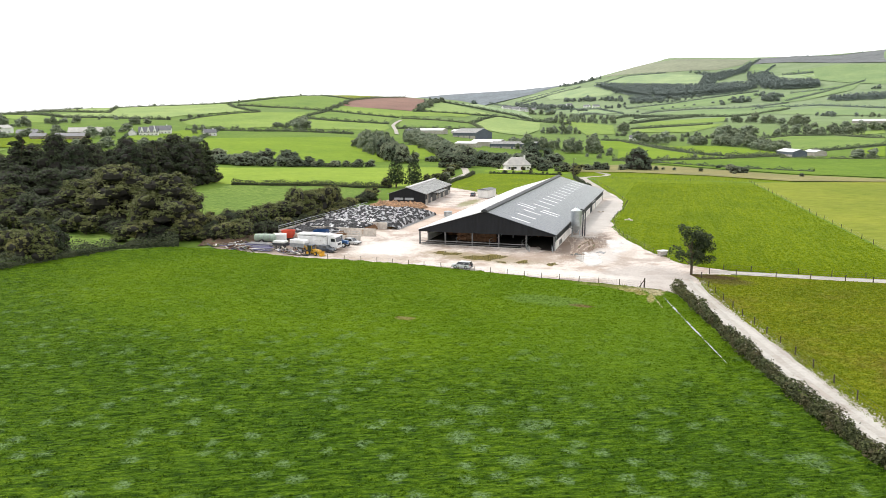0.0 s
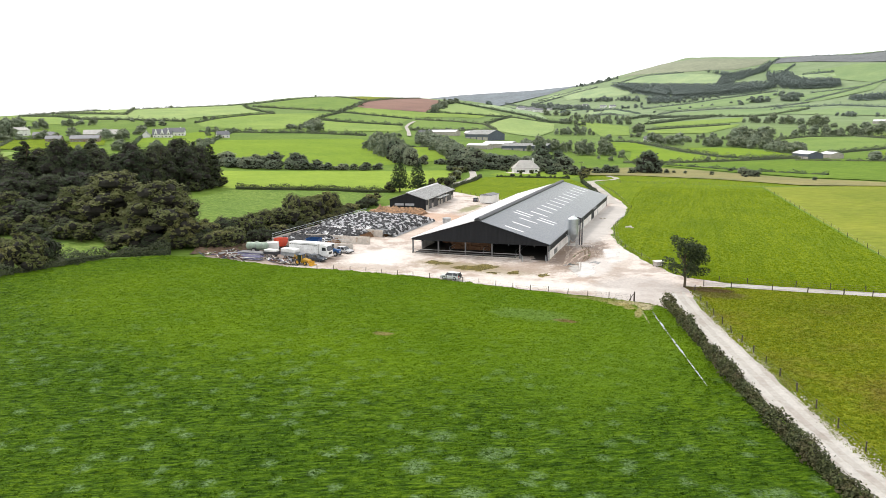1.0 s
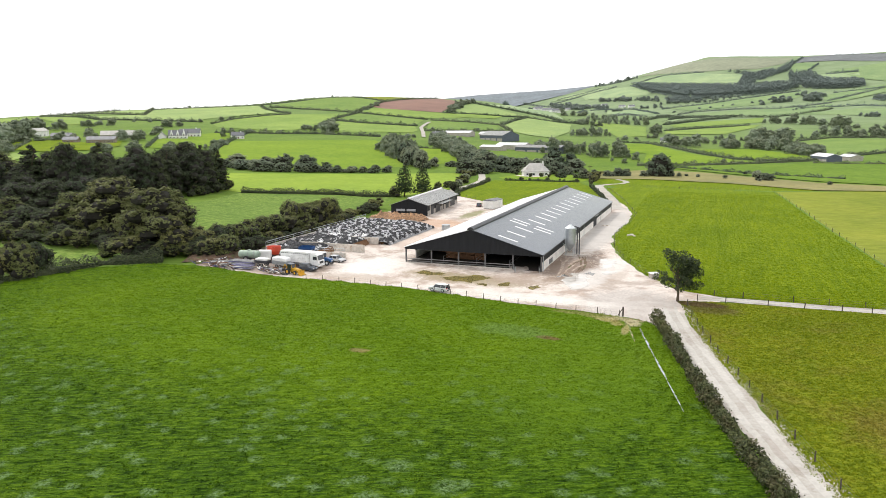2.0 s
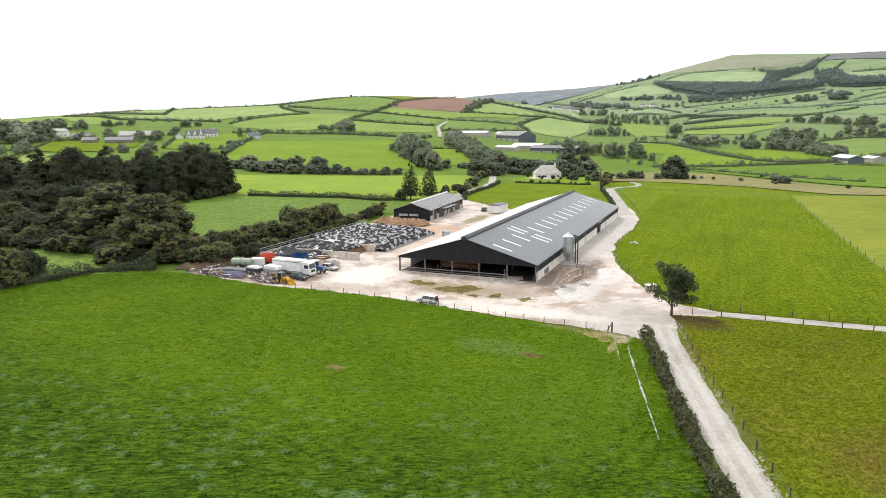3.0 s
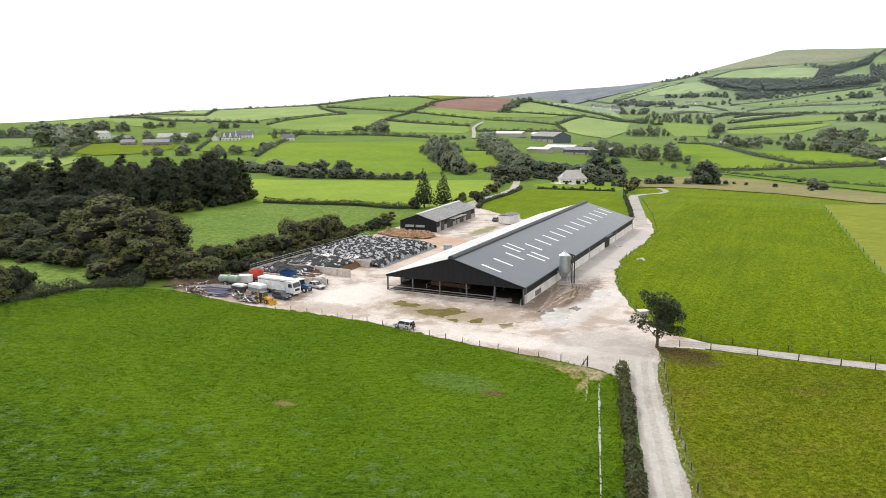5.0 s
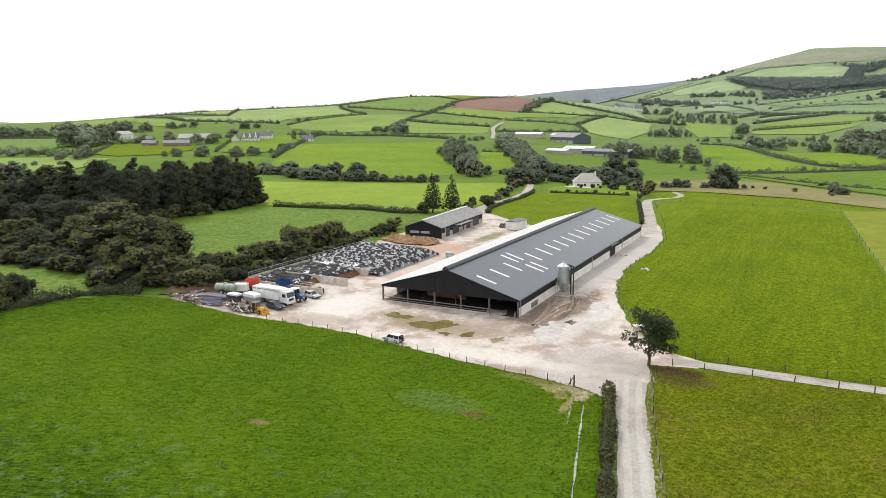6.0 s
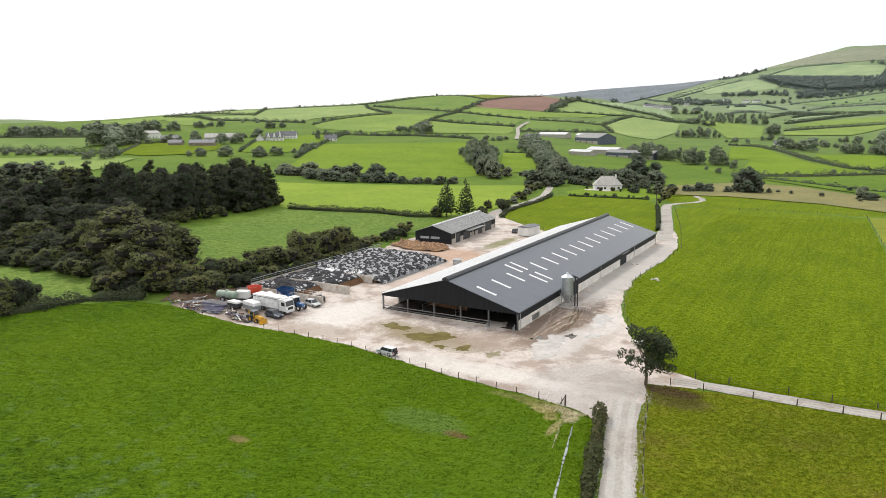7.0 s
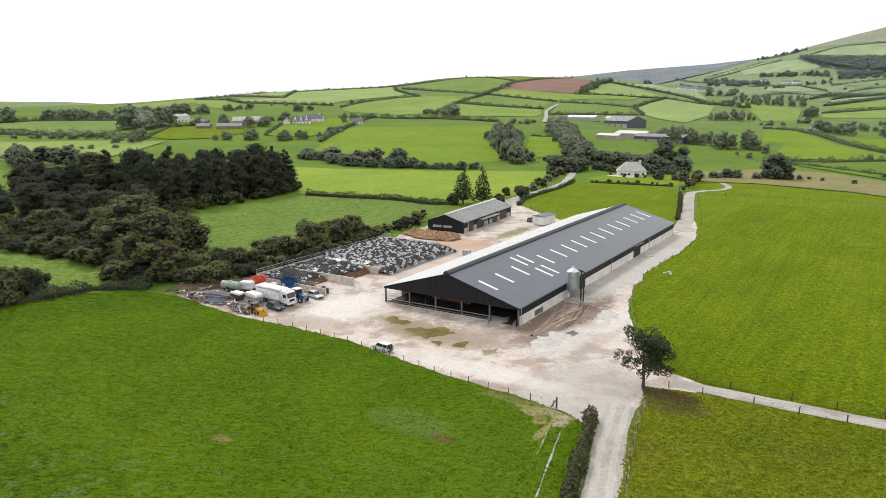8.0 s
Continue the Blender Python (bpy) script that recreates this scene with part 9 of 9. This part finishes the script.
for x, y, turn in ((-286, 1398, 30), (-306, 1412, -10), (-330, 1420, 40)):
    house(x, y, turn, 20, 12, 4.5, 8.5, "white house in a valley hamlet")

# ---- the bungalow's garden and the lane end ----
sheet("patio", [(-62, 258), (-48, 256), (-44, 262), (-50, 268), (-60, 266)], M["concrete_yard"], "pale paved terrace beside the bungalow", "patio", 4.0, 0.14, 0.4)
sheet("garden_lawn", [(-57, 224), (-18, 233), (-14, 268), (-30, 285), (-62, 275), (-66, 240)], M["far_bright"], "bright lawn round the bungalow", "garden", 5.0, 0.10, 0.4)
spot(["bush_c", "bush_a"], [(-55, 223.5), (-52, 225), (-48, 226), (-44, 227), (-39, 229), (-34, 230), (-29, 231), (-25, 232), (-21, 233)], 1.6, 2.6, 1.2, "shrubs along the garden")
spot(["bush_c", "bush_b", "far_c"], [(-38, 262), (-33, 258), (-28, 262), (-22, 258), (-17, 262), (-12, 255), (-14, 246), (-11, 238), (-10, 228), (-9.5, 216)], 3.0, 5.5, 1.2)
trampoline = thing("trampoline", -37, 268, ground_z(-37, 268), 0, "blue-rimmed trampoline on the lawn", "trampoline")
bm = bmesh.new()
ring(bm, (0, 0, 0.9), (0, 0, 1), 2.1, 1.7, 0.12, 20)
part("rim", bm, M["blue_paint"], trampoline, "blue padded rim")
bm = bmesh.new()
tube(bm, (0, 0, 0.88), (0, 0, 0.9), 1.72, None, 20)
part("mat", bm, M["black_plastic"], trampoline)
for i in range(4):
    a = math.pi / 4 + i * math.pi / 2
    bm = bmesh.new()
    tube(bm, (1.9 * math.cos(a), 1.9 * math.sin(a), -0.1), (1.9 * math.cos(a), 1.9 * math.sin(a), 0.9), 0.04, None, 6)
    part("leg", bm, M["steel"], trampoline)
pole = thing("power_pole", -8.4, 205, ground_z(-8.4, 205), 20, "wooden power pole beside the lane", "pole")
bm = bmesh.new()
tube(bm, (0, 0, -0.5), (0, 0, 10.5), 0.17, 0.12, 8)
part("shaft", bm, M["post"], pole)
bm = bmesh.new()
box(bm, -1.1, 1.1, -0.06, 0.06, 9.8, 9.95)
part("crossarm", bm, M["post"], pole)
for u in (-1.0, 0.0, 1.0):
    bm = bmesh.new()
    tube(bm, (u, 0, 9.94), (u, 0, 10.2), 0.05, None, 6)
    part("insulator", bm, M["white_wall"], pole)

# ---- shrubs of the garden and the lanes, then all distant trees planted ----
spot(["bush_b", "bush_a", "far_b"], row([(-68, 152), (-69, 180), (-73, 200), (-84, 238), (-92, 262)], 5, 1.2), 2.5, 5.0, 1.3)
spot(["bush_b", "bush_a"], row([(-62, 262), (-52, 258), (-42, 259), (-30, 262)], 5, 1.5), 1.8, 3.2, 1.2)

FAR_TREES.sort(key=lambda q: math.hypot(q[1] - 60, q[2] + 130))
for kind, x, y, h, spread in FAR_TREES[:300]:
    tree(kind, x, y, h, spread)


def planted(name, trees_here, density, size, mat, label):
    """Trees too far to tell apart, joined."""
    shapes = []
    for k in range(4):
        g = np.random.default_rng(90 + k)
        blobs = far_blobs(g, 0.9 + 0.1 * k)
        v, f = blob_leaves(blobs, density, size, g, (0, 0, 3.6))
        cv, cf = core_blobs(blobs[:1] + blobs[6:], g, 0.7)
        shapes.append((np.concatenate([v, np.array(cv)]), f.tolist() + [[i + len(v) for i in q] for q in cf]))
    vs, fs, base = [], [], 0
    for i, (kind, x, y, h, spread) in enumerate(trees_here):
        v, f = shapes[i % 4]
        a, s, k = g7.uniform(0, 6.28), spread / 8.0, h / 10.0
        c, sn = math.cos(a), math.sin(a)
        vs.append(np.stack([x + s * (v[:, 0] * c - v[:, 1] * sn), y + s * (v[:, 0] * sn + v[:, 1] * c), ground_z(x, y) + k * v[:, 2]], 1))
        fs += [[j + base for j in q] for q in f]
        base += len(v)
    if vs:
        tagged(new(name, mesh_from(name, np.concatenate(vs), fs, M[mat])), label, "woodland", kind="stuff")


REST = FAR_TREES[300:]
planted("hill_trees", [q for q in REST if q[2] < 1700 and q[0] != "far_b"], 0.5, 1.0, "leaf_far_tree_haze", "dark green trees scattered over the hill fields")
planted("valley_trees", [q for q in REST if q[2] < 1700 and q[0] == "far_b"], 0.5, 1.0, "leaf_grey_haze", "grey-green trees along the valley")
planted("mountain_trees", [q for q in REST if q[2] >= 1700], 0.4, 2.0, "leaf_mountain_haze", "trees on the distant mountain slopes, blue haze in their colour")

# ---- standing grass of the near fields ----
class Tussocks:
    """Wind-combed swells in long grass: smooth random relief, drawn out along one way."""

    def __init__(self, x0, x1, y0, y1, cell, turn, along, across, height, seed):
        self.x0, self.y0, self.cell = x0, y0, cell
        self.nx, self.ny = int((x1 - x0) / cell), int((y1 - y0) / cell)
        g = np.random.default_rng(seed)
        u, v = np.meshgrid(np.fft.fftfreq(self.nx, cell), np.fft.fftfreq(self.ny, cell))
        c, s = math.cos(turn), math.sin(turn)
        a, b = u * c + v * s, v * c - u * s
        n = 0.0
        for k, share in ((1.0, 1.0), (3.0, 0.4)):
            soft = np.exp(-2 * math.pi ** 2 * ((a * along * k) ** 2 + (b * across * k) ** 2))
            w = np.real(np.fft.ifft2(np.fft.fft2(g.normal(size=(self.ny, self.nx))) * soft))
            n = n + share * w / w.std()
        n = n / n.std()
        self.h = height * np.clip(n + 0.25 * np.maximum(n, 0) ** 2 + 1.1, 0.0, 3.4)

    def __call__(self, x, y):
        i = np.clip(((x - self.x0) / self.cell).astype(int), 0, self.nx - 1)
        j = np.clip(((y - self.y0) / self.cell).astype(int), 0, self.ny - 1)
        return self.h[j, i]


def tussock_sheet(name, outline, lumps, keep_off, mat, label):
    """The relief of a field as one mesh, left out along trodden lines."""
    x = lumps.x0 + lumps.cell * (np.arange(lumps.nx) + 0.5)
    y = lumps.y0 + lumps.cell * (np.arange(lumps.ny) + 0.5)
    X, Y = np.meshgrid(x, y)
    ok = inside(outline, X.ravel(), Y.ravel()).reshape(X.shape)
    for (ax, ay), (bx, by), r in keep_off:
        t = np.clip(((X - ax) * (bx - ax) + (Y - ay) * (by - ay)) / ((bx - ax) ** 2 + (by - ay) ** 2), 0, 1)
        ok &= np.hypot(X - ax - t * (bx - ax), Y - ay - t * (by - ay)) > r
    Z = land(X, Y) + 0.088 + lumps.h
    idx = np.arange(X.size).reshape(X.shape)
    good = ok[:-1, :-1] & ok[1:, :-1] & ok[:-1, 1:] & ok[1:, 1:]
    f = np.stack([idx[:-1, :-1][good], idx[:-1, 1:][good], idx[1:, 1:][good], idx[1:, :-1][good]], 1)
    used = np.unique(f)
    back = np.zeros(X.size, int)
    back[used] = np.arange(len(used))
    me = mesh_from(name, np.stack([X.ravel(), Y.ravel(), Z.ravel()], 1)[used], back[f].tolist(), M[mat], True)
    return tagged(new(name, me), label, "grass", kind="stuff")


def tufts(name, outline, x0, x1, y0, y1, count, lo, hi, mat, label, seed, thin=1.0, lumps=None):
    """Tussocks of leaning grass blades strewn over a stretch of a field."""
    g = np.random.default_rng(seed)
    x, y = g.uniform(x0, x1, count), y0 + (y1 - y0) * g.random(count) ** thin
    keep = inside(outline, x, y)
    x, y = x[keep], y[keep]
    k = len(x)
    z = land(x, y) + 0.075 + (lumps(x, y) if lumps else 0.0)
    h = g.uniform(lo, hi, k)
    verts, faces = [], []
    for b in range(3):
        a = g.normal(1.9, 0.7, k)
        w = h * g.uniform(0.9, 2.4, k)
        lean = h * g.uniform(0.7, 1.8, k)
        px, py = x + g.normal(0, 0.12, k), y + g.normal(0, 0.12, k)
        c, s = np.cos(a), np.sin(a)
        p0 = np.stack([px - s * w / 2, py + c * w / 2, z], 1)
        p1 = np.stack([px + s * w / 2, py - c * w / 2, z], 1)
        p2 = np.stack([px + c * lean, py + s * lean, z + h], 1)
        verts.append(np.stack([p0, p1, p2], 1).reshape(-1, 3))
        i = b * k * 3 + np.arange(k) * 3
        faces.append(np.stack([i, i + 1, i + 2], 1))
    me = mesh_from(name, np.concatenate(verts), np.concatenate(faces).tolist(), M[mat])
    return tagged(new(name, me), label, "grass", kind="stuff")


SWELL = Tussocks(-96, 80, -122, -22, 0.3, radians(20), 0.75, 0.2, 0.062, 8)
tussock_sheet("pasture_tussocks", FIELD_1, SWELL, [((38.0, -29.0), (48.8, -68.0), 2.3), ((33.0, -31.0), (40.0, -32.0), 2.2)], "pasture", "wind-combed swells of long dark green grass")
tufts("pasture_grass", FIELD_1, -95, 60, -66, -23, 30000, 0.07, 0.14, "pasture_blades", "tussocky dark green grass of the pasture", 1, 1.0, SWELL)
tufts("pasture_grass", FIELD_1, -75, 76, -120, -66, 30000, 0.07, 0.14, "pasture_blades", "tussocky dark green grass of the pasture", 2, 1.0, SWELL)
tufts("paddock_grass", FIELD_2, 45, 125, -90, -10, 70000, 0.07, 0.15, "paddock_blades", "tufted yellowish grass of the paddock", 3)
tufts("meadow_grass", FIELD_3, 23, 90, -9, 190, 60000, 0.06, 0.13, "meadow_blades", "short bright grass of the meadow", 4, 2.2)
